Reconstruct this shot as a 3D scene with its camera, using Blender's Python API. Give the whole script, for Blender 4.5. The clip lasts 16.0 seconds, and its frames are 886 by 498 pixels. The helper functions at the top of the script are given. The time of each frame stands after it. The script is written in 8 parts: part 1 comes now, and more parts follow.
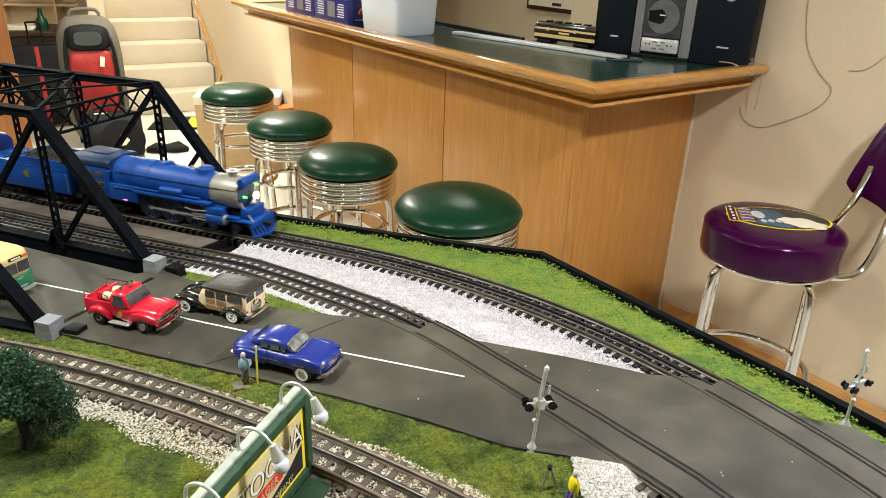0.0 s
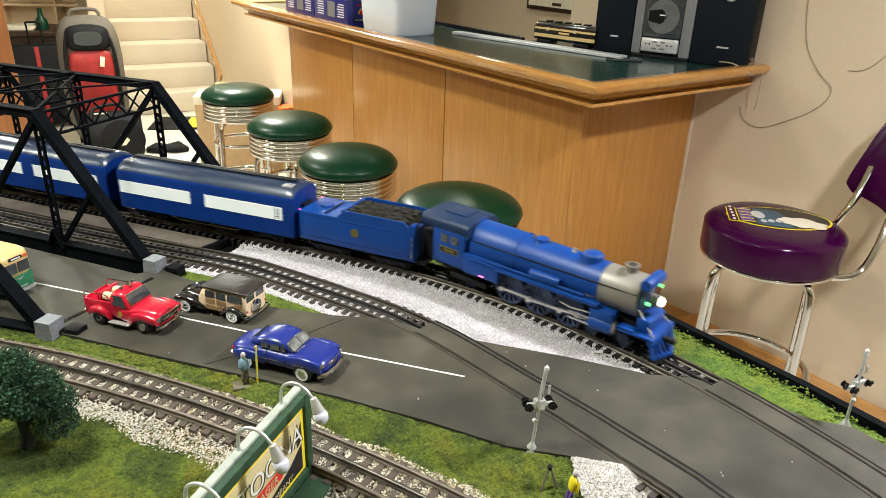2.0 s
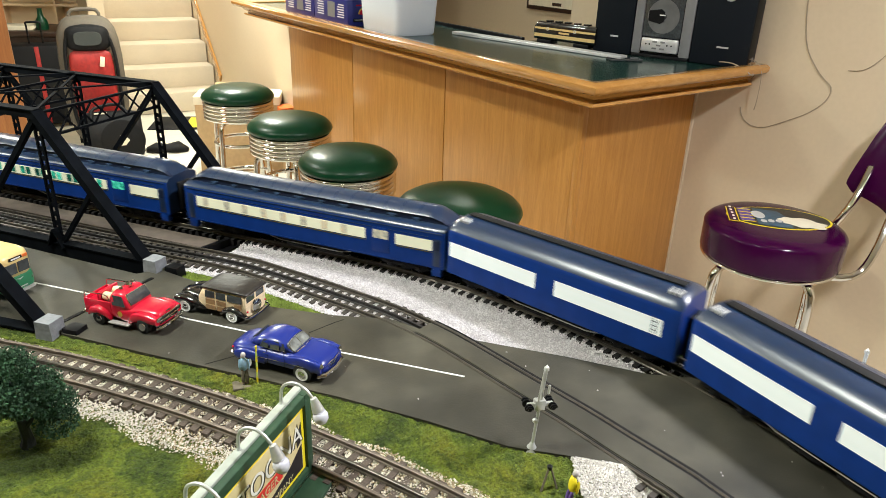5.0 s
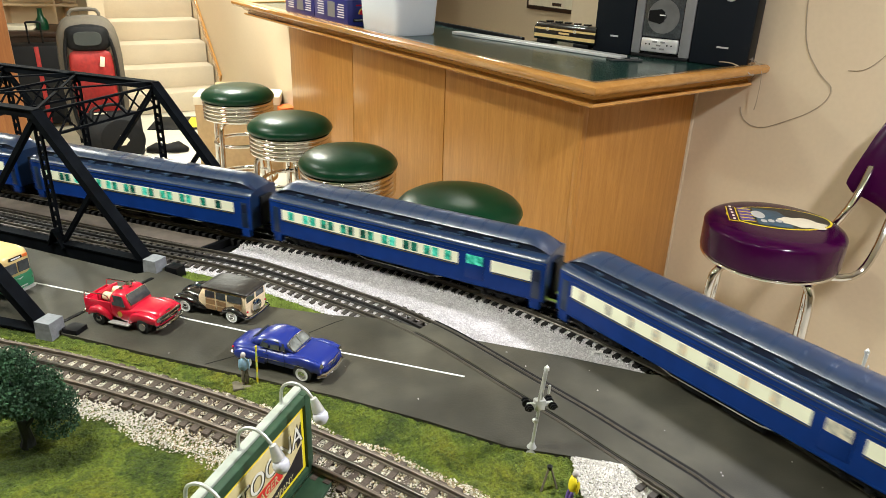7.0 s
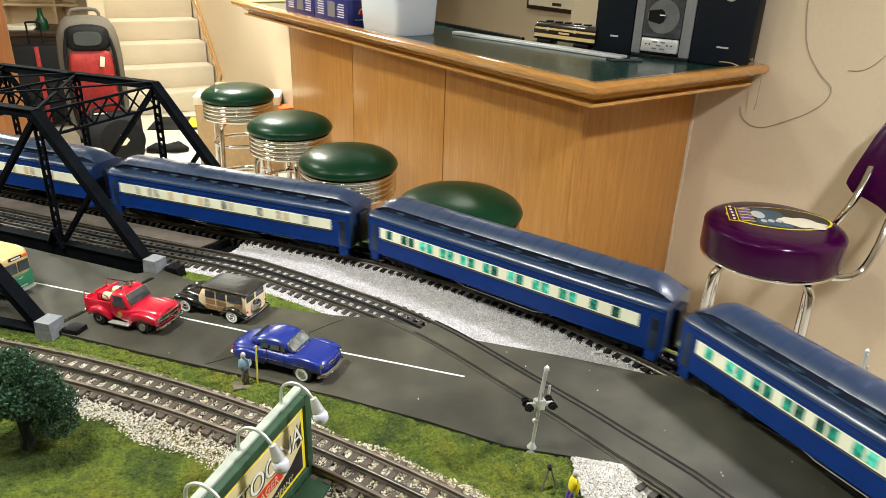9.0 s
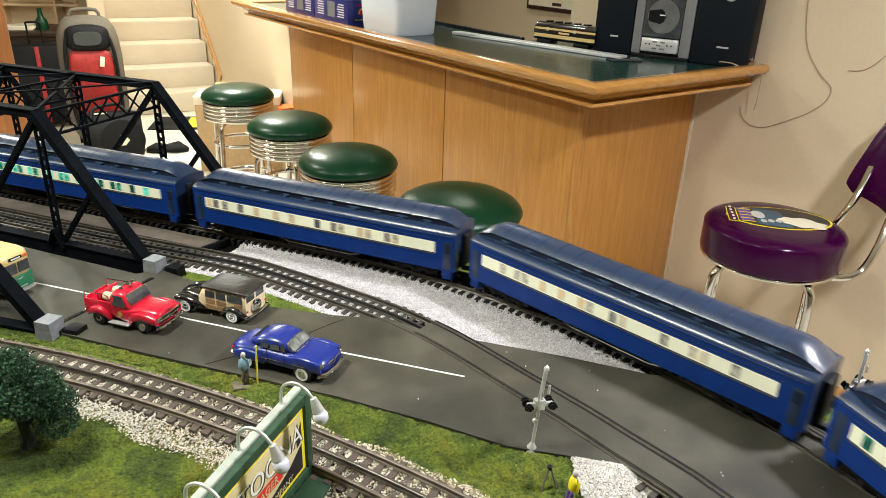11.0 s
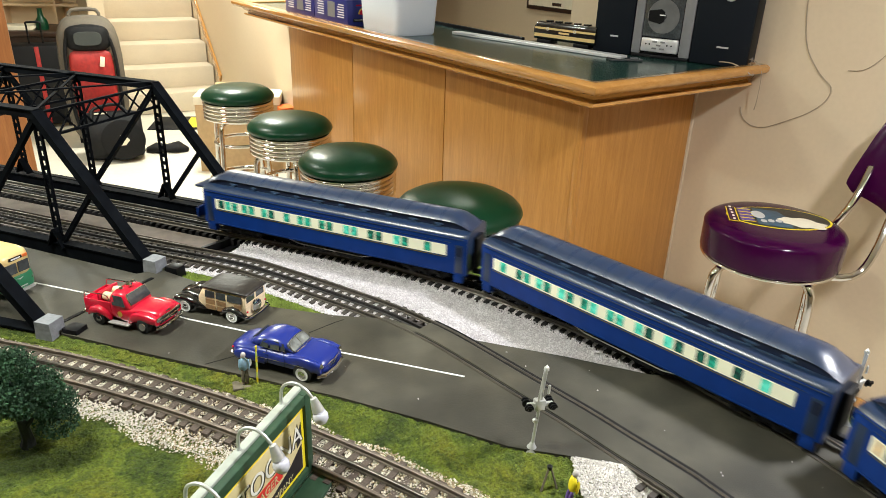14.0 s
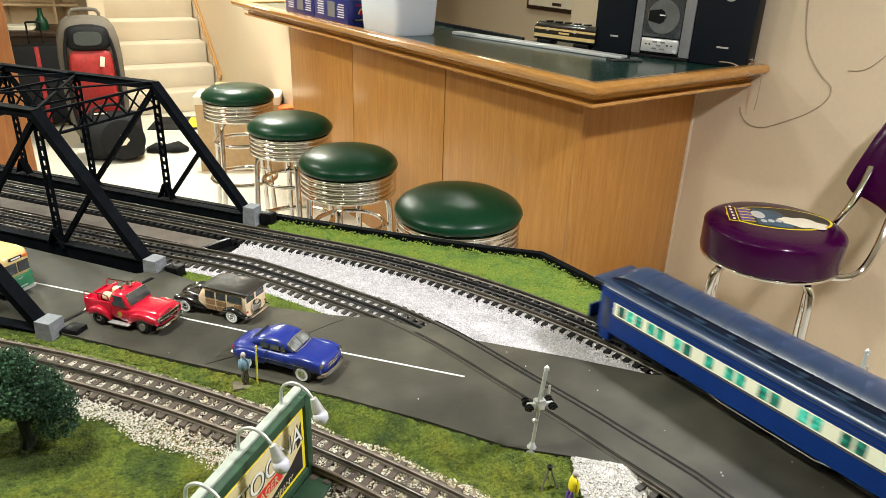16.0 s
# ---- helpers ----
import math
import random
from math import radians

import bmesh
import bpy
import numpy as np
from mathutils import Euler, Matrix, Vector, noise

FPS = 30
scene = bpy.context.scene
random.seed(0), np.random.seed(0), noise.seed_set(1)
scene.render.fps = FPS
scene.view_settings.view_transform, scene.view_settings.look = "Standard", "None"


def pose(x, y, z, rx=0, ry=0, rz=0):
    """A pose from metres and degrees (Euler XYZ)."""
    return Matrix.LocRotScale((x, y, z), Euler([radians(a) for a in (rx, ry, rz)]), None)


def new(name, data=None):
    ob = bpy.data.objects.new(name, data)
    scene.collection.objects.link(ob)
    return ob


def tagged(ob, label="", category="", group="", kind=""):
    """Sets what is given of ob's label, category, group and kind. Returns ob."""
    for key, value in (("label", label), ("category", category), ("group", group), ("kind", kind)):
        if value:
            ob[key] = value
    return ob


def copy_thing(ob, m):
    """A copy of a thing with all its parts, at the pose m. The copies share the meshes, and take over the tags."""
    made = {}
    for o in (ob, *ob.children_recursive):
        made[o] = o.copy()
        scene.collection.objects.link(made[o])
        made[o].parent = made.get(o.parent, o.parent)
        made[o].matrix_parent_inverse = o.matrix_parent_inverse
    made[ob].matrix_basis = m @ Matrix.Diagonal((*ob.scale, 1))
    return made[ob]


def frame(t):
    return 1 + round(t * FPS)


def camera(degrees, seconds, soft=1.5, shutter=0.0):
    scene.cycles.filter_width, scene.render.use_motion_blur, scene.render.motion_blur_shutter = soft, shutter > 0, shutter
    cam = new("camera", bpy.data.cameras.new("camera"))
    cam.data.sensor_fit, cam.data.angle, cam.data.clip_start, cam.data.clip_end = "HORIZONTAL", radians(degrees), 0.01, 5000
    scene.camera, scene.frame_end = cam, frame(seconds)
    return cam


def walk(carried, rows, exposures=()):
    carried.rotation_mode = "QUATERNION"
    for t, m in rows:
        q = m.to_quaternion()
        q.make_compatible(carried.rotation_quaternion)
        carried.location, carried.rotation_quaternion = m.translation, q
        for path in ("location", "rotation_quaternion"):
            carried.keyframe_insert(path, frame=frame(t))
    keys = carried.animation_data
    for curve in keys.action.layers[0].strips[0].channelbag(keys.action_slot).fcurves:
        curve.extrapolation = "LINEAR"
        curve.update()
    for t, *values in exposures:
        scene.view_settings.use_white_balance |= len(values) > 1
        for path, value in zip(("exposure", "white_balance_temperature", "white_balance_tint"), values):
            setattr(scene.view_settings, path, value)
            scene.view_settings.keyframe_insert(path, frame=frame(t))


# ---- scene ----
cam = camera(64.6, 16.0, soft=0.55, shutter=0.5)
EYE = (0.0, 0.0, 1.48)
CAM = Matrix.Translation(EYE) @ pose(0, 0, 0, 90 - 23.765, 0, 0) @ pose(0, 0, 0, 0, 0, 1.9)
walk(cam, [(0.0, CAM), (16.0, CAM)], exposures=[(0.0, 0.0), (16.0, 0.0)])

# ---- light ----
world = bpy.data.worlds.new("room_dark")
scene.world = world
world.use_nodes = True
world.node_tree.nodes["Background"].inputs[0].default_value = (0.02, 0.018, 0.015, 1)
world.node_tree.nodes["Background"].inputs[1].default_value = 0.4


def ceiling_lamp(x, y, size, watts, colour=(0.965, 1.0, 0.90)):
    lamp = bpy.data.lights.new("ceiling_light", "AREA")
    lamp.shape, lamp.size, lamp.energy, lamp.color = "DISK", size, watts, colour
    ob = new("ceiling_light", lamp)
    ob.matrix_basis = pose(x, y, 2.36)
    return ob


ceiling_lamp(-2.2, 2.8, 0.30, 47)
ceiling_lamp(-1.6, 4.75, 0.34, 84)
ceiling_lamp(-2.95, 7.0, 0.22, 26)
ceiling_lamp(-0.70, 0.42, 0.30, 28)
ceiling_lamp(-2.6, 1.0, 0.40, 56)
ceiling_lamp(0.2, 4.3, 0.22, 8)
ceiling_lamp(1.15, 0.55, 0.22, 57, (0.95, 0.96, 1.0))


# ---- materials ----
def ramp(nt, fac, stops):
    n = nt.nodes.new("ShaderNodeValToRGB")
    el = n.color_ramp.elements
    while len(el) < len(stops):
        el.new(0.5)
    for e, (p, c) in zip(el, stops):
        e.position, e.color = p, (*c[:3], 1)
    nt.links.new(fac, n.inputs[0])
    return n.outputs[0]


def mat(name, base, rough=0.5, metal=0.0, vary=0.12, scale=40.0, bump=0.0, bscale=None, stretch=(1, 1, 1), coat=0.0,
        emit=None, power=0.0, trans=0.0, island=0.0, spec=0.5, stain=0.0, stain_scale=3.0, rvary=0.1):
    """A procedural surface: base colour varied by fine grain and broad stains, with bump and uneven gloss."""
    m = bpy.data.materials.new(name)
    m.use_nodes = True
    nt = m.node_tree
    b = nt.nodes["Principled BSDF"]
    tc = nt.nodes.new("ShaderNodeTexCoord")
    mp = nt.nodes.new("ShaderNodeMapping")
    mp.inputs["Scale"].default_value = stretch
    nt.links.new(tc.outputs["Object"], mp.inputs[0])
    nz = nt.nodes.new("ShaderNodeTexNoise")
    nz.inputs["Scale"].default_value, nz.inputs["Detail"].default_value = scale, 5.0
    nt.links.new(mp.outputs[0], nz.inputs["Vector"])
    lo = [max(0.0, c * (1 - vary)) for c in base]
    hi = [min(1.0, c * (1 + vary)) for c in base]
    col = ramp(nt, nz.outputs[0], [(0.3, lo), (0.7, hi)])
    st = nt.nodes.new("ShaderNodeTexNoise")
    st.inputs["Scale"].default_value, st.inputs["Detail"].default_value = stain_scale, 3.0
    nt.links.new(mp.outputs[0], st.inputs["Vector"])
    if stain > 0:
        mx = nt.nodes.new("ShaderNodeMixRGB")
        mx.blend_type = "MULTIPLY"
        mx.inputs[0].default_value = 1.0
        k = ramp(nt, st.outputs[0], [(0.35, (1 - stain,) * 3), (0.62, (1, 1, 1))])
        nt.links.new(col, mx.inputs[1])
        nt.links.new(k, mx.inputs[2])
        col = mx.outputs[0]
    if island > 0:
        geo = nt.nodes.new("ShaderNodeNewGeometry")
        mx = nt.nodes.new("ShaderNodeMixRGB")
        mx.blend_type = "MULTIPLY"
        mx.inputs[0].default_value = 1.0
        k = ramp(nt, geo.outputs["Random Per Island"], [(0.0, (1 - island,) * 3), (1.0, (1, 1, 1))])
        nt.links.new(col, mx.inputs[1])
        nt.links.new(k, mx.inputs[2])
        col = mx.outputs[0]
    nt.links.new(col, b.inputs["Base Color"])
    rr = nt.nodes.new("ShaderNodeMapRange")
    rr.inputs[3].default_value, rr.inputs[4].default_value = max(0.02, rough - rvary * rough), min(1, rough + rvary * rough)
    nt.links.new(st.outputs[0], rr.inputs[0])
    nt.links.new(rr.outputs[0], b.inputs["Roughness"])
    b.inputs["Metallic"].default_value = metal
    b.inputs["Coat Weight"].default_value = coat
    b.inputs["Coat Roughness"].default_value = 0.08
    b.inputs["Specular IOR Level"].default_value = spec
    b.inputs["Transmission Weight"].default_value = trans
    if emit:
        b.inputs["Emission Color"].default_value = (*emit, 1)
        b.inputs["Emission Strength"].default_value = power
    if bump > 0:
        bn = nt.nodes.new("ShaderNodeTexNoise")
        bn.inputs["Scale"].default_value, bn.inputs["Detail"].default_value = bscale or scale, 6.0
        nt.links.new(mp.outputs[0], bn.inputs["Vector"])
        bp = nt.nodes.new("ShaderNodeBump")
        bp.inputs["Strength"].default_value, bp.inputs["Distance"].default_value = bump, 0.004
        nt.links.new(bn.outputs[0], bp.inputs["Height"])
        nt.links.new(bp.outputs[0], b.inputs["Normal"])
    return m


def wood(name, dark, light, scale=6.0, rough=0.35, stretch=(9, 9, 0.7), coat=0.2):
    """Oak-like veneer: long grain streaks with fine pores."""
    m = mat(name, light, rough, coat=coat)
    nt = m.node_tree
    b = nt.nodes["Principled BSDF"]
    tc = nt.nodes.new("ShaderNodeTexCoord")
    mp = nt.nodes.new("ShaderNodeMapping")
    mp.inputs["Scale"].default_value = stretch
    nt.links.new(tc.outputs["Object"], mp.inputs[0])
    a = nt.nodes.new("ShaderNodeTexNoise")
    a.inputs["Scale"].default_value, a.inputs["Detail"].default_value, a.inputs["Distortion"].default_value = scale, 8.0, 0.6
    nt.links.new(mp.outputs[0], a.inputs["Vector"])
    c1 = ramp(nt, a.outputs[0], [(0.3, dark), (0.5, [(p + q) / 2 for p, q in zip(dark, light)]), (0.66, light)])
    f = nt.nodes.new("ShaderNodeTexNoise")
    f.inputs["Scale"].default_value, f.inputs["Detail"].default_value = scale * 7, 4.0
    nt.links.new(mp.outputs[0], f.inputs["Vector"])
    c2 = ramp(nt, f.outputs[0], [(0.35, (0.91, 0.89, 0.86)), (0.55, (1, 1, 1))])
    mx = nt.nodes.new("ShaderNodeMixRGB")
    mx.blend_type = "MULTIPLY"
    mx.inputs[0].default_value = 1.0
    nt.links.new(c1, mx.inputs[1])
    nt.links.new(c2, mx.inputs[2])
    nt.links.new(mx.outputs[0], b.inputs["Base Color"])
    return m


def mottle(m, scale, stops):
    """Multiplies the base colour by broad uneven patches of tint."""
    nt = m.node_tree
    b = nt.nodes["Principled BSDF"]
    old = b.inputs["Base Color"].links[0].from_socket
    tc = nt.nodes.new("ShaderNodeTexCoord")
    nz = nt.nodes.new("ShaderNodeTexNoise")
    nz.inputs["Scale"].default_value, nz.inputs["Detail"].default_value, nz.inputs["Distortion"].default_value = scale, 4.0, 0.7
    nt.links.new(tc.outputs["Object"], nz.inputs["Vector"])
    mx = nt.nodes.new("ShaderNodeMixRGB")
    mx.blend_type = "MULTIPLY"
    mx.inputs[0].default_value = 1.0
    nt.links.new(old, mx.inputs[1])
    nt.links.new(ramp(nt, nz.outputs[0], stops), mx.inputs[2])
    nt.links.new(mx.outputs[0], b.inputs["Base Color"])
    return m


M_WALL = mat("cream_wall_paint", (0.62, 0.50, 0.35), 0.75, vary=0.02, scale=60, bump=0.08, bscale=220, stain=0.05, stain_scale=1.2)
M_CEIL = mat("ceiling_paint", (0.75, 0.72, 0.66), 0.9, vary=0.03, bump=0.2, bscale=120)
M_FLOOR = mat("white_floor_tile", (0.72, 0.68, 0.58), 0.35, vary=0.05, scale=25, stain=0.08, stain_scale=2)
M_CARPET = mat("beige_carpet", (0.66, 0.57, 0.44), 0.95, vary=0.15, scale=260, bump=0.9, bscale=300, stain=0.08)
M_OAK = wood("honey_oak_veneer", (0.43, 0.190, 0.040), (0.53, 0.250, 0.060))
M_OAKTRIM = wood("varnished_oak_trim", (0.48, 0.225, 0.052), (0.58, 0.29, 0.078), rough=0.18, coat=0.9, stretch=(0.8, 3, 9))
M_DOORWOOD = wood("red_brown_door_wood", (0.44, 0.160, 0.046), (0.56, 0.225, 0.070), rough=0.4)
M_GREENTOP = mat("dark_green_laminate", (0.012, 0.042, 0.034), 0.22, vary=0.3, scale=300, stain=0.1)
M_GREENVINYL = mat("dark_green_vinyl", (0.003, 0.036, 0.015), 0.30, vary=0.08, scale=90, bump=0.05, bscale=500, coat=0.0, spec=0.24)
M_CHROME = mat("polished_chrome", (0.68, 0.67, 0.65), 0.07, metal=1.0, vary=0.03, scale=30)
M_PURPLE = mat("purple_vinyl", (0.032, 0.0010, 0.027), 0.13, vary=0.06, scale=60, bump=0.05, bscale=300, coat=0.0, spec=0.2)
M_BLACK = mat("black_satin", (0.004, 0.004, 0.005), 0.4, vary=0.2, scale=40, spec=0.2)
M_BLACKPAINT = mat("black_edge_paint", (0.003, 0.004, 0.005), 0.6, vary=0.4, scale=50, bump=0.1, spec=0.06)
M_TRUSS = mat("weathered_black_steel", (0.004, 0.005, 0.007), 0.65, vary=0.35, scale=60, bump=0.03, bscale=400, stain=0.3, stain_scale=12, spec=0.03)
M_RAILDULL = mat("dull_dark_rail", (0.085, 0.074, 0.060), 0.36, metal=0.5, vary=0.25, scale=60)
M_CONCRETE = mat("grey_cast_concrete", (0.21, 0.22, 0.235), 0.8, vary=0.15, scale=120, bump=0.3, bscale=200)
M_ROAD = mat("painted_asphalt", (0.060, 0.057, 0.045), 0.58, vary=0.24, scale=32, bump=0.10, bscale=700, stain=0.45, stain_scale=9, rvary=0.35)
mottle(M_ROAD, 5.0, [(0.3, (0.72, 0.70, 0.66)), (0.5, (1.0, 0.97, 0.90)), (0.7, (1.18, 1.10, 0.96))])
M_LINE = mat("white_road_paint", (0.72, 0.72, 0.68), 0.6, vary=0.12, scale=120)
M_GROUND = mat("green_turf", (0.130, 0.165, 0.022), 0.95, vary=0.45, scale=300, bump=0.9, bscale=500, stain=0.3, stain_scale=18)
M_TUFT = mat("grass_tufts", (0.155, 0.215, 0.024), 0.95, vary=0.35, scale=45, island=0.30)
# Far turf: the stronger light there is painted in as a brighter green
M_TURFFAR = mottle(mat("foam_turf_lit_copy", (0.112, 0.165, 0.016), 0.95, vary=0.35, scale=420, bump=0.6, bscale=900), 40.0, [(0.34, (0.55, 0.72, 0.7)), (0.5, (0.95, 1.0, 0.9)), (0.68, (1.2, 1.05, 0.8))])
# Same turf in the foreground, coloured darker for weaker light, with olive patches
M_TUFTFORE = mottle(mat("olive_turf_dim_copy", (0.092, 0.118, 0.009), 0.95, vary=0.4, scale=420, bump=0.6, bscale=900), 13.0, [(0.36, (0.42, 0.52, 0.5)), (0.5, (0.9, 0.98, 0.9)), (0.66, (1.25, 1.06, 0.85))])
mottle(M_TUFTFORE, 90.0, [(0.35, (0.55, 0.62, 0.6)), (0.5, (1.0, 1.0, 1.0)), (0.68, (1.2, 1.12, 0.9))])
M_TUFTDARK = mat("dark_grass_tufts", (0.085, 0.130, 0.022), 0.95, vary=0.4, scale=60, island=0.4)
M_BALLAST = mat("pale_ballast", (0.70, 0.66, 0.68), 0.85, vary=0.12, scale=80, island=0.45)
M_BALLASTCREAM = mat("cream_ballast", (0.76, 0.70, 0.59), 0.85, vary=0.12, scale=80, island=0.45)
M_BALLASTTAN = mat("tan_ballast", (0.46, 0.36, 0.22), 0.85, vary=0.25, scale=80, island=0.5)
M_TIE = mat("dark_tie_plastic", (0.009, 0.008, 0.008), 0.75, vary=0.3, scale=200, bump=0.2, spec=0.25)
M_TIEDARK = mat("dark_brown_ties", (0.040, 0.033, 0.028), 0.75, vary=0.3, scale=200, bump=0.2)
M_TIEBROWN = mat("brown_wood_ties", (0.075, 0.055, 0.042), 0.75, vary=0.3, scale=200, bump=0.3, stretch=(1, 6, 1))
M_RAIL = mat("dull_steel_rail", (0.115, 0.100, 0.080), 0.42, metal=0.5, vary=0.2, scale=60, stain=0.3, stain_scale=10)
M_RAILDARK = mat("blackened_rail", (0.030, 0.028, 0.027), 0.4, metal=0.4, vary=0.3, scale=60)
M_RAILBROWN = mat("weathered_brown_rail", (0.16, 0.13, 0.105), 0.5, metal=0.5, vary=0.25, scale=60)
M_DECK = mat("brown_deck_board", (0.105, 0.082, 0.066), 0.7, vary=0.18, scale=60, bump=0.1, stain=0.25, stain_scale=14)


# ---- mesh helpers ----
def link_mesh(name, bm, material, parent=None, label="", smooth=None):
    me = bpy.data.meshes.new(name)
    bmesh.ops.recalc_face_normals(bm, faces=bm.faces)
    bm.to_mesh(me)
    bm.free()
    mats = material if isinstance(material, (list, tuple)) else [material]
    for m in mats:
        me.materials.append(m)
    if smooth is not None:
        me.shade_smooth()
        me.set_sharp_from_angle(angle=radians(smooth))
    ob = new(name, me)
    if parent is not None:
        ob.parent = parent
    if label:
        tagged(ob, label)
    return ob


def part(name, bm, material, parent, label="", smooth=35):
    return link_mesh(name, bm, material, parent, label, smooth)


def thing(name, label, category, group="", at=None):
    ob = new(name)
    ob.empty_display_size = 0.05
    tagged(ob, label, category, group)
    if at is not None:
        ob.matrix_basis = at
    return ob


def add_box(bm, x0, y0, z0, x1, y1, z1, bevel=0.0, m=None, mi=0):
    vs = [bm.verts.new((x, y, z)) for x in (x0, x1) for y in (y0, y1) for z in (z0, z1)]
    fs = [bm.faces.new([vs[i] for i in f]) for f in
          ((0, 1, 3, 2), (4, 6, 7, 5), (0, 4, 5, 1), (2, 3, 7, 6), (0, 2, 6, 4), (1, 5, 7, 3))]
    for f in fs:
        f.material_index = mi
    if bevel > 0:
        r = bmesh.ops.bevel(bm, geom=list({e for f in fs for e in f.edges}), offset=bevel, segments=2, profile=0.5,
                            affect="EDGES", clamp_overlap=True)
        vs = list({v for f in r["faces"] for v in f.verts} | {v for v in vs if v.is_valid})
        for f in r["faces"]:
            f.material_index = mi
    if m is not None:
        bmesh.ops.transform(bm, matrix=m, verts=[v for v in vs if v.is_valid])
    return vs


def box(x0, y0, z0, x1, y1, z1, bevel=0.0):
    bm = bmesh.new()
    add_box(bm, x0, y0, z0, x1, y1, z1, bevel)
    return bm


def add_tube(bm, pts, r, seg=8, closed=False, cap=True, radii=None):
    """A round tube along a row of points."""
    pts = [Vector(p) for p in pts]
    n = len(pts)
    rings = []
    ref = None
    for i, p in enumerate(pts):
        if closed:
            d = pts[(i + 1) % n] - pts[i - 1]
        else:
            d = pts[min(i + 1, n - 1)] - pts[max(i - 1, 0)]
        d.normalize()
        if ref is None:
            ref = Vector((0, 0, 1)) if abs(d.z) < 0.9 else Vector((1, 0, 0))
        a = d.cross(ref).normalized()
        b = a.cross(d).normalized()
        ref = b
        rr = radii[i] if radii else r
        rings.append([bm.verts.new(p + (a * math.cos(t) + b * math.sin(t)) * rr) for t in (2 * math.pi * k / seg for k in range(seg))])
    for i in range(n if closed else n - 1):
        A, B = rings[i], rings[(i + 1) % n]
        for k in range(seg):
            bm.faces.new((A[k], A[(k + 1) % seg], B[(k + 1) % seg], B[k]))
    if cap and not closed:
        bm.faces.new(rings[0])
        bm.faces.new(rings[-1][::-1])


def tube(pts, r, seg=8, closed=False, radii=None):
    bm = bmesh.new()
    add_tube(bm, pts, r, seg, closed, radii=radii)
    return bm


def ring_pts(r, z, n=40, cx=0, cy=0):
    return [(cx + r * math.cos(2 * math.pi * k / n), cy + r * math.sin(2 * math.pi * k / n), z) for k in range(n)]


def add_lathe(bm, prof, seg=48, m=None):
    """Turns a profile of (radius, height) round the z axis."""
    rows, made = [], []
    for r, z in prof:
        if r < 1e-6:
            rows.append([bm.verts.new((0, 0, z))])
        else:
            rows.append([bm.verts.new((r * math.cos(2 * math.pi * k / seg), r * math.sin(2 * math.pi * k / seg), z)) for k in range(seg)])
        made += rows[-1]
    for A, B in zip(rows, rows[1:]):
        for k in range(seg):
            q = (k + 1) % seg
            if len(A) == 1 and len(B) == 1:
                continue
            if len(A) == 1:
                bm.faces.new((A[0], B[k], B[q]))
            elif len(B) == 1:
                bm.faces.new((A[k], A[q], B[0]))
            else:
                bm.faces.new((A[k], A[q], B[q], B[k]))
    if m is not None:
        bmesh.ops.transform(bm, matrix=m, verts=made)
    return made


def lathe(prof, seg=48, m=None):
    bm = bmesh.new()
    add_lathe(bm, prof, seg, m)
    return bm


def add_prism(bm, outline, z0, z1, mi=0):
    """An upright prism over a plan outline."""
    a = [bm.verts.new((x, y, z0)) for x, y in outline]
    b = [bm.verts.new((x, y, z1)) for x, y in outline]
    n = len(outline)
    fs = [bm.faces.new(a[::-1]), bm.faces.new(b)]
    for i in range(n):
        fs.append(bm.faces.new((a[i], a[(i + 1) % n], b[(i + 1) % n], b[i])))
    for f in fs:
        f.material_index = mi
    return a + b


def prism(outline, z0, z1):
    bm = bmesh.new()
    add_prism(bm, outline, z0, z1)
    return bm


def add_sweep(bm, pts, prof, closed=False):
    """Sweeps a profile of (aside, up) along a level path of (x, y); aside is to the path's left."""
    n = len(pts)
    P = [Vector((p[0], p[1], 0)) for p in pts]
    rows = []
    for i in range(n):
        a = (P[i] - P[i - 1]) if (i > 0 or closed) else (P[1] - P[0])
        b = (P[(i + 1) % n] - P[i]) if (i < n - 1 or closed) else (P[-1] - P[-2])
        a.normalize()
        b.normalize()
        na, nb = Vector((-a.y, a.x, 0)), Vector((-b.y, b.x, 0))
        m = (na + nb).normalized()
        k = 1.0 / max(0.3, m.dot(na))
        rows.append([bm.verts.new(P[i] + m * (s * k) + Vector((0, 0, u))) for s, u in prof])
    q = len(prof)
    for i in range(n if closed else n - 1):
        A, B = rows[i], rows[(i + 1) % n]
        for k in range(q):
            bm.faces.new((A[k], A[(k + 1) % q], B[(k + 1) % q], B[k]))
    if not closed:
        bm.faces.new(rows[0])
        bm.faces.new(rows[-1][::-1])


def sweep(pts, prof, closed=False):
    bm = bmesh.new()
    add_sweep(bm, pts, prof, closed)
    return bm


def spline(pts, step=0.01):
    """A smooth row of points through the given ones."""
    P = [Vector(p) for p in pts]
    out = []
    for i in range(len(P) - 1):
        a, b, c, d = P[max(i - 1, 0)], P[i], P[i + 1], P[min(i + 2, len(P) - 1)]
        n = max(2, int((c - b).length / step))
        for k in range(n):
            t = k / n
            out.append(0.5 * ((2 * b) + (c - a) * t + (2 * a - 5 * b + 4 * c - d) * t * t + (3 * b - a - 3 * c + d) * t ** 3))
    out.append(P[-1])
    return out


# ---- room ----
BC, BU, BV = Vector((0.424, 2.038)), Vector((-0.583, 0.812)), Vector((0.812, 0.583))
BAR = Matrix(((BU.x, BV.x, 0, BC.x), (BU.y, BV.y, 0, BC.y), (0, 0, 1, 0), (0, 0, 0, 1)))
WALL_V = 0.87


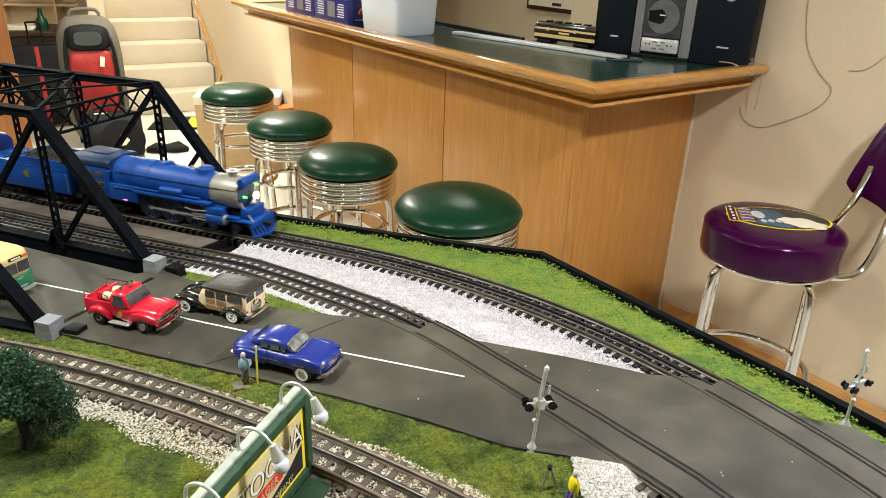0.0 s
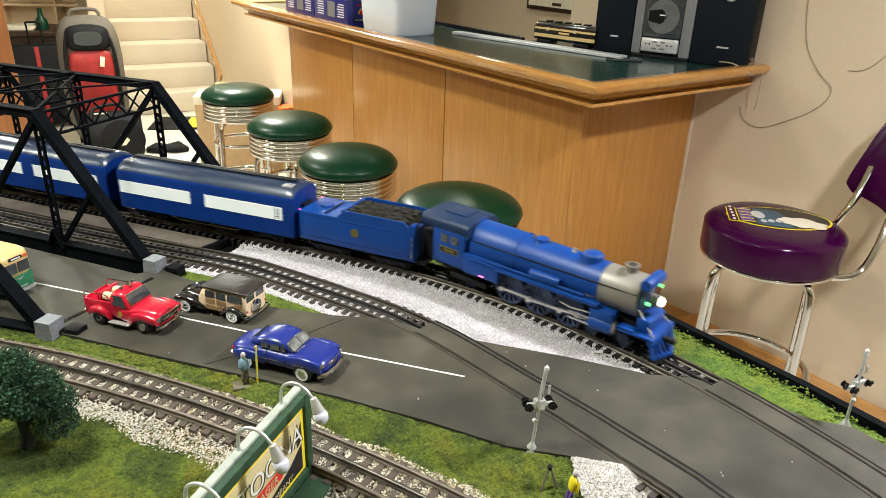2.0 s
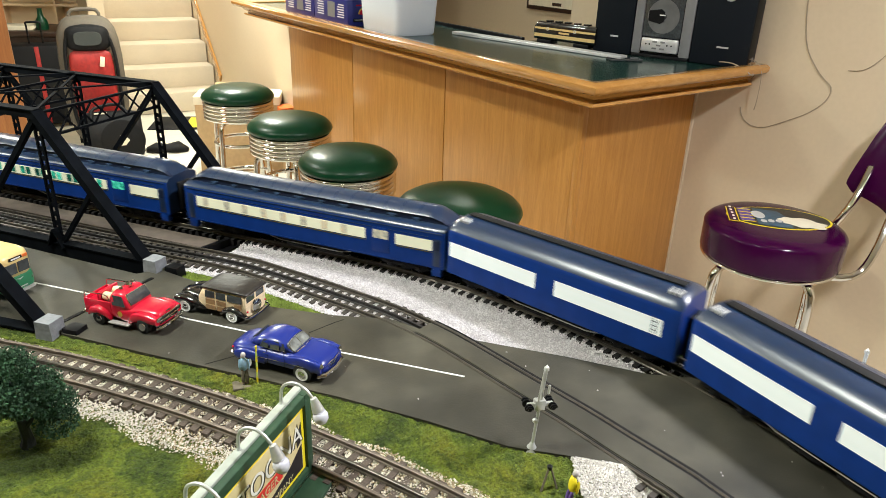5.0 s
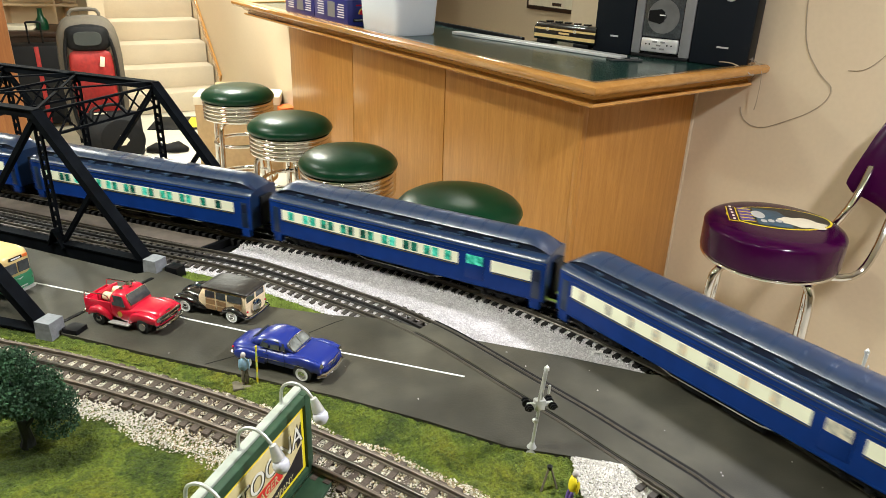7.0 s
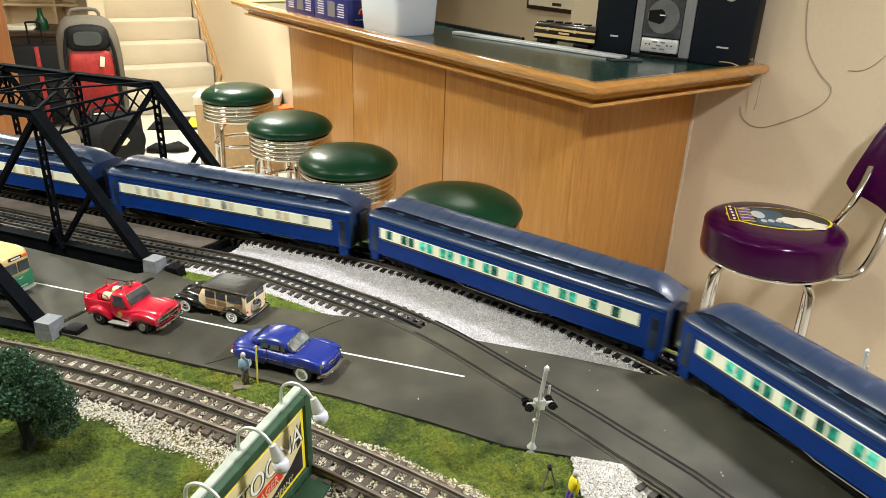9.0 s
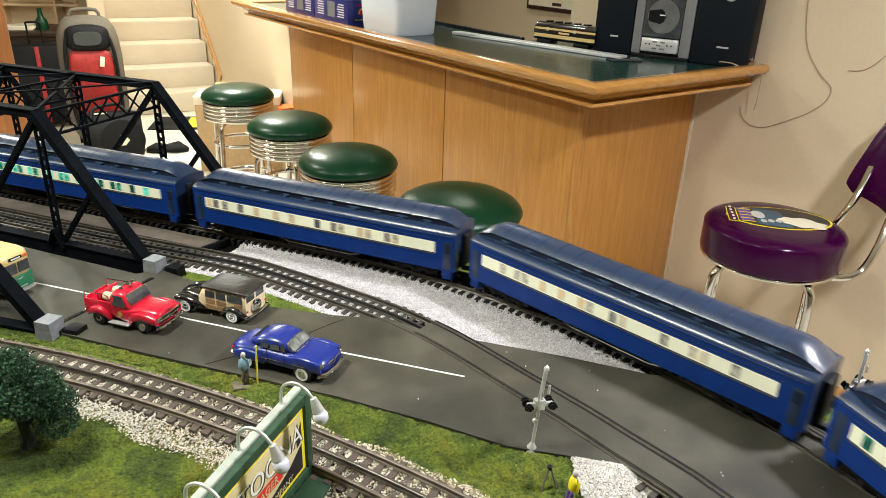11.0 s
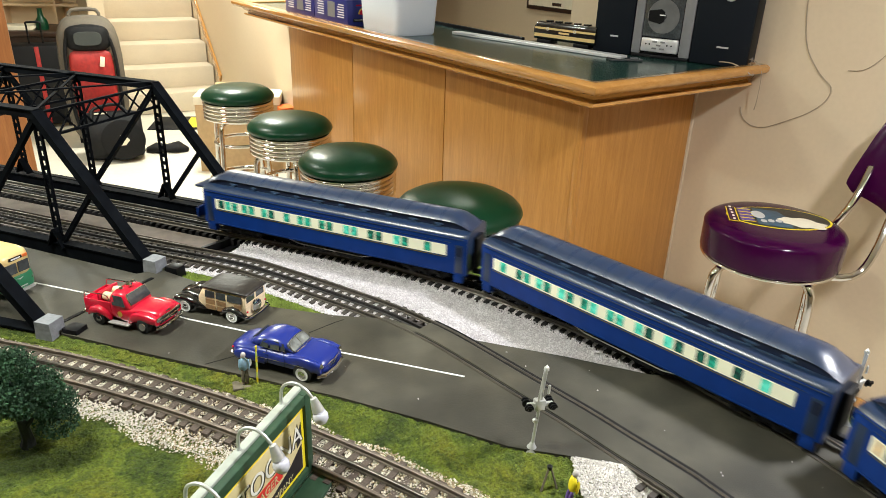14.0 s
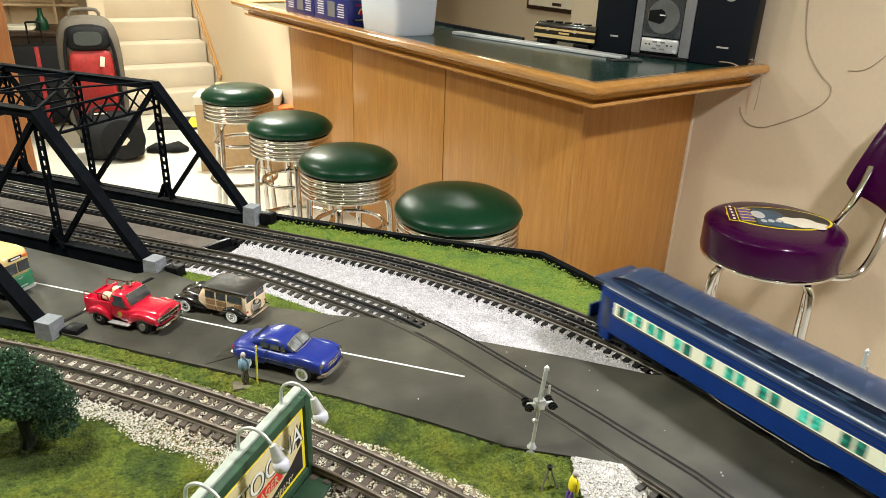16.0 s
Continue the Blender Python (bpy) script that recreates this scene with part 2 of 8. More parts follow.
def structure(name, bm, material, label, m=None, smooth=None):
    ob = link_mesh(name, bm, material, None, label, smooth)
    tagged(ob, label, "structure", kind="structure")
    if m is not None:
        ob.matrix_basis = m
    return ob


structure("floor", box(-6.2, -4.0, -0.10, 4.2, 10.5, 0.0), M_FLOOR, "pale glossy white tiled basement floor")
structure("ceiling", box(-6.2, -4.0, 2.45, 4.2, 10.5, 2.55), M_CEIL, "plain white painted basement ceiling")
# the wall beside the bar's end, in the bar's own axes (along, across)
structure("wall_east", box(-3.6, WALL_V, 0, 1.0, WALL_V + 0.12, 2.45), M_WALL, "cream painted wall beside the bar", BAR)
structure("wall_behind_bar", box(1.0, 2.05, 0, 6.5, 2.17, 2.45), M_WALL, "cream painted wall behind the bar", BAR)
structure("wall_return", box(0.88, WALL_V + 0.12, 0, 1.0, 2.17, 2.45), M_WALL, "short cream wall return", BAR)
structure("wall_south", box(-6.2, -4.1, 0, 4.2, -4.0, 2.45), M_WALL, "cream painted wall")
structure("wall_west", box(-6.3, -4.1, 0, -6.2, 10.5, 2.45), M_WALL, "cream painted wall")
structure("wall_north", box(-6.3, 10.5, 0, 4.3, 10.6, 2.45), M_WALL, "cream painted wall at the far end")
structure("wall_far_east", box(4.2, -4.1, 0, 4.3, 10.5, 2.45), M_WALL, "cream painted wall")
structure("baseboard", box(-3.6, WALL_V - 0.014, 0, 0.25, WALL_V - 0.001, 0.058, 0.004), M_OAKTRIM, "varnished oak baseboard", BAR)

# stairs, rising away from the room
ST = pose(-2.47, 6.18, 0, 0, 0, 30)
structure("stair_wall_right", box(0.47, -2.1, 0, 0.59, 4.0, 2.45), M_WALL, "bright cream wall running along the stairs", ST)
structure("stair_wall_left", box(-0.53, 0.0, 0, -0.41, 4.0, 2.45), M_WALL, "cream painted wall beside the stairs", ST)
structure("wall_stair_front_left", box(-3.4, 2.0, 0, -0.53, 2.12, 2.45), M_WALL, "cream painted wall left of the stairs", ST)


def stairs():
    top = thing("staircase", "beige carpeted basement stairs rising to the floor above", "stairs", at=ST)
    tagged(top, kind="structure")
    for i in range(9):
        bm = box(-0.40, i * 0.245 - 0.02, i * 0.178 - (0.0 if i == 0 else 0.012), 0.462, i * 0.245 + 0.28, (i + 1) * 0.178, 0.018)
        part("step", bm, M_CARPET, top)
    sk = part("skirt_board", box(-0.010, -0.12, -0.05, 0.006, 3.0, 0.03, 0.003), M_OAKTRIM, top, "slanting varnished oak trim board")
    sk.matrix_basis = pose(0.460, 0.05, 0.36, 36.0, 0, 0)


stairs()


# ---- bar ----
def bar():
    top = thing("bar", "honey oak home bar with a dark green laminate top", "bar counter", at=BAR)
    F, E, L = 0.25, 0.27, 3.0
    # front panels between seams, with narrow grooves
    seams = [E, 1.10, 1.95, 2.76]
    for a, b in zip(seams, seams[1:]):
        part("front_panel", box(a + 0.003, F, 0.0, b - 0.003, F + 0.02, 1.04, 0.002), M_OAK, top)
    part("front_backing", box(E + 0.01, F + 0.015, 0, 2.75, F + 0.05, 1.04), M_OAKTRIM, top)
    part("end_panel", box(E, F + 0.004, 0.0, E + 0.02, WALL_V - 0.012, 1.04, 0.002), M_OAK, top)
    part("corner_trim", box(E - 0.004, F - 0.004, 0, E + 0.022, F + 0.022, 1.04, 0.004), M_OAK, top)
    part("wall_trim", box(E - 0.008, WALL_V - 0.012, 0, E + 0.01, WALL_V - 0.001, 1.04, 0.002), M_WALL, top)
    part("left_panel", box(2.74, F + 0.004, 0, 2.76, 0.60, 1.04, 0.002), M_OAK, top)
    ins = 0.075
    out = [(ins, ins), (L - ins, ins), (L - ins, 0.52), (0.92, 0.52), (0.92, WALL_V - 0.002), (ins, WALL_V - 0.002)]
    part("counter_top", prism(out, 1.055, 1.098), M_GREENTOP, top, "dark green laminate counter top")
    # moulded edge: sweeps along the outer edges
    prof = [(0, 1.045), (0.006, 1.040), (0.014, 1.052), (0.024, 1.056), (0.030, 1.068), (0.046, 1.074), (0.070, 1.080), (0.082, 1.092),
            (0.082, 1.104), (0.072, 1.112), (0.045, 1.113), (0.012, 1.108), (0.0, 1.104)]
    path = [(ins, WALL_V - 0.002), (ins, ins), (L - ins, ins), (L - ins, 0.52)]
    part("edge_moulding", sweep(path, [(-s, z) for s, z in prof]), M_OAKTRIM, top, "rounded varnished oak edge moulding", smooth=50)
    prof = [(0, 1.028), (0.020, 1.028), (0.026, 1.033), (0.024, 1.041), (0.0, 1.045)]
    part("lower_moulding", sweep(path, [(-s, z) for s, z in prof]), M_OAKTRIM, top, smooth=50)
    part("soffit", prism([(ins, ins), (L - ins, ins), (L - ins, 0.5), (0.9, 0.5), (0.9, WALL_V - 0.002), (ins, WALL_V - 0.002)], 1.04, 1.054), M_OAK, top)
    part("back_edge", box(0.93, 0.521, 1.05, L - 0.08, 0.54, 1.112, 0.003), M_BLACK, top)
    hook = part("bottle_opener", box(2.762, 0.27, 0.93, 2.80, 0.30, 0.97, 0.004), M_RAIL, top)


bar()


# ---- stools ----
def green_stool():
    s = thing("bar_stool", "chrome bar stool with a round dark green vinyl seat", "bar stool", "green bar stools along the bar")
    R = 0.185
    seat = [(0, 0.768), (0.05, 0.767), (0.10, 0.762), (0.14, 0.752), (0.165, 0.738), (0.180, 0.722), (R, 0.708), (0.181, 0.697), (0.172, 0.692), (0, 0.692)]
    part("seat", lathe(seat, 64), M_GREENVINYL, s, "domed dark green vinyl seat", smooth=60)
    band = [(0.10, 0.690)]
    z = 0.690
    for k in range(5):
        band += [(0.170, z), (0.1775, z - 0.004), (0.1790, z - 0.009), (0.1775, z - 0.014), (0.170, z - 0.018)]
        z -= 0.0185
    band += [(0.166, z), (0.10, z)]
    part("ribbed_band", lathe(band, 64), M_CHROME, s, "ribbed polished chrome band under the seat", smooth=50)
    legs = 4
    for k in range(legs):
        a = math.pi / 4 + k * math.pi / 2 + 0.25
        c, sn = math.cos(a), math.sin(a)
        pts = [(0.07 * c, 0.07 * sn, 0.592), (0.12 * c, 0.12 * sn, 0.590), (0.146 * c, 0.146 * sn, 0.575), (0.155 * c, 0.155 * sn, 0.545),
               (0.162 * c, 0.162 * sn, 0.40), (0.176 * c, 0.176 * sn, 0.20), (0.19 * c, 0.19 * sn, 0.012)]
        part("leg", tube(spline(pts, 0.02), 0.0125, 10), M_CHROME, s, smooth=80)
        part("foot", lathe([(0, 0), (0.016, 0), (0.016, 0.012), (0.0125, 0.02), (0, 0.02)], 12, Matrix.Translation((0.1905 * c, 0.1905 * sn, 0))), M_BLACK, s)
    part("brace_ring", tube(ring_pts(0.132, 0.47), 0.0095, 8, True), M_CHROME, s, smooth=80)
    part("foot_ring", tube(ring_pts(0.168, 0.27, 48), 0.0115, 8, True), M_CHROME, s, smooth=80)
    return s


G0 = green_stool()
G0.matrix_basis = pose(0.052, 2.05, 0)
for x, y, rz in ((-0.364, 2.52, 25), (-0.69, 3.03, 50), (-1.093, 3.64, 10)):
    copy_thing(G0, pose(x, y, 0, 0, 0, rz))
G0.matrix_basis = pose(0.044, 2.05, 0) @ Matrix.Diagonal((1.085, 1.085, 1.008, 1))


def purple_stool():
    s = thing("bar_stool", "chrome bar stool with a deep purple padded seat and back", "bar stool", at=pose(0.982, 1.946, 0, 0, 0, -8))
    R = 0.198
    prof = [(0, 0.7525), (0.12, 0.7525), (0.165, 0.750), (0.183, 0.7445), (0.193, 0.737), (0.1975, 0.731), (R, 0.727), (R, 0.651), (0.195, 0.644), (0.182, 0.640), (0, 0.640)]
    part("seat", lathe(prof, 72), M_PURPLE, s, "thick round purple vinyl seat with a printed badge", smooth=50)
    part("seat_rim", tube(ring_pts(0.190, 0.637, 64), 0.005, 8, True), M_CHROME, s, smooth=80)
    for k in range(4):
        a = math.radians(45 + 90 * k - 19)
        c, sn = math.cos(a), math.sin(a)
        pts = [(0.10 * c, 0.10 * sn, 0.625), (0.150 * c, 0.150 * sn, 0.622), (0.178 * c, 0.178 * sn, 0.604), (0.190 * c, 0.190 * sn, 0.56),
               (0.196 * c, 0.196 * sn, 0.35), (0.205 * c, 0.205 * sn, 0.012)]
        part("leg", tube(spline(pts, 0.02), 0.0125, 10), M_CHROME, s, smooth=80)
        part("foot", lathe([(0, 0), (0.016, 0), (0.016, 0.012), (0.0125, 0.02), (0, 0.02)], 12, Matrix.Translation((0.205 * c, 0.205 * sn, 0))), M_BLACK, s)
    part("foot_ring", tube(ring_pts(0.188, 0.26, 56), 0.011, 8, True), M_CHROME, s, smooth=80)
    return s


P0 = purple_stool()

# ---- railway table ----
Z, ZR = 1.09, 1.105
OC, OR = Vector((-0.458, -0.011)), 0.914
A0 = radians(70.0)
T0 = OC + OR * Vector((math.cos(A0), math.sin(A0)))
TD, TN = Vector((math.cos(A0 - math.pi / 2), math.sin(A0 - math.pi / 2))), Vector((math.cos(A0), math.sin(A0)))
LS = 2.2


def outer(s):
    """A point and the way of the oval main track at s metres from where its curve begins."""
    half = math.pi * OR
    s = (s + LS) % (2 * LS + 2 * half) - LS
    if s < 0:
        return T0 + TD * s, TD
    if s < half:
        a = A0 - s / OR
        return OC + OR * Vector((math.cos(a), math.sin(a))), Vector((math.sin(a), -math.cos(a)))
    s -= half
    if s < LS:
        p = OC - TN * OR
        return p - TD * s, -TD
    s -= LS
    a = A0 - math.pi - s / OR
    return OC - TD * LS + OR * Vector((math.cos(a), math.sin(a))), Vector((math.sin(a), -math.cos(a)))


def along(a, n):
    """A plan point at a metres along the bridge's line and n metres to its far side."""
    return T0 + TD * a + TN * n


OUTER = [outer(s * 0.02)[0] for s in range(int(-2.2 / 0.02), int(2.9 / 0.02))]
INNER = spline([along(-2.2, -0.095), along(-1.2, -0.095), along(-0.6, -0.095), along(-0.28, -0.095), (-0.268, 0.797), (-0.206, 0.767), (-0.130, 0.723),
                (-0.060, 0.679), (-0.006, 0.635), (0.028, 0.601), (0.075, 0.550), (0.120, 0.502), (0.151, 0.466), (0.180, 0.433), (0.207, 0.397), (0.30, 0.25), (0.38, 0.05)], 0.015)
FC, FR = Vector((-0.756, -0.813)), 1.425
FRONT = [FC + FR * Vector((math.cos(math.radians(a)), math.sin(math.radians(a)))) for a in np.arange(104, 40, -0.6)]
EDGE = [(-0.271, 0.972), (-0.067, 0.907), (0.051, 0.874), (0.13, 0.858), (0.213, 0.746), (0.273, 0.666), (0.351, 0.566), (0.395, 0.501)]
farl = along(-2.9, 0.075)
TABLE = [(farl.x, farl.y), *EDGE, (0.80, -0.10), (0.80, -1.15), (-3.6, -1.15), (-3.6, farl.y - 0.2)]


def ground_sheet():
    bm = bmesh.new()
    add_prism(bm, TABLE, Z - 0.05, Z - 0.004)
    structure("layout_ground", bm, M_GROUND, "green flocked ground of the model railway table")
    edge = [(farl.x, farl.y), *EDGE, (0.80, -0.10), (0.80, -1.15)]
    bm = sweep(edge, [(0.0, Z - 0.16), (0.009, Z - 0.16), (0.009, Z + 0.010), (0.0, Z + 0.010)])
    structure("table_edge", bm, M_BLACKPAINT, "black painted edge board of the railway table")
    t = thing("layout_table_frame", "dark timber frame and legs carrying the railway table", "table")
    part("underframe", box(-2.6, -0.9, Z - 0.14, -0.35, 0.55, Z - 0.05), M_DECK, t)
    for x, y in ((-2.5, -0.8), (-0.45, -0.8), (-2.5, 0.45), (-0.45, 0.45)):
        part("leg", box(x - 0.045, y - 0.045, 0, x + 0.045, y + 0.045, Z - 0.14, 0.004), M_DECK, t)


ground_sheet()

# the road is a slab that lies a little higher than the turf, level with the rails
SLAB = 0.0139
ROAD = [(x * 0.9665, y * 0.9665) for x, y in
        ((-1.6, 1.02), (-0.60, 0.862), (-0.379, 0.777), (-0.353, 0.790), (-0.28, 0.750), (-0.194, 0.704), (-0.121, 0.689), (-0.057, 0.685), (-0.012, 0.659), (0.049, 0.642), (0.13, 0.619),
         (0.21, 0.591), (0.25, 0.588), (0.29, 0.566), (0.341, 0.527), (0.375, 0.516), (0.42, 0.445), (0.74, -0.1), (0.5, -0.1), (0.30, 0.22), (0.215, 0.40), (0.157, 0.457), (0.061, 0.475),
         (-0.007, 0.505), (-0.092, 0.537), (-0.183, 0.565), (-0.282, 0.595), (-0.404, 0.634), (-0.8, 0.77), (-1.6, 1.0))]
structure("road", prism(ROAD, Z - 0.003, Z + SLAB), M_ROAD, "worn dark grey asphalt road across the model railway")


def centre_line():
    pts = [(x * 0.9665, y * 0.9665) for x, y in ((-0.62, 0.79), (-0.479, 0.741), (-0.409, 0.72), (-0.276, 0.669), (-0.225, 0.653), (-0.1, 0.612), (0.025, 0.576))]
    bm = sweep(pts, [(-0.0010, Z + SLAB + 0.0001), (0.0010, Z + SLAB + 0.0001), (0.0010, Z + SLAB + 0.0005), (-0.0010, Z + SLAB + 0.0005)])
    structure("centre_line", bm, M_LINE, "thin white centre line painted on the road")


centre_line()

def track(name, pts, label, tie_m, rail_m, mid_m, gauge=0.0165, tie=0.026, pitch=0.0115, tw=0.0027):
    t = thing(name, label, "model track")
    tagged(t, kind="structure")
    top = ZR
    for off, m, nm in ((-gauge, rail_m, "rail"), (0.0, mid_m, "centre_rail"), (gauge, rail_m, "rail")):
        w = 0.0013
        prof = [(off - 0.0018, top - 0.0056), (off + 0.0018, top - 0.0056), (off + 0.0016, top - 0.0050), (off + 0.0007, top - 0.0042), (off + 0.0007, top - 0.0024), (off + w, top - 0.0017),
                (off + w, top - 0.0004), (off + w * 0.5, top), (off - w * 0.5, top), (off - w, top - 0.0004), (off - w, top - 0.0017), (off - 0.0007, top - 0.0024), (off - 0.0007, top - 0.0042), (off - 0.0016, top - 0.0050)]
        part(nm, sweep([(p[0], p[1]) for p in pts], prof), m, t)
    # ties
    P = [Vector((p[0], p[1])) for p in pts]
    bm = bmesh.new()
    tie_bm = bmesh.new()
    add_box(tie_bm, -tw, -tie, top - 0.0145, tw, tie, top - 0.0055)
    tie_mesh = None
    acc = 0.0
    for a, b in zip(P, P[1:]):
        d = b - a
        l = d.length
        while acc < l:
            c = a + d * (acc / l)
            ang = math.atan2(d.y, d.x) + random.uniform(-0.02, 0.02)
            h = random.uniform(-0.0004, 0.0004)
            q = Matrix.Translation((c.x, c.y, 0)) @ Matrix.Rotation(ang, 4, "Z")
            if -1.0 < c.x < 0.75 and 0.2 < c.y < 1.3:
                m = Matrix.Translation((0, 0, h)) @ q @ Matrix.Diagonal((random.uniform(0.9, 1.1), random.uniform(0.96, 1.04), 1, 1))
                if tie_mesh is None:
                    tie_mesh = part("tie", tie_bm, tie_m, t, smooth=None)
                    tie_mesh.matrix_basis = m
                else:
                    o = new("tie", tie_mesh.data)
                    o.parent = t
                    o.matrix_basis = m
                acc += pitch
                continue
            e = tie + random.uniform(-0.001, 0.001)
            vs = add_box(bm, -tw, -e, top - 0.0145, tw, e, top - 0.0055 + h)
            for v in vs:
                v.co = q @ v.co
            acc += pitch
        acc -= l
    ob = part("ties", bm, tie_m, t, smooth=None)
    tagged(ob, kind="stuff")
    return t


track("main_track", OUTER, "three-rail model track with black ties", M_TIE, M_RAIL, M_RAILDARK)
track("inner_track", INNER, "three-rail model track with dark brown ties crossing the road", M_TIEDARK, M_RAILDULL, M_RAILDARK)
track("front_track", FRONT, "weathered brown three-rail model track with wooden ties", M_TIEBROWN, M_RAILBROWN, M_RAILDULL, gauge=0.0175, pitch=0.0125, tw=0.0030)


# ---- truss bridges ----
def strut(bm, p, q, w, d, up=(0, 0, 1)):
    """A straight bar of section w by d between two points."""
    p, q = Vector(p), Vector(q)
    z = (q - p).normalized()
    x = Vector(up).cross(z)
    x = x.normalized() if x.length > 1e-4 else Vector((1, 0, 0))
    y = z.cross(x)
    vs = []
    for c in (p, q):
        vs += [bm.verts.new(c + x * (sx * w / 2) + y * (sy * d / 2)) for sx, sy in ((-1, -1), (1, -1), (1, 1), (-1, 1))]
    for f in ((0, 3, 2, 1), (4, 5, 6, 7), (0, 1, 5, 4), (1, 2, 6, 5), (2, 3, 7, 6), (3, 0, 4, 7)):
        bm.faces.new([vs[i] for i in f])


def laced(bm, p, q, w, side, n):
    """Two flanges joined by small battens, so that light shows between them."""
    p, q, s = Vector(p), Vector(q), Vector(side) * (w / 2)
    strut(bm, p - s, q - s, 0.0030, 0.0027, side)
    strut(bm, p + s, q + s, 0.0030, 0.0027, side)
    for k in range(n):
        t = (k + 0.5) / n
        c = p.lerp(q, t)
        h = (q - p) * (0.40 / n)
        strut(bm, c - h * 0.6, c + h * 0.6, w, 0.0012, Vector(side).cross(q - p).normalized())


def truss_bridge(name, label, place, near, far, a_end, panel, count, height):
    """A through truss; place(a, n) gives plan points, a_end is its end nearest the road."""
    b = thing(name, label, "model bridge")
    z0, z1 = Z + 0.012, Z + height
    tops = [a_end - panel * 0.95 - panel * k for k in range(count)]
    left = tops[-1] - panel * 0.95

    def P(a, n, z):
        v = place(a, n)
        return Vector((v[0], v[1], z))

    side_v = (P(1, 0, 0) - P(0, 0, 0)).normalized()
    for n in (near, far):
        bm = bmesh.new()
        dz = -0.009 if n > 0 else 0.0
        strut(bm, P(a_end, n, z0 - 0.001 + dz), P(left, n, z0 - 0.001 + dz), 0.010, 0.019)
        strut(bm, P(a_end, n, z0 + 0.0105 + dz), P(left, n, z0 + 0.0105 + dz), 0.013, 0.0016)
        part("bottom_chord", bm, M_TRUSS, b, "dark steel plate girder", smooth=None)
        bm = bmesh.new()
        strut(bm, P(tops[0] + 0.004, n, z1), P(tops[-1] - 0.004, n, z1), 0.011, 0.009)
        strut(bm, P(tops[0] + 0.004, n, z1 + 0.0052), P(tops[-1] - 0.004, n, z1 + 0.0052), 0.014, 0.0015)
        part("top_chord", bm, M_TRUSS, b, smooth=None)
        for e, t in ((a_end, tops[0]), (left, tops[-1])):
            bm = bmesh.new()
            strut(bm, P(e, n, z0 + 0.006), P(t, n, z1), 0.012, 0.009, (0, 0, 1))
            strut(bm, P(e + 0.004, n, z0 + 0.010), P(t + 0.004, n, z1 + 0.004), 0.015, 0.0015, (0, 0, 1))
            part("end_post", bm, M_TRUSS, b, smooth=None)
        for k, t in enumerate(tops):
            bm = bmesh.new()
            laced(bm, P(t, n, z0 + 0.006), P(t, n, z1), 0.0088, side_v, 14)
            part("post", bm, M_TRUSS, b, smooth=None)
            bm = bmesh.new()
            for s in (-1, 1):
                strut(bm, P(t + s * 0.012, n - 0.004, z0 + 0.006), P(t, n - 0.004, z0 + 0.030), 0.012, 0.0015)
            part("gusset", bm, M_TRUSS, b, smooth=None)
            bm = bmesh.new()
            if k + 1 < count:
                c = (t, tops[k + 1]) if k % 2 == 0 else (tops[k + 1], t)
                strut(bm, P(c[0], n, z1 - 0.004), P(c[1], n, z0 + 0.008), 0.007, 0.006)
                part("diagonal", bm, M_TRUSS, b, smooth=None)
            if k == 0:
                bm = bmesh.new()
                strut(bm, P(t + 0.004, n, z0 + 0.008), P((t + a_end) / 2, n, (z0 + z1) / 2), 0.006, 0.005)
                part("knee_brace", bm, M_TRUSS, b, smooth=None)
    # portal lattices and top laterals
    for k, t in enumerate(tops):
        bm = bmesh.new()
        h = 0.030
        strut(bm, P(t, near, z1), P(t, far, z1), 0.004, 0.003)
        strut(bm, P(t, near, z1 - h), P(t, far, z1 - h), 0.004, 0.003)
        m = 7
        for i in range(m):
            a, c = near + (far - near) * i / m, near + (far - near) * (i + 1) / m
            strut(bm, P(t, a, z1), P(t, c, z1 - h), 0.0022, 0.0016)
            strut(bm, P(t, a, z1 - h), P(t, c, z1), 0.0022, 0.0016)
        part("portal_lattice", bm, M_TRUSS, b, smooth=None)
        if k + 1 < count:
            bm = bmesh.new()
            strut(bm, P(t, near, z1 + 0.003), P(tops[k + 1], far, z1 + 0.003), 0.004, 0.002)
            strut(bm, P(t, far, z1 + 0.0055), P(tops[k + 1], near, z1 + 0.0055), 0.004, 0.002)
            part("top_lateral", bm, M_TRUSS, b, smooth=None)
    # concrete-grey shoes with a black block behind them
    ang = math.atan2(side_v.y, side_v.x)
    for n in (near, far):
        s = part("bearing_shoe", prism([(-0.009, -0.009), (0.012, -0.009), (0.012, 0.010), (-0.009, 0.010)], 0, 0.028), M_CONCRETE, b, "grey cast bearing block")
        for v in s.data.vertices:
            if v.co.z > 0.01:
                v.co.x = v.co.x * 0.85 + 0.001
        c = P(a_end + 0.012, n - 0.003, Z + 0.001)
        s.matrix_basis = Matrix.Translation(c) @ Matrix.Rotation(ang, 4, "Z")
        q = part("end_block", box(0.0, -0.004, 0.0, 0.018, 0.012, 0.018, 0.001), M_BLACK, b)
        q.matrix_basis = Matrix.Translation(P(a_end + 0.026, n + 0.003, Z + 0.001)) @ Matrix.Rotation(ang, 4, "Z")
    return b


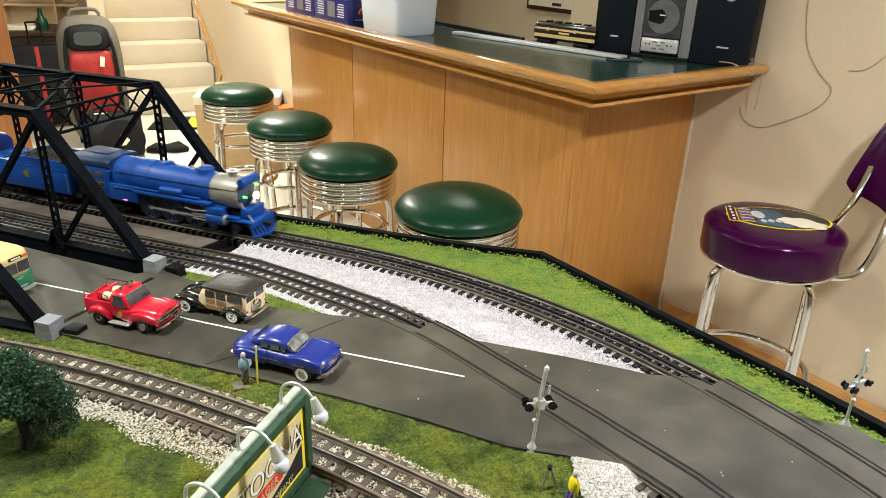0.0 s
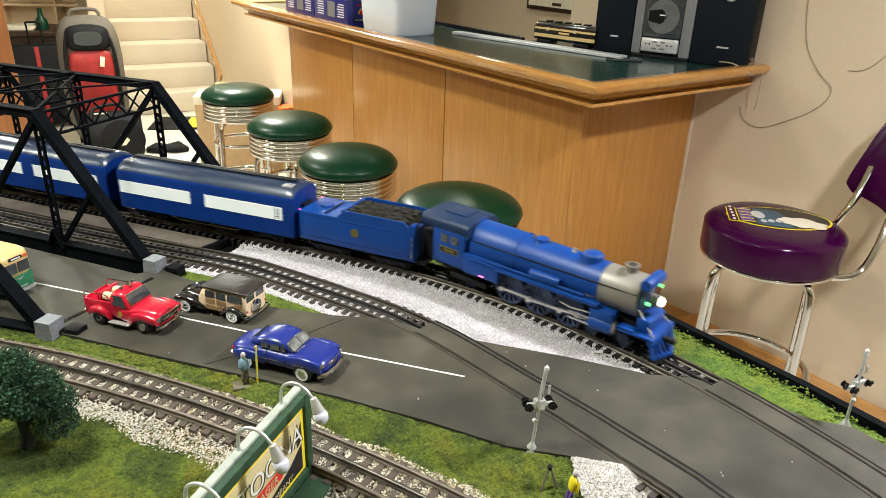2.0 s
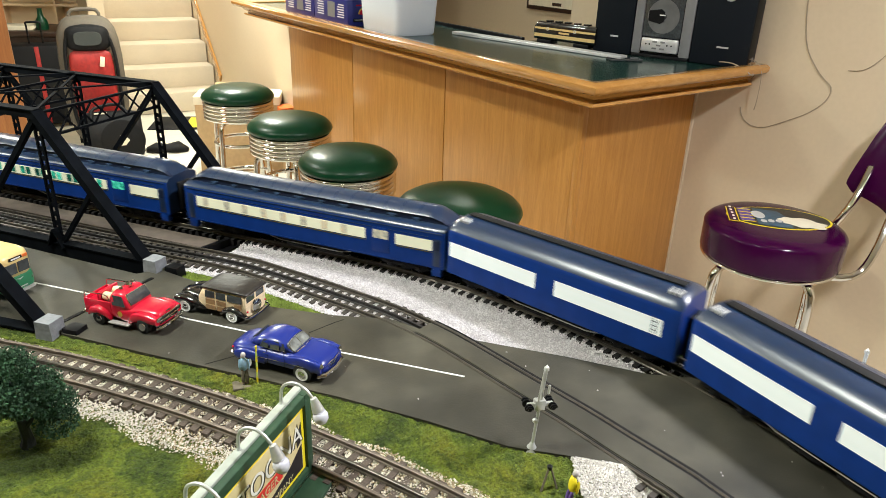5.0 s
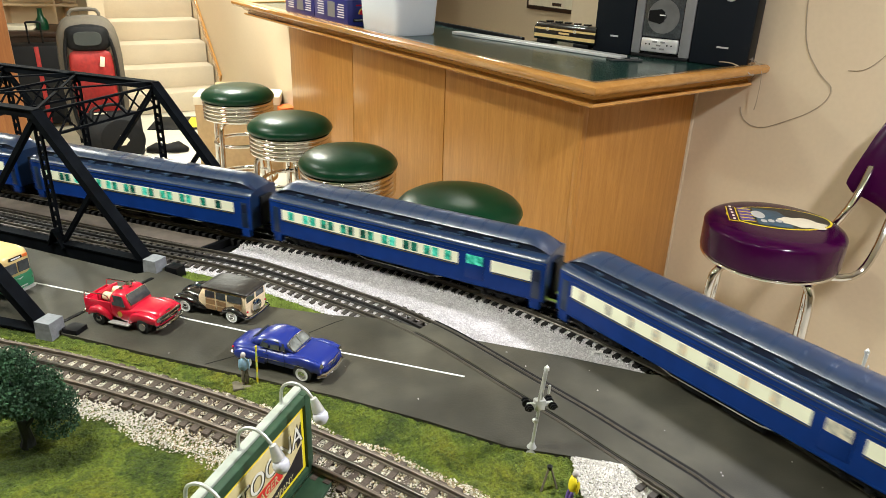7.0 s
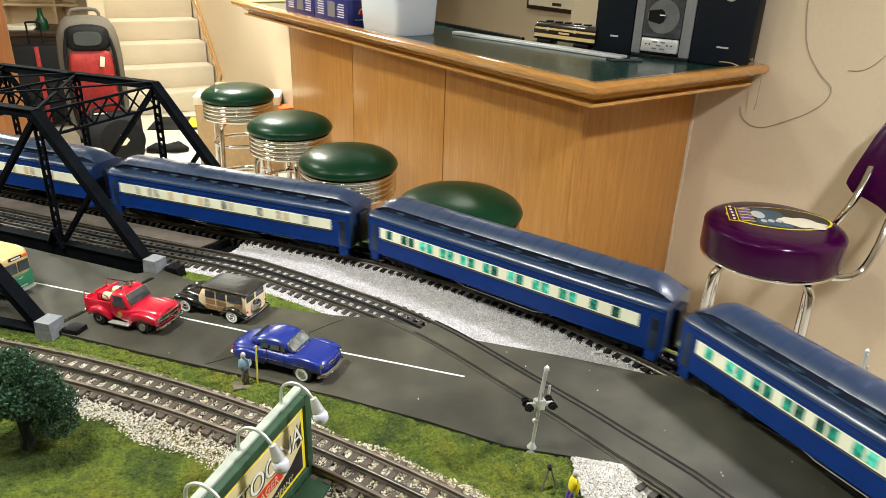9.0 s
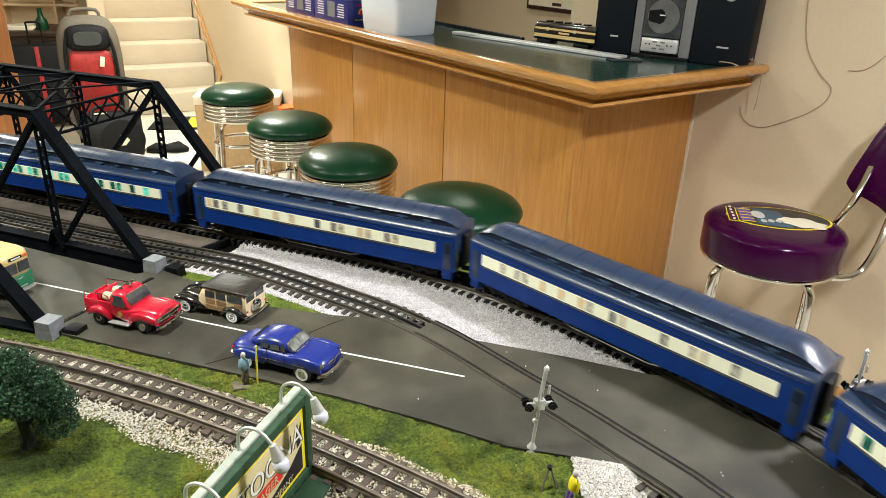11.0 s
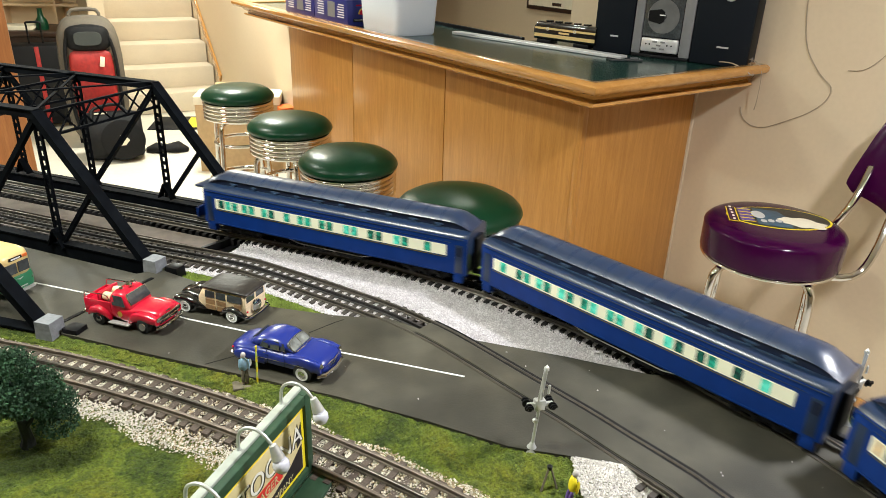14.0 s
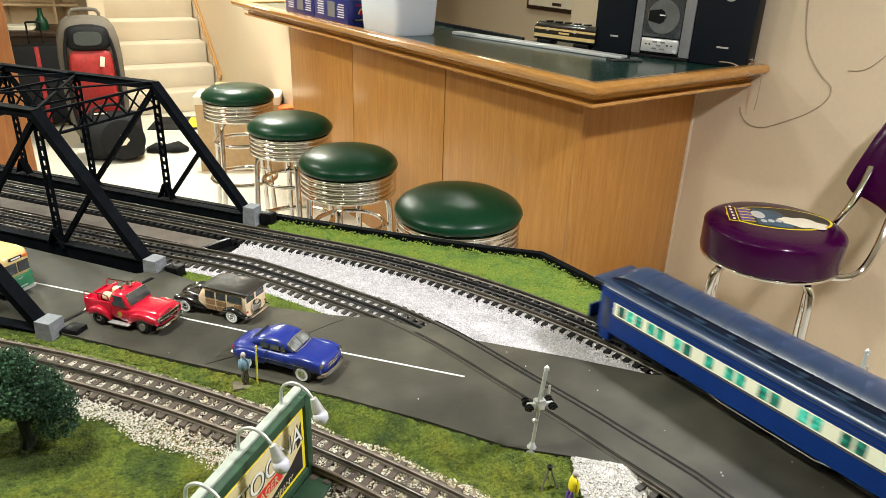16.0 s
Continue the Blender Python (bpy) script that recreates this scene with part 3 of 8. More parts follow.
BR = truss_bridge("truss_bridge", "black steel double-track model truss bridge with laced posts", along, -0.145, 0.055, -0.176, 0.145, 6, 0.187)
bm = bmesh.new()
vs = [along(-1.3, -0.138), along(-0.135, -0.138), along(-0.135, 0.048), along(-1.3, 0.048)]
add_prism(bm, [(v.x, v.y) for v in vs], Z - 0.003, Z + 0.0005)
structure("bridge_floor", bm, M_BLACK, "black bridge floor")
bm = bmesh.new()
vs = [along(-1.3, -0.063), along(-0.158, -0.063), along(-0.158, -0.033), along(-1.3, -0.033)]
add_prism(bm, [(v.x, v.y) for v in vs], Z + 0.001, ZR - 0.006)
structure("deck_board", bm, M_DECK, "weathered brown deck board between the bridge tracks")
bm = bmesh.new()
strut(bm, (*along(-0.158, -0.066), Z + 0.006), (*along(-0.146, -0.026), Z + 0.006), 0.006, 0.010)
structure("deck_end", bm, M_BLACK, "black end beam of the deck")


def front_place(a, n):
    """The second bridge stands over the front track: a metres along its tangent at its right end."""
    g = math.radians(75.5)
    p = FC + FR * Vector((math.cos(g), math.sin(g)))
    d, m = Vector((math.sin(g), -math.cos(g))), Vector((math.cos(g), math.sin(g)))
    return p + d * a + m * n


truss_bridge("truss_bridge", "black steel single-track model truss bridge end", front_place, -0.05, 0.048, -0.022, 0.145, 3, 0.187)
bm = bmesh.new()
strut(bm, (-0.399, 0.622, Z + 0.0127), (-0.342, 0.740, Z + 0.0127), 0.0045, 0.004)
structure("road_joint", bm, M_BLACK, "black joint strip across the road")


# ---- scattered ballast and turf ----
def inside(poly, X, Y):
    ok = np.zeros(len(X), bool)
    n = len(poly)
    for i in range(n):
        x0, y0 = poly[i][0], poly[i][1]
        x1, y1 = poly[(i + 1) % n][0], poly[(i + 1) % n][1]
        if y0 == y1:
            continue
        c = ((y0 > Y) != (y1 > Y)) & (X < (x1 - x0) * (Y - y0) / (y1 - y0) + x0)
        ok ^= c
    return ok


def near_path(pts, X, Y):
    """The distance of each place from a row of points."""
    P = np.array([(p[0], p[1]) for p in pts])
    d = np.full(len(X), 9.0)
    for a, b in zip(P, P[1:]):
        ab = b - a
        t = np.clip(((X - a[0]) * ab[0] + (Y - a[1]) * ab[1]) / (ab @ ab), 0, 1)
        d = np.minimum(d, np.hypot(X - a[0] - t * ab[0], Y - a[1] - t * ab[1]))
    return d


RNG = np.random.default_rng(7)
OCTA = np.array([(1, 0, 0), (-1, 0, 0), (0, 1, 0), (0, -1, 0), (0, 0, 1), (0, 0, -1)], float)
OFACE = np.array([(0, 2, 4), (2, 1, 4), (1, 3, 4), (3, 0, 4), (2, 0, 5), (1, 2, 5), (3, 1, 5), (0, 3, 5)])


def scatter(name, label, X, Y, ZZ, size, material, flat=0.8, category="ground cover"):
    """Many small lumps as one object."""
    n = len(X)
    sc = size * RNG.uniform(0.55, 1.35, (n, 1, 1))
    v = OCTA[None] * sc * RNG.uniform(0.65, 1.3, (n, 6, 1))
    a = RNG.uniform(0, 6.28, n)
    c, s = np.cos(a)[:, None], np.sin(a)[:, None]
    x, y = v[..., 0] * c - v[..., 1] * s, v[..., 0] * s + v[..., 1] * c
    tilt = RNG.uniform(-0.5, 0.5, (n, 1))
    v = np.stack([x, y + v[..., 2] * tilt, v[..., 2] * flat], -1)
    v += np.stack([X, Y, ZZ], -1)[:, None]
    f = OFACE[None] + (np.arange(n) * 6)[:, None, None]
    me = bpy.data.meshes.new(name)
    me.from_pydata(v.reshape(-1, 3).tolist(), [], f.reshape(-1, 3).tolist())
    me.materials.append(material)
    ob = new(name, me)
    tagged(ob, label, category, kind="stuff")
    return ob


def pick(poly, n):
    P = np.array([(p[0], p[1]) for p in poly])
    X = RNG.uniform(P[:, 0].min(), P[:, 0].max(), n)
    Y = RNG.uniform(P[:, 1].min(), P[:, 1].max(), n)
    k = inside(poly, X, Y)
    return X[k], Y[k]


def offset(pts, d):
    P = [Vector((p[0], p[1])) for p in pts]
    out = []
    for i, p in enumerate(P):
        t = (P[min(i + 1, len(P) - 1)] - P[max(i - 1, 0)]).normalized()
        out.append(p + Vector((-t.y, t.x)) * d)
    return out


O_SEG = [outer(s)[0] for s in np.arange(-0.125, 0.56, 0.02)]
I_SEG = [p for p in INNER if -0.30 < p[0] < 0.05 and p[1] > 0.3]
WEDGE = [*offset(O_SEG[:-7], -0.012), (0.205, 0.570), (0.126, 0.597), (0.047, 0.619), *offset(I_SEG, 0.014)[::-1]]
INNERBED = [*offset([p for p in INNER if -0.345 < p[0] < -0.035 and p[1] > 0.3], 0.02), *offset([p for p in INNER if -0.345 < p[0] < -0.04 and p[1] > 0.3], -0.034)[::-1]]
OUTERBED = [*offset([outer(s)[0] for s in np.arange(-0.125, 0.50, 0.02)], 0.028), *offset([outer(s)[0] for s in np.arange(-0.125, 0.50, 0.02)], -0.02)[::-1]]


def bed(name, poly, z, material, label):
    structure(name, prism([(p[0], p[1]) for p in poly], Z - 0.003, z), material, label)


bed("ballast_bed", WEDGE, Z + 0.0040, M_BALLAST, "packed pale ballast between the tracks")


def ballast(poly, n, size, material, label, lo=0.004, rise=0.0038):
    X, Y = pick(poly, n)
    d = np.minimum(near_path(O_SEG, X, Y), near_path(I_SEG, X, Y))
    h = Z + lo + rise * np.clip(1.4 - d / 0.04, 0, 1) + RNG.uniform(-0.0006, 0.0008, len(X))
    scatter("ballast", label, X, Y, h, size, material)


ballast(WEDGE, 130000, 0.00098, M_BALLAST, "loose pale white and lilac ballast stones")
ballast(INNERBED, 90000, 0.00105, M_BALLAST, "loose pale ballast stones along the inner track")
X, Y = pick(OUTERBED, 50000)
scatter("ballast", "pale ballast stones between the main track's ties", X, Y, Z + 0.006 + RNG.uniform(0, 0.001, len(X)), 0.0012, M_BALLAST)
F_SEG = [p for p in FRONT if -0.62 < p[0] < 0.22]
X, Y = pick([*offset(F_SEG, 0.040), *offset(F_SEG, -0.062)[::-1]], 330000)
side = np.hypot(X - FC.x, Y - FC.y) - FR
d = np.abs(side)
lim = np.where(side > 0, 0.0345, 0.046) + 0.006 * np.sin(X * 60) * np.sin(Y * 47 + 1)
k = d < lim + RNG.uniform(-0.005, 0.003, len(X))
tan = RNG.random(len(X)) < np.clip(0.14 + 0.28 * np.sin(X * 33 + 2) + np.where(side > 0.025, 0.25, 0.0), 0.08, 0.6)
for kk, m, lab in ((k & ~tan, M_BALLASTCREAM, "cream pebbly ballast along the front track"), (k & tan, M_BALLASTTAN, "tan pebbly ballast along the front track")):
    scatter("ballast", lab, X[kk], Y[kk], Z + 0.0012 + 0.0070 * np.clip(1.55 - d[kk] / 0.030, 0, 1) + RNG.uniform(-0.0008, 0.0008, kk.sum()), 0.00088, m)
VERGE = [(x * 0.9665, y * 0.9665 - 0.0006) for x, y in ((-0.8, 0.77), (-0.404, 0.634), (-0.282, 0.595), (-0.183, 0.565), (-0.092, 0.537), (-0.007, 0.505), (0.061, 0.475), (0.157, 0.457))]
structure("verge_bank", sweep(VERGE, [(0.0, Z - 0.003), (0.0, Z + 0.0098), (-0.006, Z + 0.0092), (-0.016, Z + 0.0060), (-0.032, Z - 0.003)]), M_GROUND, "low turf bank beside the road")


def bank(X, Y):
    """How far the turf rises towards the road's near edge."""
    d = near_path(VERGE, X, Y)
    return 0.0118 * np.clip(1.0 - d / 0.032, 0, 1) ** 0.8


M_BALLASTMIX = mat("mixed_ballast", (0.74, 0.70, 0.66), 0.85, vary=0.15, scale=80, island=0.45)
CROSSBED = [(0.108, 0.452), (0.155, 0.449), (0.20, 0.40), (0.22, 0.33), (0.125, 0.37), (0.112, 0.425)]
X, Y = pick(CROSSBED, 34000)
k = ~inside(ROAD, X, Y)
X, Y = X[k], Y[k]
scatter("ballast", "pale ballast stones by the crossing", X, Y, Z + 0.0005 + bank(X, Y) + RNG.uniform(0, 0.002, len(X)), 0.00098, M_BALLASTMIX)


def turf(poly, n, size, material, label, keep=0.0, base=0.0):
    X, Y = pick(poly, n)
    d = np.minimum(near_path(F_SEG, X, Y), near_path(INNER[::3], X, Y))
    d = np.minimum(d, near_path(OUTER[::3], X, Y))
    k = (d > np.where(np.hypot(X - FC.x, Y - FC.y) < FR, 0.040, 0.0325)) & ~inside(ROAD, X, Y) & ~inside(WEDGE, X, Y)
    X, Y = X[k], Y[k]
    if keep:
        w = np.sin(X * 90 + 3 * np.sin(Y * 70)) * np.sin(Y * 110 + 2 * np.sin(X * 50)) + 0.5 * np.sin(X * 23 + Y * 31)
        k = w > keep
        X, Y = X[k], Y[k]
    scatter("turf", label, X, Y, Z - 0.003 + base + bank(X, Y) + RNG.uniform(0, 0.0022, len(X)), size, material, 0.5)


FARGRASS = [*offset([outer(s)[0] for s in np.arange(-0.11, 0.62, 0.02)], 0.026), (0.395, 0.490), *[Vector(e) for e in EDGE[::-1]]]
FOREGRASS = [(-0.62, 0.70), (-0.404, 0.632), (-0.282, 0.593), (-0.183, 0.563), (-0.092, 0.535), (-0.007, 0.503), (0.061, 0.473), (0.110, 0.456), (0.112, 0.42), (0.135, 0.30), (-0.05, 0.30), (-0.45, 0.36), (-0.62, 0.45)]


def value_noise(X, Y, pitch, seed):
    """Smooth random heights from 0 to 1 on a grid of that pitch."""
    g = np.random.default_rng(seed).random((64, 64))
    x, y = X / pitch, Y / pitch
    i, j = np.floor(x).astype(int), np.floor(y).astype(int)
    u, v = x - i, y - j
    u, v = u * u * (3 - 2 * u), v * v * (3 - 2 * v)
    i, j = i % 64, j % 64
    i2, j2 = (i + 1) % 64, (j + 1) % 64
    return (g[i, j] * (1 - u) + g[i2, j] * u) * (1 - v) + (g[i, j2] * (1 - u) + g[i2, j2] * u) * v


def turf_mat(poly, step, label, material, rise=0.0):
    """One knobbly sheet of foam turf over a plan outline, left open along the road and the tracks."""
    P = np.array([(p[0], p[1]) for p in poly])
    xs, ys = np.arange(P[:, 0].min(), P[:, 0].max(), step), np.arange(P[:, 1].min(), P[:, 1].max(), step)
    X, Y = [a.ravel() for a in np.meshgrid(xs, ys)]
    X, Y = X + RNG.uniform(-0.3, 0.3, len(X)) * step, Y + RNG.uniform(-0.3, 0.3, len(Y)) * step
    k = inside(poly, X, Y) & ~inside(ROAD, X, Y)
    r = np.hypot(X - FC.x, Y - FC.y) - FR
    k &= ((r > 0.031) | (r < -0.039)) & (near_path(INNER[::3], X, Y) > 0.034) & (near_path(OUTER[::3], X, Y) > 0.0285)
    H = Z - 0.0024 + rise + bank(X, Y) + 0.0020 * value_noise(X, Y, 0.011, 3) + 0.0016 * value_noise(X, Y, 0.0042, 4) + 0.0015 * value_noise(X, Y, 0.0019, 5) + RNG.uniform(-0.0004, 0.0004, len(X))
    n = len(xs)
    a = (np.arange(len(ys) - 1)[:, None] * n + np.arange(n - 1)[None]).ravel()
    q = np.stack([a, a + 1, a + n + 1, a + n], 1)
    q = q[k[q].all(1)]
    used, q = np.unique(q, return_inverse=True)
    me = bpy.data.meshes.new("turf")
    me.from_pydata(np.stack([X, Y, H], -1)[used].tolist(), [], q.reshape(-1, 4).tolist())
    me.materials.append(material)
    tagged(new("turf", me), label, "ground cover", kind="stuff")


turf_mat(FOREGRASS, 0.0010, "knobbly green foam turf beside the front track", M_TUFTFORE)
turf_mat(FARGRASS, 0.0013, "green foam turf along the table edge, tinted brighter for stronger light", M_TURFFAR, 0.0025)
X, Y = pick(FARGRASS, 26000)
d = near_path(EDGE, X, Y)
w = value_noise(X, Y, 0.009, 9)
k = ((d < 0.006 + 0.016 * (w - 0.35)) | (w > 0.86)) & (near_path(OUTER[::3], X, Y) > 0.032)
scatter("turf", "ragged green foam clumps along the table edge", X[k], Y[k], Z + 0.003 + 0.007 * w[k] * RNG.random(k.sum()) * np.clip(1.6 - d[k] / 0.014, 0.3, 1), 0.0015, M_TUFT, 0.8)
turf(FOREGRASS, 60000, 0.0006, M_TUFTFORE, "loose crumbs of green foam turf", base=0.0020)
turf(FOREGRASS, 30000, 0.0008, M_TUFTDARK, "darker clumps of foam turf", keep=0.75, base=0.0024)
STRIP = [(-0.341, 0.765), (-0.270, 0.727), (-0.187, 0.682), (-0.118, 0.668), (-0.128, 0.700), (-0.22, 0.742), (-0.30, 0.792), (-0.34, 0.815)]
X, Y = pick(STRIP, 40000)
scatter("turf", "green foam turf between road and track", X, Y, Z + RNG.uniform(0.003, 0.0055, len(X)), 0.0013, M_TUFT)


# ---- crossing: asphalt between the rails, dark flangeways beside them ----
def crossing(pts, label):
    line = [(p[0], p[1]) for p in pts]
    t = ZR + 0.0003
    bm = sweep(line, [(-0.0122, Z + 0.008), (0.0118, Z + 0.008), (0.0118, t - 0.0003), (0.0105, t), (-0.0110, t), (-0.0122, t - 0.0003)])
    structure("crossing_infill", bm, M_ROAD, "worn asphalt strip filling the space between the rails")
    for off, w in ((-0.0143, 0.0010), (0.0139, 0.0016), (0.0194, 0.0019)):
        bm = sweep(line, [(off - w, Z + SLAB - 0.001), (off + w, Z + SLAB - 0.001), (off + w, Z + SLAB + 0.0003), (off - w, Z + SLAB + 0.0003)])
        structure("flangeway", bm, M_TIE, label)


crossing([outer(s)[0] for s in np.arange(0.505, 1.5, 0.02)], "black rubber flangeway strip along the main rails")
crossing([p for p in INNER if p[0] > -0.024 and 0.20 < p[1] < 0.66], "black rubber flangeway strip along the inner rails")


# ---- crossing signals ----
M_SILVER = mat("silver_paint", (0.62, 0.63, 0.62), 0.35, metal=0.6, vary=0.12, scale=200)
M_WHITE = mat("white_plastic", (0.80, 0.80, 0.80), 0.45, vary=0.03, scale=50)


def crossing_signal(at):
    s = thing("crossing_signal", "silver model crossing signal with paired black lamp hoods", "crossing signal", "crossing signals by the road", at)
    part("base", lathe([(0, 0), (0.0055, 0), (0.0055, 0.003), (0.003, 0.007), (0.0016, 0.010), (0, 0.010)], 14), M_SILVER, s)
    part("mast", tube([(0, 0, 0.006), (0.001, 0, 0.045), (0.002, 0, 0.080)], 0.0014, 10), M_SILVER, s)
    part("cap", lathe([(0, 0.078), (0.0022, 0.079), (0.0022, 0.081), (0, 0.084)], 10, Matrix.Translation((0.002, 0, 0))), M_SILVER, s)
    part("crossbar", box(-0.010, -0.0015, 0.046, 0.012, 0.0015, 0.049, 0.0006), M_SILVER, s)
    part("junction_box", box(-0.004, -0.003, 0.043, 0.005, 0.003, 0.052, 0.0008), M_SILVER, s)
    for x in (-0.0095, 0.0105):
        for y in (-0.0050, 0.0050):
            d = 1 if y > 0 else -1
            m = Matrix.Translation((x, y * 0.5, 0.047)) @ Matrix.Rotation(-d * math.pi / 2, 4, "X")
            lamp = part("lamp_disc", lathe([(0, 0), (0.0034, 0), (0.0034, 0.0012), (0.0018, 0.0016), (0.0018, 0.004), (0, 0.004)], 16, m), M_BLACK, s)
            hood = tube([(x - 0.0024, y * 1.2, 0.0475), (x - 0.0015, y * 1.2, 0.0495), (x + 0.0015, y * 1.2, 0.0495), (x + 0.0024, y * 1.2, 0.0475)], 0.0012, 6)
            part("hood", hood, M_BLACK, s)
    blade = box(-0.0007, -0.0008, 0.051, 0.0007, 0.0005, 0.080, 0.0003)
    b = part("crossbuck_blade", blade, M_SILVER, s)
    b.matrix_basis = pose(-0.0045, -0.002, 0, 0, 3, 0)
    b = part("crossbuck_blade", box(-0.0010, -0.0008, 0.058, 0.0010, 0.0006, 0.066, 0.0003), M_SILVER, s)
    b.matrix_basis = pose(0.006, -0.002, 0)
    part("bell", lathe([(0, 0), (0.002, 0.0003), (0.0022, 0.002), (0.0008, 0.0034), (0, 0.0034)], 10, Matrix.Translation((-0.002, -0.002, 0.032))), M_SILVER, s)
    return s


S1 = crossing_signal(pose(0.0775, 0.4595, Z + 0.0085, 0, 3, 15))
copy_thing(S1, pose(0.3635, 0.5135, Z + 0.002, 0, -3, 30))


# ---- small figures, each one plain shape ----
def figurine(name, label, at, coat, trousers, lean=0):
    bm = bmesh.new()

    def blob(p, rx, ry, rz, mi):
        r = bmesh.ops.create_uvsphere(bm, u_segments=10, v_segments=7, radius=1.0)
        for v in r["verts"]:
            v.co = Vector((v.co.x * rx + p[0], v.co.y * ry + p[1], v.co.z * rz + p[2]))
        for f in {f for v in r["verts"] for f in v.link_faces}:
            f.material_index = mi

    for x in (-0.0017, 0.0017):
        blob((x, 0, 0.0085), 0.0018, 0.0021, 0.0085, 1)
        blob((x, -0.001, 0.001), 0.0017, 0.003, 0.0012, 1)
    blob((0, lean * 0.5, 0.0215), 0.0040, 0.0027, 0.0072, 0)
    for x in (-0.0039, 0.0039):
        blob((x, -0.0008 + lean, 0.0205), 0.0012, 0.0015, 0.0062, 0)
    blob((0, lean, 0.0312), 0.0024, 0.0026, 0.0030, 2)
    for v in bm.verts:
        v.co.y += lean * (v.co.z / 0.03)
    ob = link_mesh(name, bm, [coat, trousers, M_SKINLIKE], None, label, 60)
    tagged(ob, label, "figurine")
    ob.matrix_basis = at
    return ob


M_SKINLIKE = mat("painted_figure_face", (0.48, 0.44, 0.42), 0.7)
M_PALEBLUE = mat("pale_blue_paint", (0.26, 0.42, 0.58), 0.7, vary=0.2, scale=300)
M_OLIVE = mat("olive_brown_paint", (0.13, 0.11, 0.075), 0.8, vary=0.2, scale=300)
M_YELLOW = mat("bright_yellow_paint", (0.78, 0.62, 0.015), 0.6, vary=0.1, scale=300)
M_VIOLET = mat("violet_paint", (0.11, 0.06, 0.24), 0.7, vary=0.2, scale=300)
figurine("figurine", "small painted figure in pale blue jacket on the verge", pose(-0.1780, 0.5400, Z + 0.0095, 0, 0, 190), M_PALEBLUE, M_OLIVE)
figurine("figurine", "small painted figure in yellow shirt and violet trousers", pose(0.1010, 0.4100, Z - 0.002, 0, 0, 120), M_YELLOW, M_VIOLET, -0.002)
link = link_mesh("figure_stand", box(-0.010, -0.007, 0, 0.010, 0.007, 0.002, 0.0005), M_OLIVE, None)
tagged(link, "thin olive base under the small figure", "stand")
link.matrix_basis = pose(-0.1800, 0.5405, Z + 0.0075, 0, 0, 20)


def survey_tripod():
    t = thing("tripod", "tiny brown surveying tripod on the grass", "tripod", at=pose(0.088, 0.428, Z - 0.002))
    for k in range(3):
        a = math.radians(100 + 120 * k)
        part("leg", tube([(0.0085 * math.cos(a), 0.0085 * math.sin(a), 0), (0.0012 * math.cos(a), 0.0012 * math.sin(a), 0.022)], 0.0009, 6), M_OLIVE, t)
    part("head", lathe([(0, 0.021), (0.002, 0.021), (0.0022, 0.024), (0, 0.0255)], 10), M_BLACK, t)


survey_tripod()


def striped_pole():
    p = thing("striped_pole", "slim yellow and white striped marker pole", "pole", at=pose(-0.1670, 0.5395, Z + 0.007, 0, 2, 0))
    for k in range(8):
        part("band", tube([(0, 0, 0.0055 * k), (0, 0, 0.0055 * (k + 1))], 0.0009, 8), M_YELLOW if k % 2 else M_PALEYELLOW, p)


M_PALEYELLOW = mat("pale_yellow_paint", (0.55, 0.62, 0.14), 0.6)
striped_pole()


# ---- billboard ----
M_SIGNGREEN = mat("dark_green_paint", (0.020, 0.055, 0.028), 0.5, vary=0.2, scale=80, bump=0.05)
M_SIGNTOP = mat("grey_green_paint", (0.34, 0.37, 0.32), 0.6, vary=0.15, scale=80)
M_POSTER = mat("cream_poster_paper", (0.66, 0.56, 0.30), 0.5, vary=0.18, scale=18, stain=0.15, stain_scale=30)
M_POSTYEL = mat("yellow_poster_ink", (0.80, 0.66, 0.02), 0.5, vary=0.06)
M_POSTDARK = mat("dark_poster_ink", (0.018, 0.014, 0.016), 0.5)
M_POSTRED = mat("red_poster_ink", (0.62, 0.03, 0.02), 0.5)
M_POSTWHITE = mat("white_poster_ink", (0.78, 0.76, 0.70), 0.5)
M_BULB = mat("frosted_glass_bulb", (0.62, 0.62, 0.70), 0.18, vary=0.05, coat=0.5)


def word(text, size, material, parent, m, name="lettering"):
    c = bpy.data.curves.new(name, "FONT")
    c.body, c.size, c.extrude = text, size, 0.0001
    c.align_x = "CENTER"
    tmp = bpy.data.objects.new("tmp", c)
    scene.collection.objects.link(tmp)
    me = bpy.data.meshes.new_from_object(tmp.evaluated_get(bpy.context.evaluated_depsgraph_get()))
    bpy.data.objects.remove(tmp)
    me.materials.clear()
    me.materials.append(material)
    ob = new(name, me)
    ob.parent = parent
    ob.matrix_basis = m
    return ob


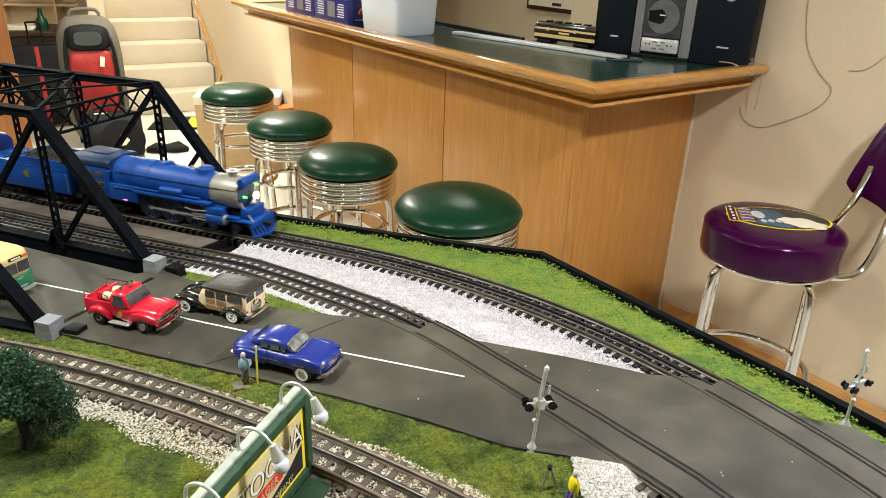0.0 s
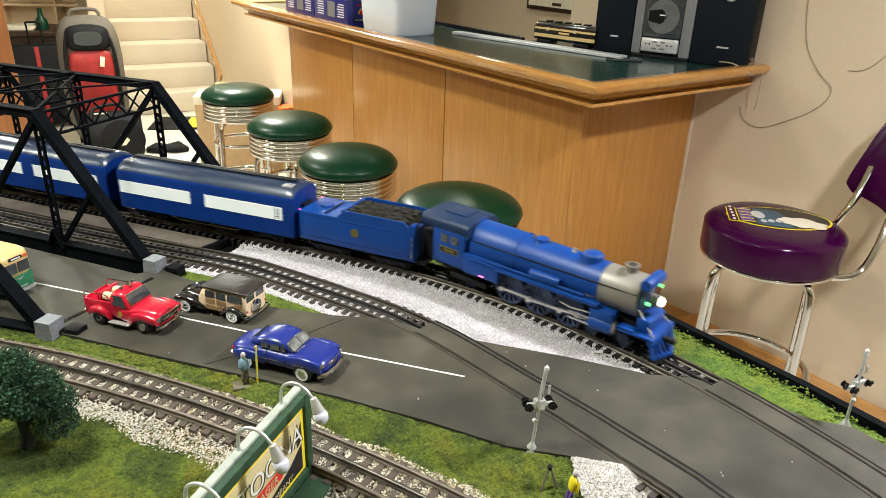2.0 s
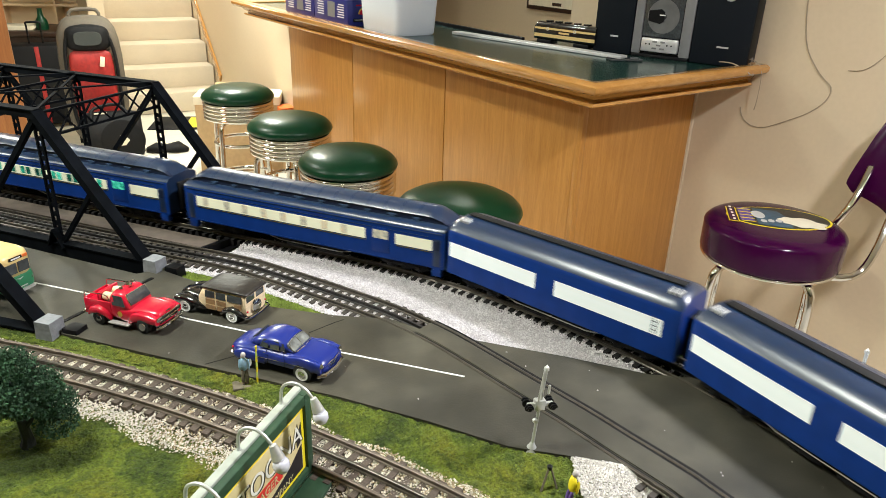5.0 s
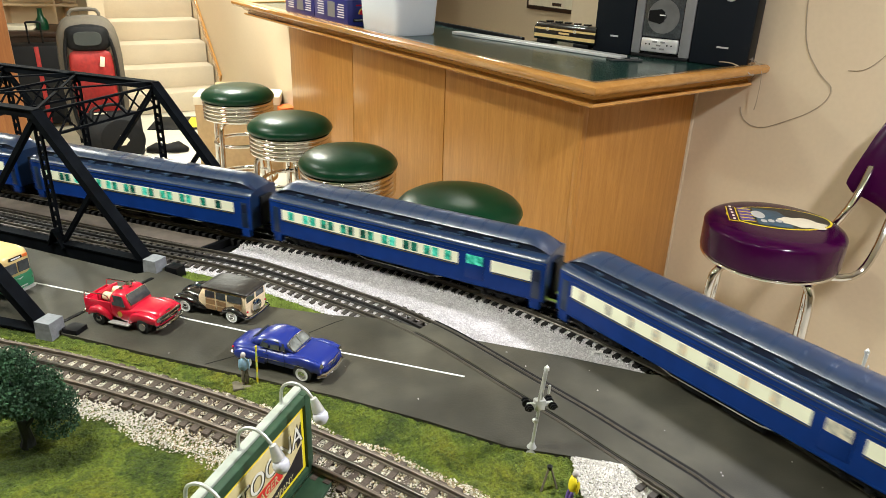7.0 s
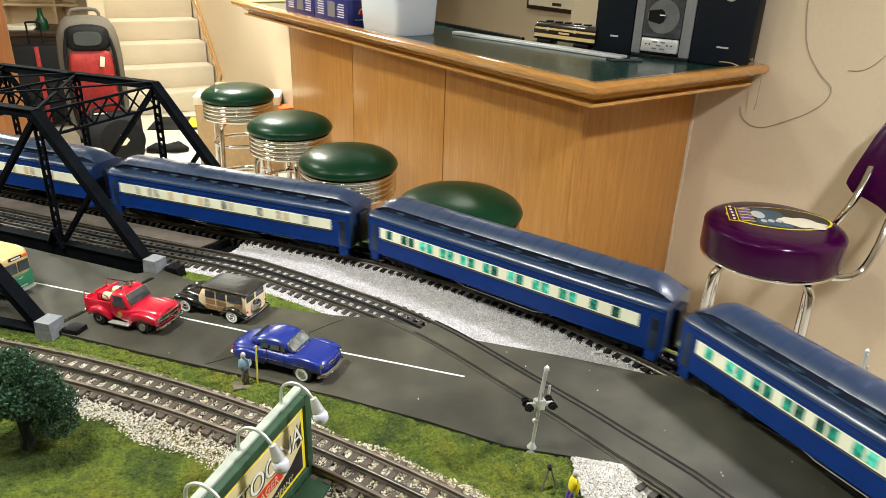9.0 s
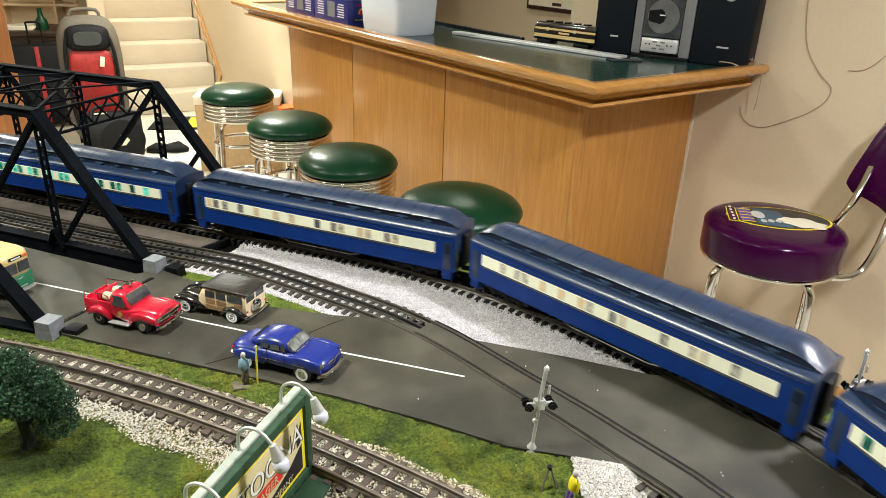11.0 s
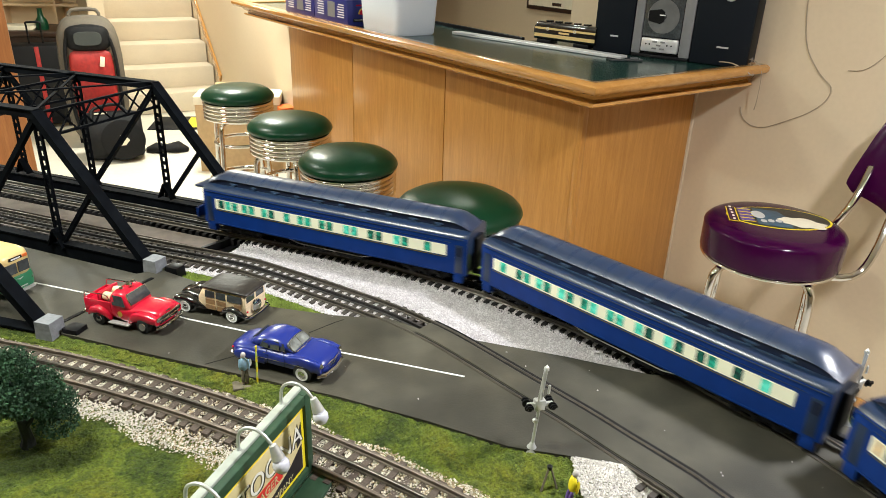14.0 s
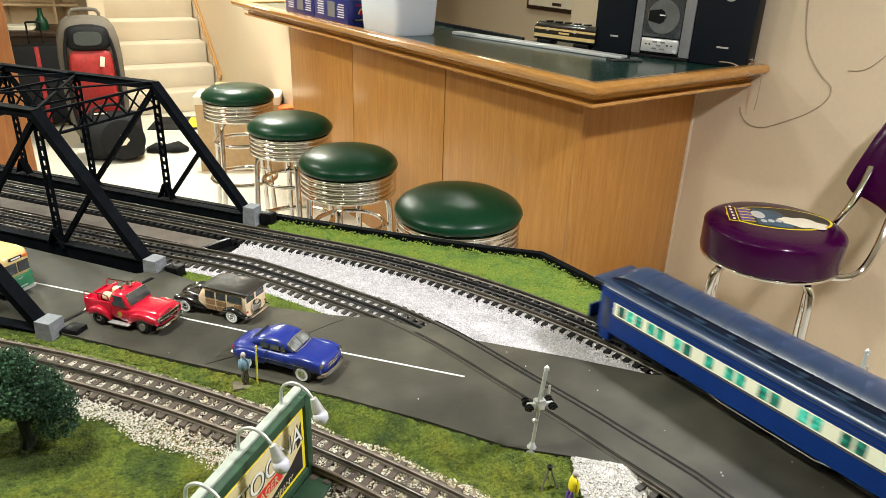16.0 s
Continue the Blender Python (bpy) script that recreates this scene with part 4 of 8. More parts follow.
def billboard():
    # the board's own x runs along it, its face looks along -y
    b = thing("billboard", "green framed model billboard with a yellow poster and three gooseneck lamps", "billboard", at=BILL)
    L, H = 0.150, 0.070
    part("board", box(-L, -0.002, 0.012, 0, 0.004, H + 0.012, 0.0006), M_SIGNGREEN, b)
    part("top_rail", box(-L - 0.001, 0.0008, H + 0.010, 0.001, 0.007, H + 0.0145, 0.0006), M_SIGNTOP, b)
    part("frame_right", box(-0.006, -0.0055, 0.010, 0.0015, 0.0005, H + 0.013, 0.0006), M_SIGNGREEN, b)
    part("frame_left", box(-L - 0.0015, -0.0055, 0.010, -L + 0.006, 0.0005, H + 0.013, 0.0006), M_SIGNGREEN, b)
    part("frame_top", box(-L + 0.006, -0.0055, H + 0.005, -0.006, 0.0005, H + 0.013, 0.0006), M_SIGNGREEN, b)
    part("frame_bottom", box(-L + 0.006, -0.0055, 0.010, -0.006, 0.0005, 0.017, 0.0006), M_SIGNGREEN, b)
    part("walkway", box(-L, -0.026, 0.006, 0.002, -0.0058, 0.010, 0.0006), M_SIGNGREEN, b)
    for x in (-L + 0.012, -L / 2, -0.012):
        part("support_leg", box(x - 0.003, -0.001, -0.004, x + 0.003, 0.003, 0.0125), M_SIGNGREEN, b)
    part("poster_border", box(-L + 0.0065, -0.0032, 0.0175, -0.0065, -0.0021, H + 0.0045), M_POSTYEL, b)
    part("poster", box(-L + 0.010, -0.0037, 0.021, -0.011, -0.0033, H + 0.001), M_POSTER, b)
    flat = Matrix.Rotation(math.pi / 2, 4, "X")
    word("ALTOONA", 0.0222, M_POSTDARK, b, Matrix.Translation((-0.0632, -0.0041, 0.0462)) @ flat)
    word("ALTOONA", 0.0222, M_POSTWHITE, b, Matrix.Translation((-0.0650, -0.0044, 0.0478)) @ flat)
    part("poster_flag", prism([(-0.018, 0.0), (-0.011, 0.004), (-0.0115, 0.019), (-0.0145, 0.014), (-0.0165, 0.021), (-0.019, 0.012)], 0, 0.0003), M_POSTDARK, b).matrix_basis = Matrix.Translation((0, -0.0038, 0.044)) @ flat
    part("poster_label", box(-0.092, -0.0041, 0.035, -0.040, -0.0038, 0.0445), M_POSTRED, b)
    word("36 LAGER", 0.0095, M_POSTER, b, Matrix.Translation((-0.066, -0.0043, 0.0362)) @ flat)
    word("BEER", 0.007, M_POSTDARK, b, Matrix.Translation((-0.066, -0.0041, 0.0285)) @ flat)
    part("poster_foot", prism([(-L + 0.012, 0.0), (-0.012, 0.0), (-0.012, 0.022), (-0.03, 0.013), (-0.06, 0.006)], 0, 0.0003), M_POSTDARK, b).matrix_basis = Matrix.Translation((0, -0.0038, 0.0215)) @ flat
    word("COMPANY", 0.0075, M_POSTER, b, Matrix.Translation((-0.045, -0.0044, 0.0225)) @ flat)
    for x in (-0.022, -0.075, -0.128):
        pts = [(x, 0.004, H + 0.008), (x, 0.004, H + 0.022), (x, 0.001, H + 0.031), (x, -0.008, H + 0.035), (x, -0.017, H + 0.031), (x, -0.022, H + 0.024)]
        arm = part("gooseneck", tube(spline(pts, 0.003), 0.0012, 10), M_SILVER, b, "silver gooseneck lamp arm", smooth=80)
        m = Matrix.Translation((x, -0.0225, H + 0.024)) @ Matrix.Rotation(radians(-20), 4, "X")
        part("socket", lathe([(0, 0.003), (0.0024, 0.002), (0.0034, -0.003), (0.0044, -0.008), (0, -0.008)], 20, m), M_SILVER, arm, smooth=50)
        part("bulb", lathe([(0, -0.0075), (0.0040, -0.0085), (0.0056, -0.012), (0.0052, -0.0155), (0.0030, -0.0183), (0, -0.0190)], 20, m), M_BULB, arm, "frosted lamp bulb", smooth=80)


BILL = pose(-0.101, 0.432, Z - 0.001, 0, 0, 72)
billboard()


# ---- model tree ----
M_LEAF = mat("deep_green_foliage", (0.034, 0.098, 0.044), 0.9, vary=0.5, scale=40, island=0.6)
M_BARK = mat("dark_bark", (0.020, 0.026, 0.022), 0.9, vary=0.4, scale=150, bump=0.6)


def model_tree():
    t = thing("tree", "deep green model tree with a forked dark trunk", "tree", at=pose(-0.336, 0.458, Z - 0.004) @ Matrix.Diagonal((0.84, 0.84, 1.03, 1)))
    bm = bmesh.new()
    add_tube(bm, [(0, 0, 0), (0.002, 0, 0.012), (0.0, 0, 0.03), (-0.003, 0.002, 0.055), (-0.002, 0, 0.085)], 0.005, 9, radii=[0.0085, 0.0052, 0.0042, 0.003, 0.0012])
    ends = []
    for k in range(9):
        a = k * 0.75
        z = 0.024 + 0.005 * k
        q = (0.034 * math.cos(a), 0.030 * math.sin(a), z + 0.020)
        add_tube(bm, [(0, 0, z - 0.006), (0.013 * math.cos(a), 0.013 * math.sin(a), z + 0.008), q], 0.002, 6, radii=[0.0026, 0.0018, 0.0007])
        ends.append(q)
    part("trunk", bm, M_BARK, t)
    n = 26000
    centres = np.array(ends + [(0, 0, 0.09), (0.012, -0.01, 0.10), (-0.02, 0.0, 0.092), (0.030, 0, 0.062), (-0.045, -0.01, 0.062), (-0.03, -0.02, 0.075), (0.02, -0.022, 0.075)])
    centres[:, 2] -= 0.015
    c = centres[RNG.integers(0, len(centres), n)]
    d = RNG.normal(size=(n, 3))
    d /= np.linalg.norm(d, axis=1)[:, None]
    p = c + d * (0.0185 * RNG.uniform(0.55, 1.05, (n, 1))) * np.array([1.1, 1.0, 0.75])
    u = RNG.normal(size=(n, 3))
    u /= np.linalg.norm(u, axis=1)[:, None]
    w = np.cross(u, RNG.normal(size=(n, 3)))
    w /= np.linalg.norm(w, axis=1)[:, None]
    s = RNG.uniform(0.0007, 0.0016, (n, 1))
    v = np.stack([p - u * s, p + w * s * 0.8, p + u * s * 1.1, p - w * s * 0.8 + u * s * 0.3], 1)
    me = bpy.data.meshes.new("crown")
    me.from_pydata(v.reshape(-1, 3).tolist(), [], np.arange(4 * n).reshape(-1, 4).tolist())
    me.materials.append(M_LEAF)
    ob = new("crown", me)
    ob.parent = t
    tagged(ob, "dense ragged crown of tiny leaves")


model_tree()


# ---- road vehicles ----
M_CARBLUE = mat("violet_blue_car_paint", (0.010, 0.024, 0.205), 0.28, vary=0.05, scale=60, coat=0.35)
M_CARRED = mat("fire_red_car_paint", (0.55, 0.008, 0.032), 0.24, vary=0.04, scale=60, coat=0.8)
M_CARBLACK = mat("black_car_paint", (0.007, 0.007, 0.008), 0.16, vary=0.1, scale=60, coat=0.7)
M_TOPBLACK = mat("dark_brown_roof_cloth", (0.022, 0.018, 0.015), 0.42, vary=0.2, scale=150, bump=0.15)
M_MAPLE = mat("pale_maple_framing", (0.78, 0.61, 0.40), 0.4, vary=0.1, scale=80, stretch=(1, 1, 6))
M_MAHOG = mat("brown_wood_panel", (0.30, 0.17, 0.08), 0.45, vary=0.25, scale=120, stretch=(1, 6, 1))
M_GLASS = mat("dark_car_glass", (0.050, 0.056, 0.060), 0.06, vary=0.3, scale=150, coat=0.5)
M_SCREEN = mat("clear_windscreen", (0.20, 0.21, 0.20), 0.08, vary=0.5, scale=120, coat=0.5)
M_TYRE = mat("black_rubber_tyre", (0.014, 0.014, 0.014), 0.75, vary=0.15, scale=200)
M_BUSCREAM = mat("cream_bus_paint", (0.70, 0.52, 0.22), 0.3, vary=0.05, coat=0.4)
M_BUSGREEN = mat("mid_green_bus_paint", (0.025, 0.20, 0.09), 0.3, vary=0.06, coat=0.4)
M_HOSE = mat("cream_canvas_hose", (0.66, 0.56, 0.36), 0.8, vary=0.15, scale=300)


def ring(x, w, z0, z1, e=3.0, n=22):
    """A rounded cross-section at x: half width w, from z0 to z1."""
    out = []
    c, h = (z0 + z1) / 2, (z1 - z0) / 2
    for k in range(n):
        a = 2 * math.pi * (k + 0.5) / n
        ca, sa = math.cos(a), math.sin(a)
        out.append((x, math.copysign(abs(ca) ** (2 / e), ca) * w, c + math.copysign(abs(sa) ** (2 / e), sa) * h))
    return out


def add_loft(bm, rings):
    rows = [[bm.verts.new(p) for p in r] for r in rings]
    n = len(rows[0])
    for A, B in zip(rows, rows[1:]):
        for k in range(n):
            bm.faces.new((A[k], A[(k + 1) % n], B[(k + 1) % n], B[k]))
    bm.faces.new(rows[0])
    bm.faces.new(rows[-1][::-1])


def loft(rows, e=3.0):
    bm = bmesh.new()
    add_loft(bm, [ring(*r, e) if len(r) == 4 else ring(*r) for r in rows])
    return bm


def wheel(parent, x, y, r, whitewall=True):
    m = Matrix.Translation((x, y, r)) @ Matrix.Rotation(math.copysign(math.pi / 2, -y), 4, "X")
    w = part("wheel", lathe([(0, -0.003), (r, -0.003), (r, 0.0016), (r * 0.93, 0.0024), (r * 0.86, 0.0026), (r * 0.5, 0.0022), (0, 0.0022)], 24, m), M_TYRE, parent, smooth=50)
    if whitewall:
        part("whitewall", lathe([(r * 0.55, 0.0024), (r * 0.86, 0.0030), (r * 0.84, 0.0032), (r * 0.55, 0.0027)], 24, m), M_WHITE, w)
    part("hub_cap", lathe([(r * 0.55, 0.0023), (r * 0.50, 0.0034), (r * 0.25, 0.0030), (0, 0.0040)], 18, m), M_CHROME, w, smooth=50)


def panel(x0, x1, y, z0, z1, lean=0.0, t=0.0005, slope0=0.0, slope1=0.0):
    """A thin window or side panel on the flank at y; lean moves its top inwards."""
    s = 1 if y > 0 else -1
    bm = bmesh.new()
    q = [(x0, y, z0), (x1, y, z0), (x1 + slope1, y - s * lean, z1), (x0 + slope0, y - s * lean, z1)]
    a = [bm.verts.new(p) for p in q]
    b = [bm.verts.new((p[0], p[1] + s * t, p[2])) for p in q]
    bm.faces.new(a)
    bm.faces.new(b[::-1])
    for i in range(4):
        bm.faces.new((a[i], a[(i + 1) % 4], b[(i + 1) % 4], b[i]))
    return bm


def sedan(at):
    c = thing("sedan", "violet blue diecast sedan with whitewall tyres on the road", "model car", at=at)
    part("body", loft([(-0.056, 0.010, 0.012, 0.017), (-0.054, 0.0165, 0.009, 0.0205), (-0.046, 0.0205, 0.0065, 0.0235), (-0.034, 0.0222, 0.006, 0.0258), (-0.020, 0.0222, 0.006, 0.0262), (0.0, 0.0222, 0.006, 0.0262),
                       (0.016, 0.0222, 0.006, 0.0260), (0.030, 0.0218, 0.006, 0.0264), (0.042, 0.0208, 0.0065, 0.0258), (0.050, 0.0190, 0.008, 0.0242), (0.0540, 0.0165, 0.009, 0.0215), (0.0558, 0.013, 0.010, 0.019)], 3.2), M_CARBLUE, c, smooth=60)
    part("roof", loft([(-0.034, 0.0125, 0.0235, 0.0255), (-0.028, 0.0155, 0.0235, 0.0315), (-0.020, 0.0172, 0.0235, 0.0362), (-0.009, 0.0178, 0.0235, 0.0385), (0.003, 0.0176, 0.0235, 0.0380), (0.010, 0.0168, 0.0235, 0.0350),
                       (0.017, 0.0158, 0.0235, 0.0290), (0.021, 0.0150, 0.0235, 0.0255)], 2.8), M_CARBLUE, c, "rounded violet blue roof", smooth=60)
    for s in (-1, 1):
        part("rear_fender", loft([(-0.048, 0.002, 0.010, 0.016), (-0.044, 0.0032, 0.007, 0.0195), (-0.033, 0.0036, 0.0105, 0.0215), (-0.022, 0.0032, 0.0085, 0.0205), (-0.012, 0.0015, 0.008, 0.017)], 2.5), M_CARBLUE, c, smooth=60).matrix_basis = pose(0, s * 0.0205, 0)
        part("front_fender", loft([(0.006, 0.0015, 0.010, 0.020), (0.018, 0.0032, 0.0095, 0.0240), (0.032, 0.0042, 0.0140, 0.0258), (0.044, 0.0042, 0.0110, 0.0252), (0.0530, 0.0030, 0.0115, 0.0225)], 2.6), M_CARBLUE, c, smooth=60).matrix_basis = pose(0, s * 0.0185, 0)
        for x0, x1, a, b in ((-0.0185, -0.0085, 0.004, 0.0), (-0.006, 0.0045, 0.0, -0.001)):
            part("side_window", panel(x0, x1, s * 0.0183, 0.0266, 0.0350, 0.0024, 0.0006, a, b), M_GLASS, c)
        part("quarter_glass", panel(0.0065, 0.0118, s * 0.0179, 0.0266, 0.0336, 0.0024, 0.0006, -0.001, -0.003), M_GLASS, c)
        part("side_trim", tube([(-0.04, s * 0.0229, 0.0165), (0.0, s * 0.0227, 0.0168), (0.035, s * 0.0226, 0.0168)], 0.0003, 5), M_CHROME, c)
        part("door_handle", tube([(-0.0115, s * 0.0224, 0.0232), (-0.0085, s * 0.0226, 0.0232)], 0.0005, 6), M_CHROME, c)
        part("headlight", lathe([(0, 0.0006), (0.0018, 0.0004), (0.0026, -0.001), (0.0026, -0.003), (0, -0.003)], 14, Matrix.Translation((0.0545, s * 0.0185, 0.0200)) @ Matrix.Rotation(math.pi / 2, 4, "Y")), M_CHROME, c)
        part("taillight", lathe([(0, 0.0006), (0.0012, 0), (0.0012, -0.002), (0, -0.002)], 10, Matrix.Translation((-0.0535, s * 0.0165, 0.0165)) @ Matrix.Rotation(-math.pi / 2, 4, "Y")), M_CARRED, c)
        for x in (-0.033, 0.033):
            wheel(c, x, s * 0.0204, 0.0083)
            part("wheel_arch", lathe([(0, 0), (0.0102, 0), (0.0102, 0.0003), (0, 0.0003)], 24, Matrix.Translation((x, s * 0.0222, 0.0088)) @ Matrix.Rotation(-s * math.pi / 2, 4, "X")), M_TYRE, c)
        part("door_seam", box(-0.0076, -0.0002, 0.009, -0.0072, 0.0003, 0.0262), M_CARBLACK, c).matrix_basis = pose(0, s * 0.0221, 0)
    part("windscreen", loft([(0.0115, 0.0150, 0.0285, 0.0352), (0.0172, 0.0150, 0.0262, 0.0296), (0.0196, 0.0142, 0.0258, 0.0276)], 4), M_SCREEN, c, "raked split windscreen with a pale sheen").matrix_basis = pose(0.0008, 0, 0.0005)
    for s in (-1, 1):
        part("screen_frame", tube([(0.0128, 0, 0.0366), (0.0130, s * 0.0110, 0.0358), (0.0150, s * 0.0150, 0.0330), (0.0200, s * 0.0158, 0.0272), (0.0222, s * 0.0120, 0.0264), (0.0226, 0, 0.0264)], 0.00045, 6), M_CHROME, c)
        part("window_trim", tube([(-0.0190, s * 0.0187, 0.0268), (0.0120, s * 0.0183, 0.0268)], 0.0004, 5), M_CHROME, c)
        part("door_seam", tube([(0.0128, s * 0.0224, 0.0255), (0.0132, s * 0.0227, 0.0180), (0.0120, s * 0.0222, 0.0090)], 0.0003, 4), M_CARBLACK, c)
        part("door_seam", tube([(-0.0200, s * 0.0224, 0.0250), (-0.0190, s * 0.0236, 0.0180)], 0.0003, 4), M_CARBLACK, c)
    part("grille_surround", tube([(0.0535, -0.0150, 0.0125), (0.0542, -0.0140, 0.0178), (0.0568, 0, 0.0188), (0.0542, 0.0140, 0.0178), (0.0535, 0.0150, 0.0125)], 0.0009, 6), M_CHROME, c)
    part("bonnet_ornament", tube([(0.0300, 0, 0.0258), (0.0420, 0, 0.0250)], 0.0006, 6), M_CHROME, c)
    part("screen_pillar", tube([(0.0123, 0, 0.0360), (0.0212, 0, 0.0268)], 0.0004, 5), M_CHROME, c)
    part("rear_window", loft([(-0.0318, 0.009, 0.0268, 0.0290), (-0.0262, 0.0105, 0.0300, 0.0335)], 4), M_GLASS, c).matrix_basis = pose(-0.0008, 0, 0.001)
    part("front_bumper", tube([(0.050, -0.0215, 0.0095), (0.0565, -0.0165, 0.0095), (0.0588, 0, 0.0095), (0.0565, 0.0165, 0.0095), (0.050, 0.0215, 0.0095)], 0.0025, 8), M_CHROME, c)
    part("rear_bumper", tube([(-0.050, -0.0205, 0.0105), (-0.0570, -0.015, 0.0105), (-0.0585, 0, 0.0105), (-0.0570, 0.015, 0.0105), (-0.050, 0.0205, 0.0105)], 0.0015, 8), M_CHROME, c)
    for k in range(9):
        y = -0.012 + k * 0.003
        part("grille_tooth", tube([(0.0545 - abs(y) * 0.12, y, 0.0118), (0.0562 - abs(y) * 0.12, y, 0.0145), (0.0548 - abs(y) * 0.12, y, 0.0170)], 0.0011, 6), M_CHROME, c)
    part("bonnet_badge", lathe([(0, 0.001), (0.0016, 0.0005), (0.002, 0)], 12, Matrix.Translation((0.048, 0, 0.0232))), M_CHROME, c)


def fire_pickup(at):
    c = thing("fire_pickup", "red diecast fire pickup with cream hoses in its bed", "model truck", at=at)
    part("body", loft([(0.000, 0.0195, 0.006, 0.0245), (0.012, 0.0190, 0.006, 0.0245), (0.026, 0.0172, 0.006, 0.0252), (0.040, 0.0164, 0.0065, 0.0243), (0.0450, 0.0155, 0.007, 0.0232), (0.0468, 0.0140, 0.009, 0.0215)], 4), M_CARRED, c, "rounded red bonnet and nose", smooth=60)
    part("cab", loft([(-0.013, 0.0180, 0.0065, 0.0375), (-0.010, 0.0190, 0.006, 0.0395), (0.000, 0.0185, 0.006, 0.0398), (0.005, 0.0178, 0.006, 0.0375), (0.0125, 0.0170, 0.006, 0.0260)], 4.5), M_CARRED, c, smooth=60)
    part("windscreen", loft([(0.0058, 0.0148, 0.0330, 0.0368), (0.0118, 0.0150, 0.0258, 0.0277)], 4), M_GLASS, c).matrix_basis = pose(0.0008, 0, 0.0005)
    for s in (-1, 1):
        part("bed_side", box(-0.050, s * 0.0165 - 0.001, 0.009, -0.014, s * 0.0165 + 0.001, 0.0265, 0.0006), M_CARRED, c)
        part("rear_fender", loft([(-0.044, 0.002, 0.008, 0.014), (-0.039, 0.0042, 0.0105, 0.0195), (-0.029, 0.0046, 0.0135, 0.0212), (-0.020, 0.0038, 0.0105, 0.0180), (-0.014, 0.002, 0.006, 0.010)], 2.8), M_CARRED, c, smooth=60).matrix_basis = pose(0, s * 0.0185, 0)
        part("front_fender", loft([(0.008, 0.002, 0.006, 0.012), (0.015, 0.0042, 0.0090, 0.0205), (0.027, 0.0046, 0.0140, 0.0228), (0.038, 0.0046, 0.0115, 0.0215), (0.0465, 0.0036, 0.011, 0.0190)], 2.8), M_CARRED, c, smooth=60).matrix_basis = pose(0, s * 0.0175, 0)
        part("running_board", box(-0.015, s * 0.0205 - 0.003, 0.0055, 0.012, s * 0.0205 + 0.003, 0.0072, 0.0005), M_SILVER, c)
        part("side_window", panel(-0.0098, 0.0070, s * 0.0188, 0.0258, 0.0362, 0.0016, 0.0006, 0.0005, -0.004), M_GLASS, c)
        part("door_crest", lathe([(0, 0.0003), (0.0032, 0.0003), (0.0032, 0)], 16, Matrix.Translation((-0.001, s * 0.0191, 0.0165)) @ Matrix.Rotation(-s * math.pi / 2, 4, "X")), M_GOLD, c)
        part("headlight", lathe([(0, 0.0008), (0.002, 0.0004), (0.0026, -0.001), (0, -0.002)], 14, Matrix.Translation((0.0475, s * 0.0165, 0.0165)) @ Matrix.Rotation(math.pi / 2, 4, "Y")), M_CHROME, c)
        for x in (-0.029, 0.029):
            wheel(c, x, s * 0.0192, 0.0082, False)
        part("grab_rail", tube(spline([(-0.049, s * 0.0165, 0.0262), (-0.0485, s * 0.0165, 0.0325), (-0.040, s * 0.0165, 0.0335), (-0.018, s * 0.0165, 0.0335), (-0.016, s * 0.0165, 0.0262)], 0.003), 0.0006, 6), M_CHROME, c)
        part("roof_lamp", lathe([(0, 0), (0.0018, 0.0002), (0.0022, 0.0015), (0.0016, 0.003), (0, 0.0038)], 12, Matrix.Translation((-0.004, s * 0.009, 0.0395))), M_CHROME, c)
        part("hose_roll", lathe([(0, -0.008), (0.0042, -0.008), (0.0048, -0.006), (0.0048, 0.006), (0.0042, 0.008), (0, 0.008)], 18, Matrix.Translation((-0.022, s * 0.0072, 0.0275)) @ Matrix.Rotation(math.pi / 2, 4, "Y")), M_HOSE, c, "rolled cream hose", smooth=50)
    part("bed_floor", box(-0.050, -0.016, 0.012, -0.014, 0.016, 0.0225), M_CARRED, c)
    part("hose_rack", box(-0.034, -0.014, 0.0225, -0.031, 0.014, 0.0335, 0.0006), M_CARRED, c)
    part("tailgate", box(-0.0510, -0.0165, 0.010, -0.0496, 0.0165, 0.0262, 0.0004), M_CARRED, c)
    part("siren", lathe([(0, 0), (0.003, 0.0005), (0.0034, 0.003), (0.002, 0.0055), (0, 0.006)], 14, Matrix.Translation((-0.001, 0, 0.0396))), M_CHROME, c)
    part("grille", box(0.0452, -0.0145, 0.0110, 0.0474, 0.0145, 0.0188, 0.0006), M_CARBLACK, c)
    for k in range(9):
        part("grille_slat", box(0.0472, -0.0128 + 0.0032 * k - 0.0005, 0.0118, 0.0480, -0.0128 + 0.0032 * k + 0.0005, 0.0142), M_CHROME, c)
    part("grille_bar", tube([(0.0470, -0.0150, 0.0182), (0.0482, 0, 0.0186), (0.0470, 0.0150, 0.0182)], 0.0008, 8), M_CHROME, c)
    part("bonnet_badge", box(0.0462, -0.003, 0.0205, 0.0476, 0.003, 0.0218, 0.0003), M_CHROME, c)
    part("screen_frame", tube([(0.0120, -0.0150, 0.0262), (0.0062, -0.0145, 0.0372), (0.0062, 0.0145, 0.0372), (0.0120, 0.0150, 0.0262)], 0.0005, 6), M_CHROME, c)
    part("grille_bar", tube([(0.0472, -0.0145, 0.0148), (0.0485, 0, 0.0150), (0.0472, 0.0145, 0.0148)], 0.0010, 8), M_CHROME, c)
